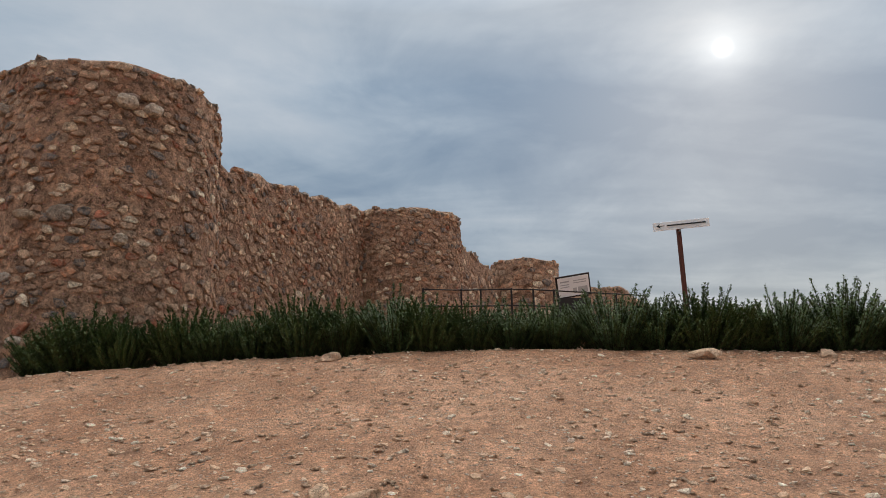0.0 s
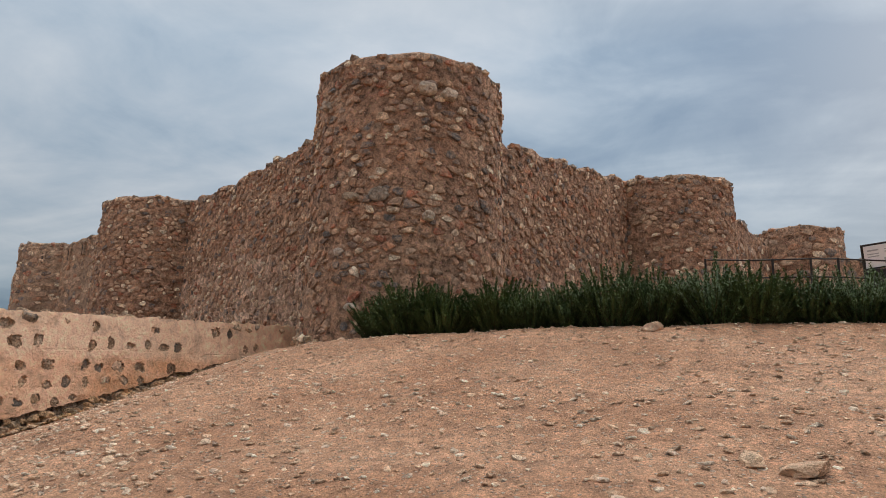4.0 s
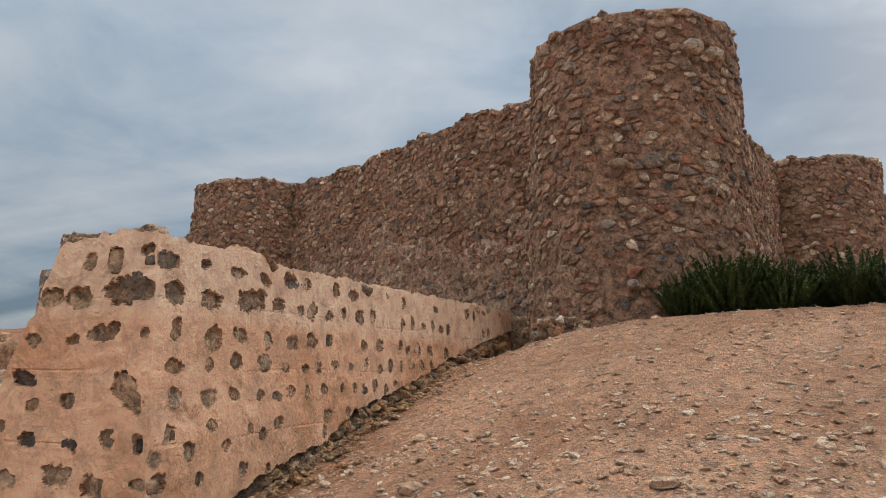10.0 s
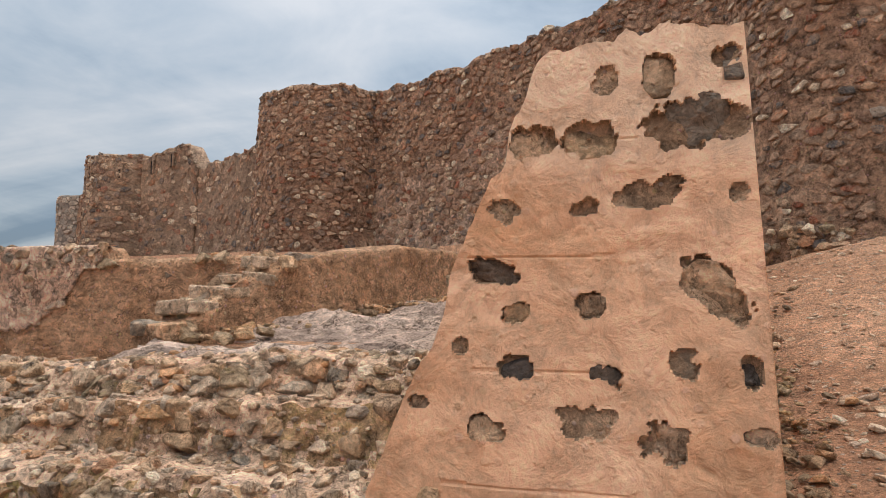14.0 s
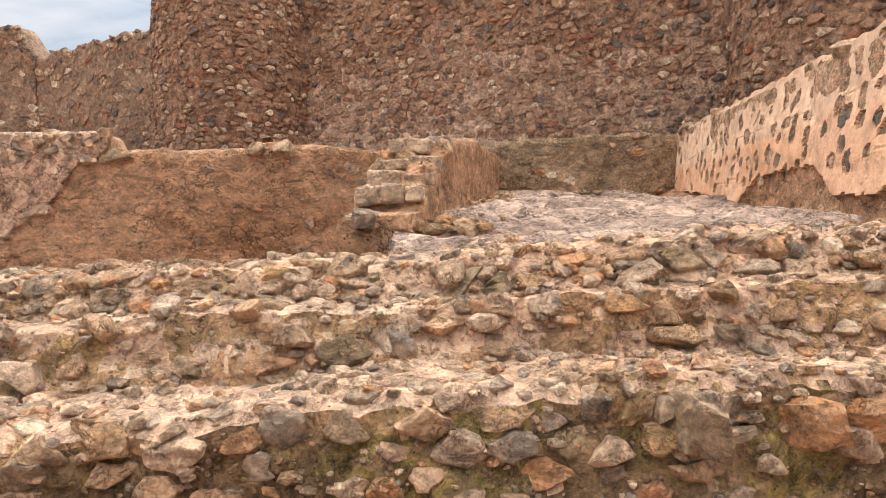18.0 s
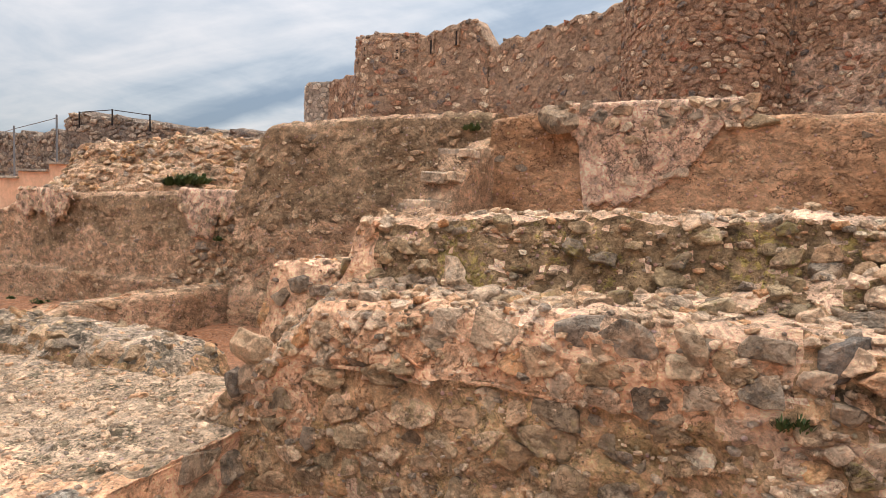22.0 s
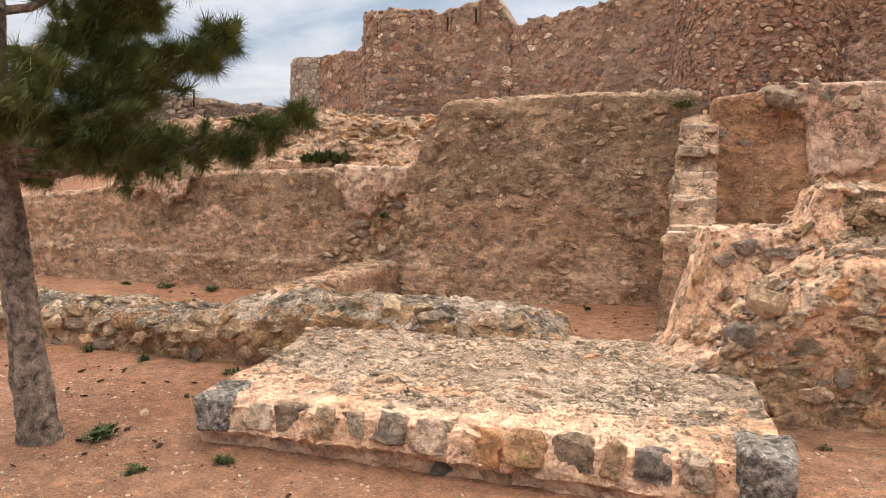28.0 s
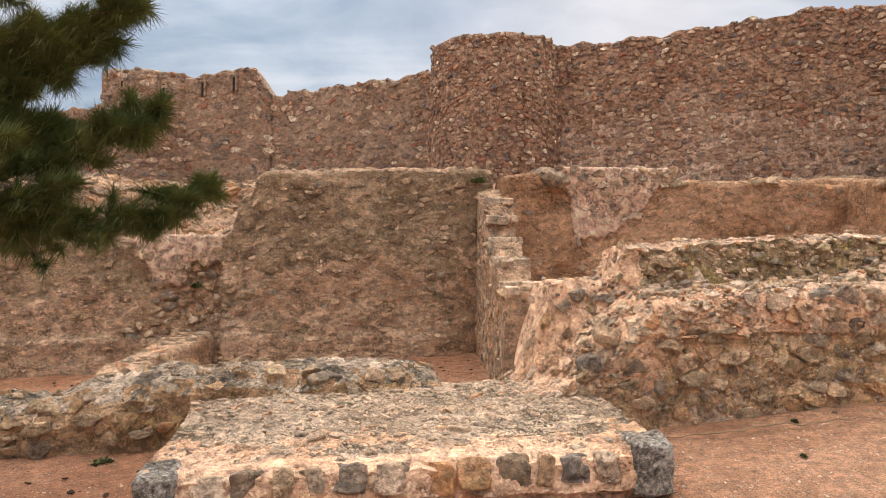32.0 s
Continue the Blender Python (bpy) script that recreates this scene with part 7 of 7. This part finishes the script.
posts = [(-33.6, 8.42, 0.1), (-31.9, 8.42, 0.35), (-30.2, 8.42, 0.62), (-28.4, 8.42, 0.95), (-27.0, 8.42, 1.15)]
for i, (x, y, z) in enumerate(posts):
    part("post", box_bm(0.035, 0.03, 1.1, pose(x + 30, y - 8.45, z + 0.42 - 0.3), 0.005), M_STEEL, SROOT)
    if i:
        a, b = Vector(posts[i - 1]), Vector(posts[i])
        v, f = tube([a + Vector((0, 0, 0.9)), b + Vector((0, 0, 0.9))], [0.008, 0.008], 5)
        link("wire", v, f, M_STEEL, SROOT)
lowW = curtain("wall_low_west", -33.5, 7.2, -28.4, 7.05, -1.4, [(0, -0.8), (0.7, -0.55), (1.0, -0.35)], "low dark rubble wall below the stair", 28, limit=60, thick=0.9, keep=0.8, rim=False, mat_s=M_OLD, mat_m=M_FOOT)
farA = curtain("wall_far_terrace", -38.0, 12.0, -30.6, 11.4, 0.4, [(0, 2.2), (0.6, 2.2), (0.75, 2.15), (1.0, 2.3)], "far grey dry-stone terrace wall", 29, limit=100, thick=1.2, sx=0.25, sy=0.11, keep=0.97, mat_s=M_FAR, mat_m=M_FARBED)
farB = curtain("wall_far_bastion", -30.9, 11.3, -24.0, 11.6, 0.6, [(0, 2.6), (0.1, 2.65), (0.42, 2.4), (0.6, 2.2), (1.0, 2.1)], "far ruined grey rubble terrace wall", 30, limit=120, thick=1.5, sx=0.25, sy=0.11, keep=0.97, mat_s=M_FAR, mat_m=M_FARBED)
FRAIL = root("far_railing", (-29, 11.4, 2.5), "thin dark railing on the far terrace wall", "railing")
fp = [(-30.2, 11.2, 2.3), (-29.0, 11.25, 2.34), (-27.7, 11.3, 2.18)]
for i, (x, y, z) in enumerate(fp):
    part("post", box_bm(0.03, 0.03, 0.42, pose(x + 29, y - 11.4, z + 0.15 - 2.5), 0.003), M_IRON, FRAIL)
    if i:
        a, b = Vector(fp[i - 1]), Vector(fp[i])
        v, f = tube([a + Vector((0, 0, 0.34)), b + Vector((0, 0, 0.34))], [0.012, 0.012], 5)
        link("bar", v, f, M_IRON, FRAIL)
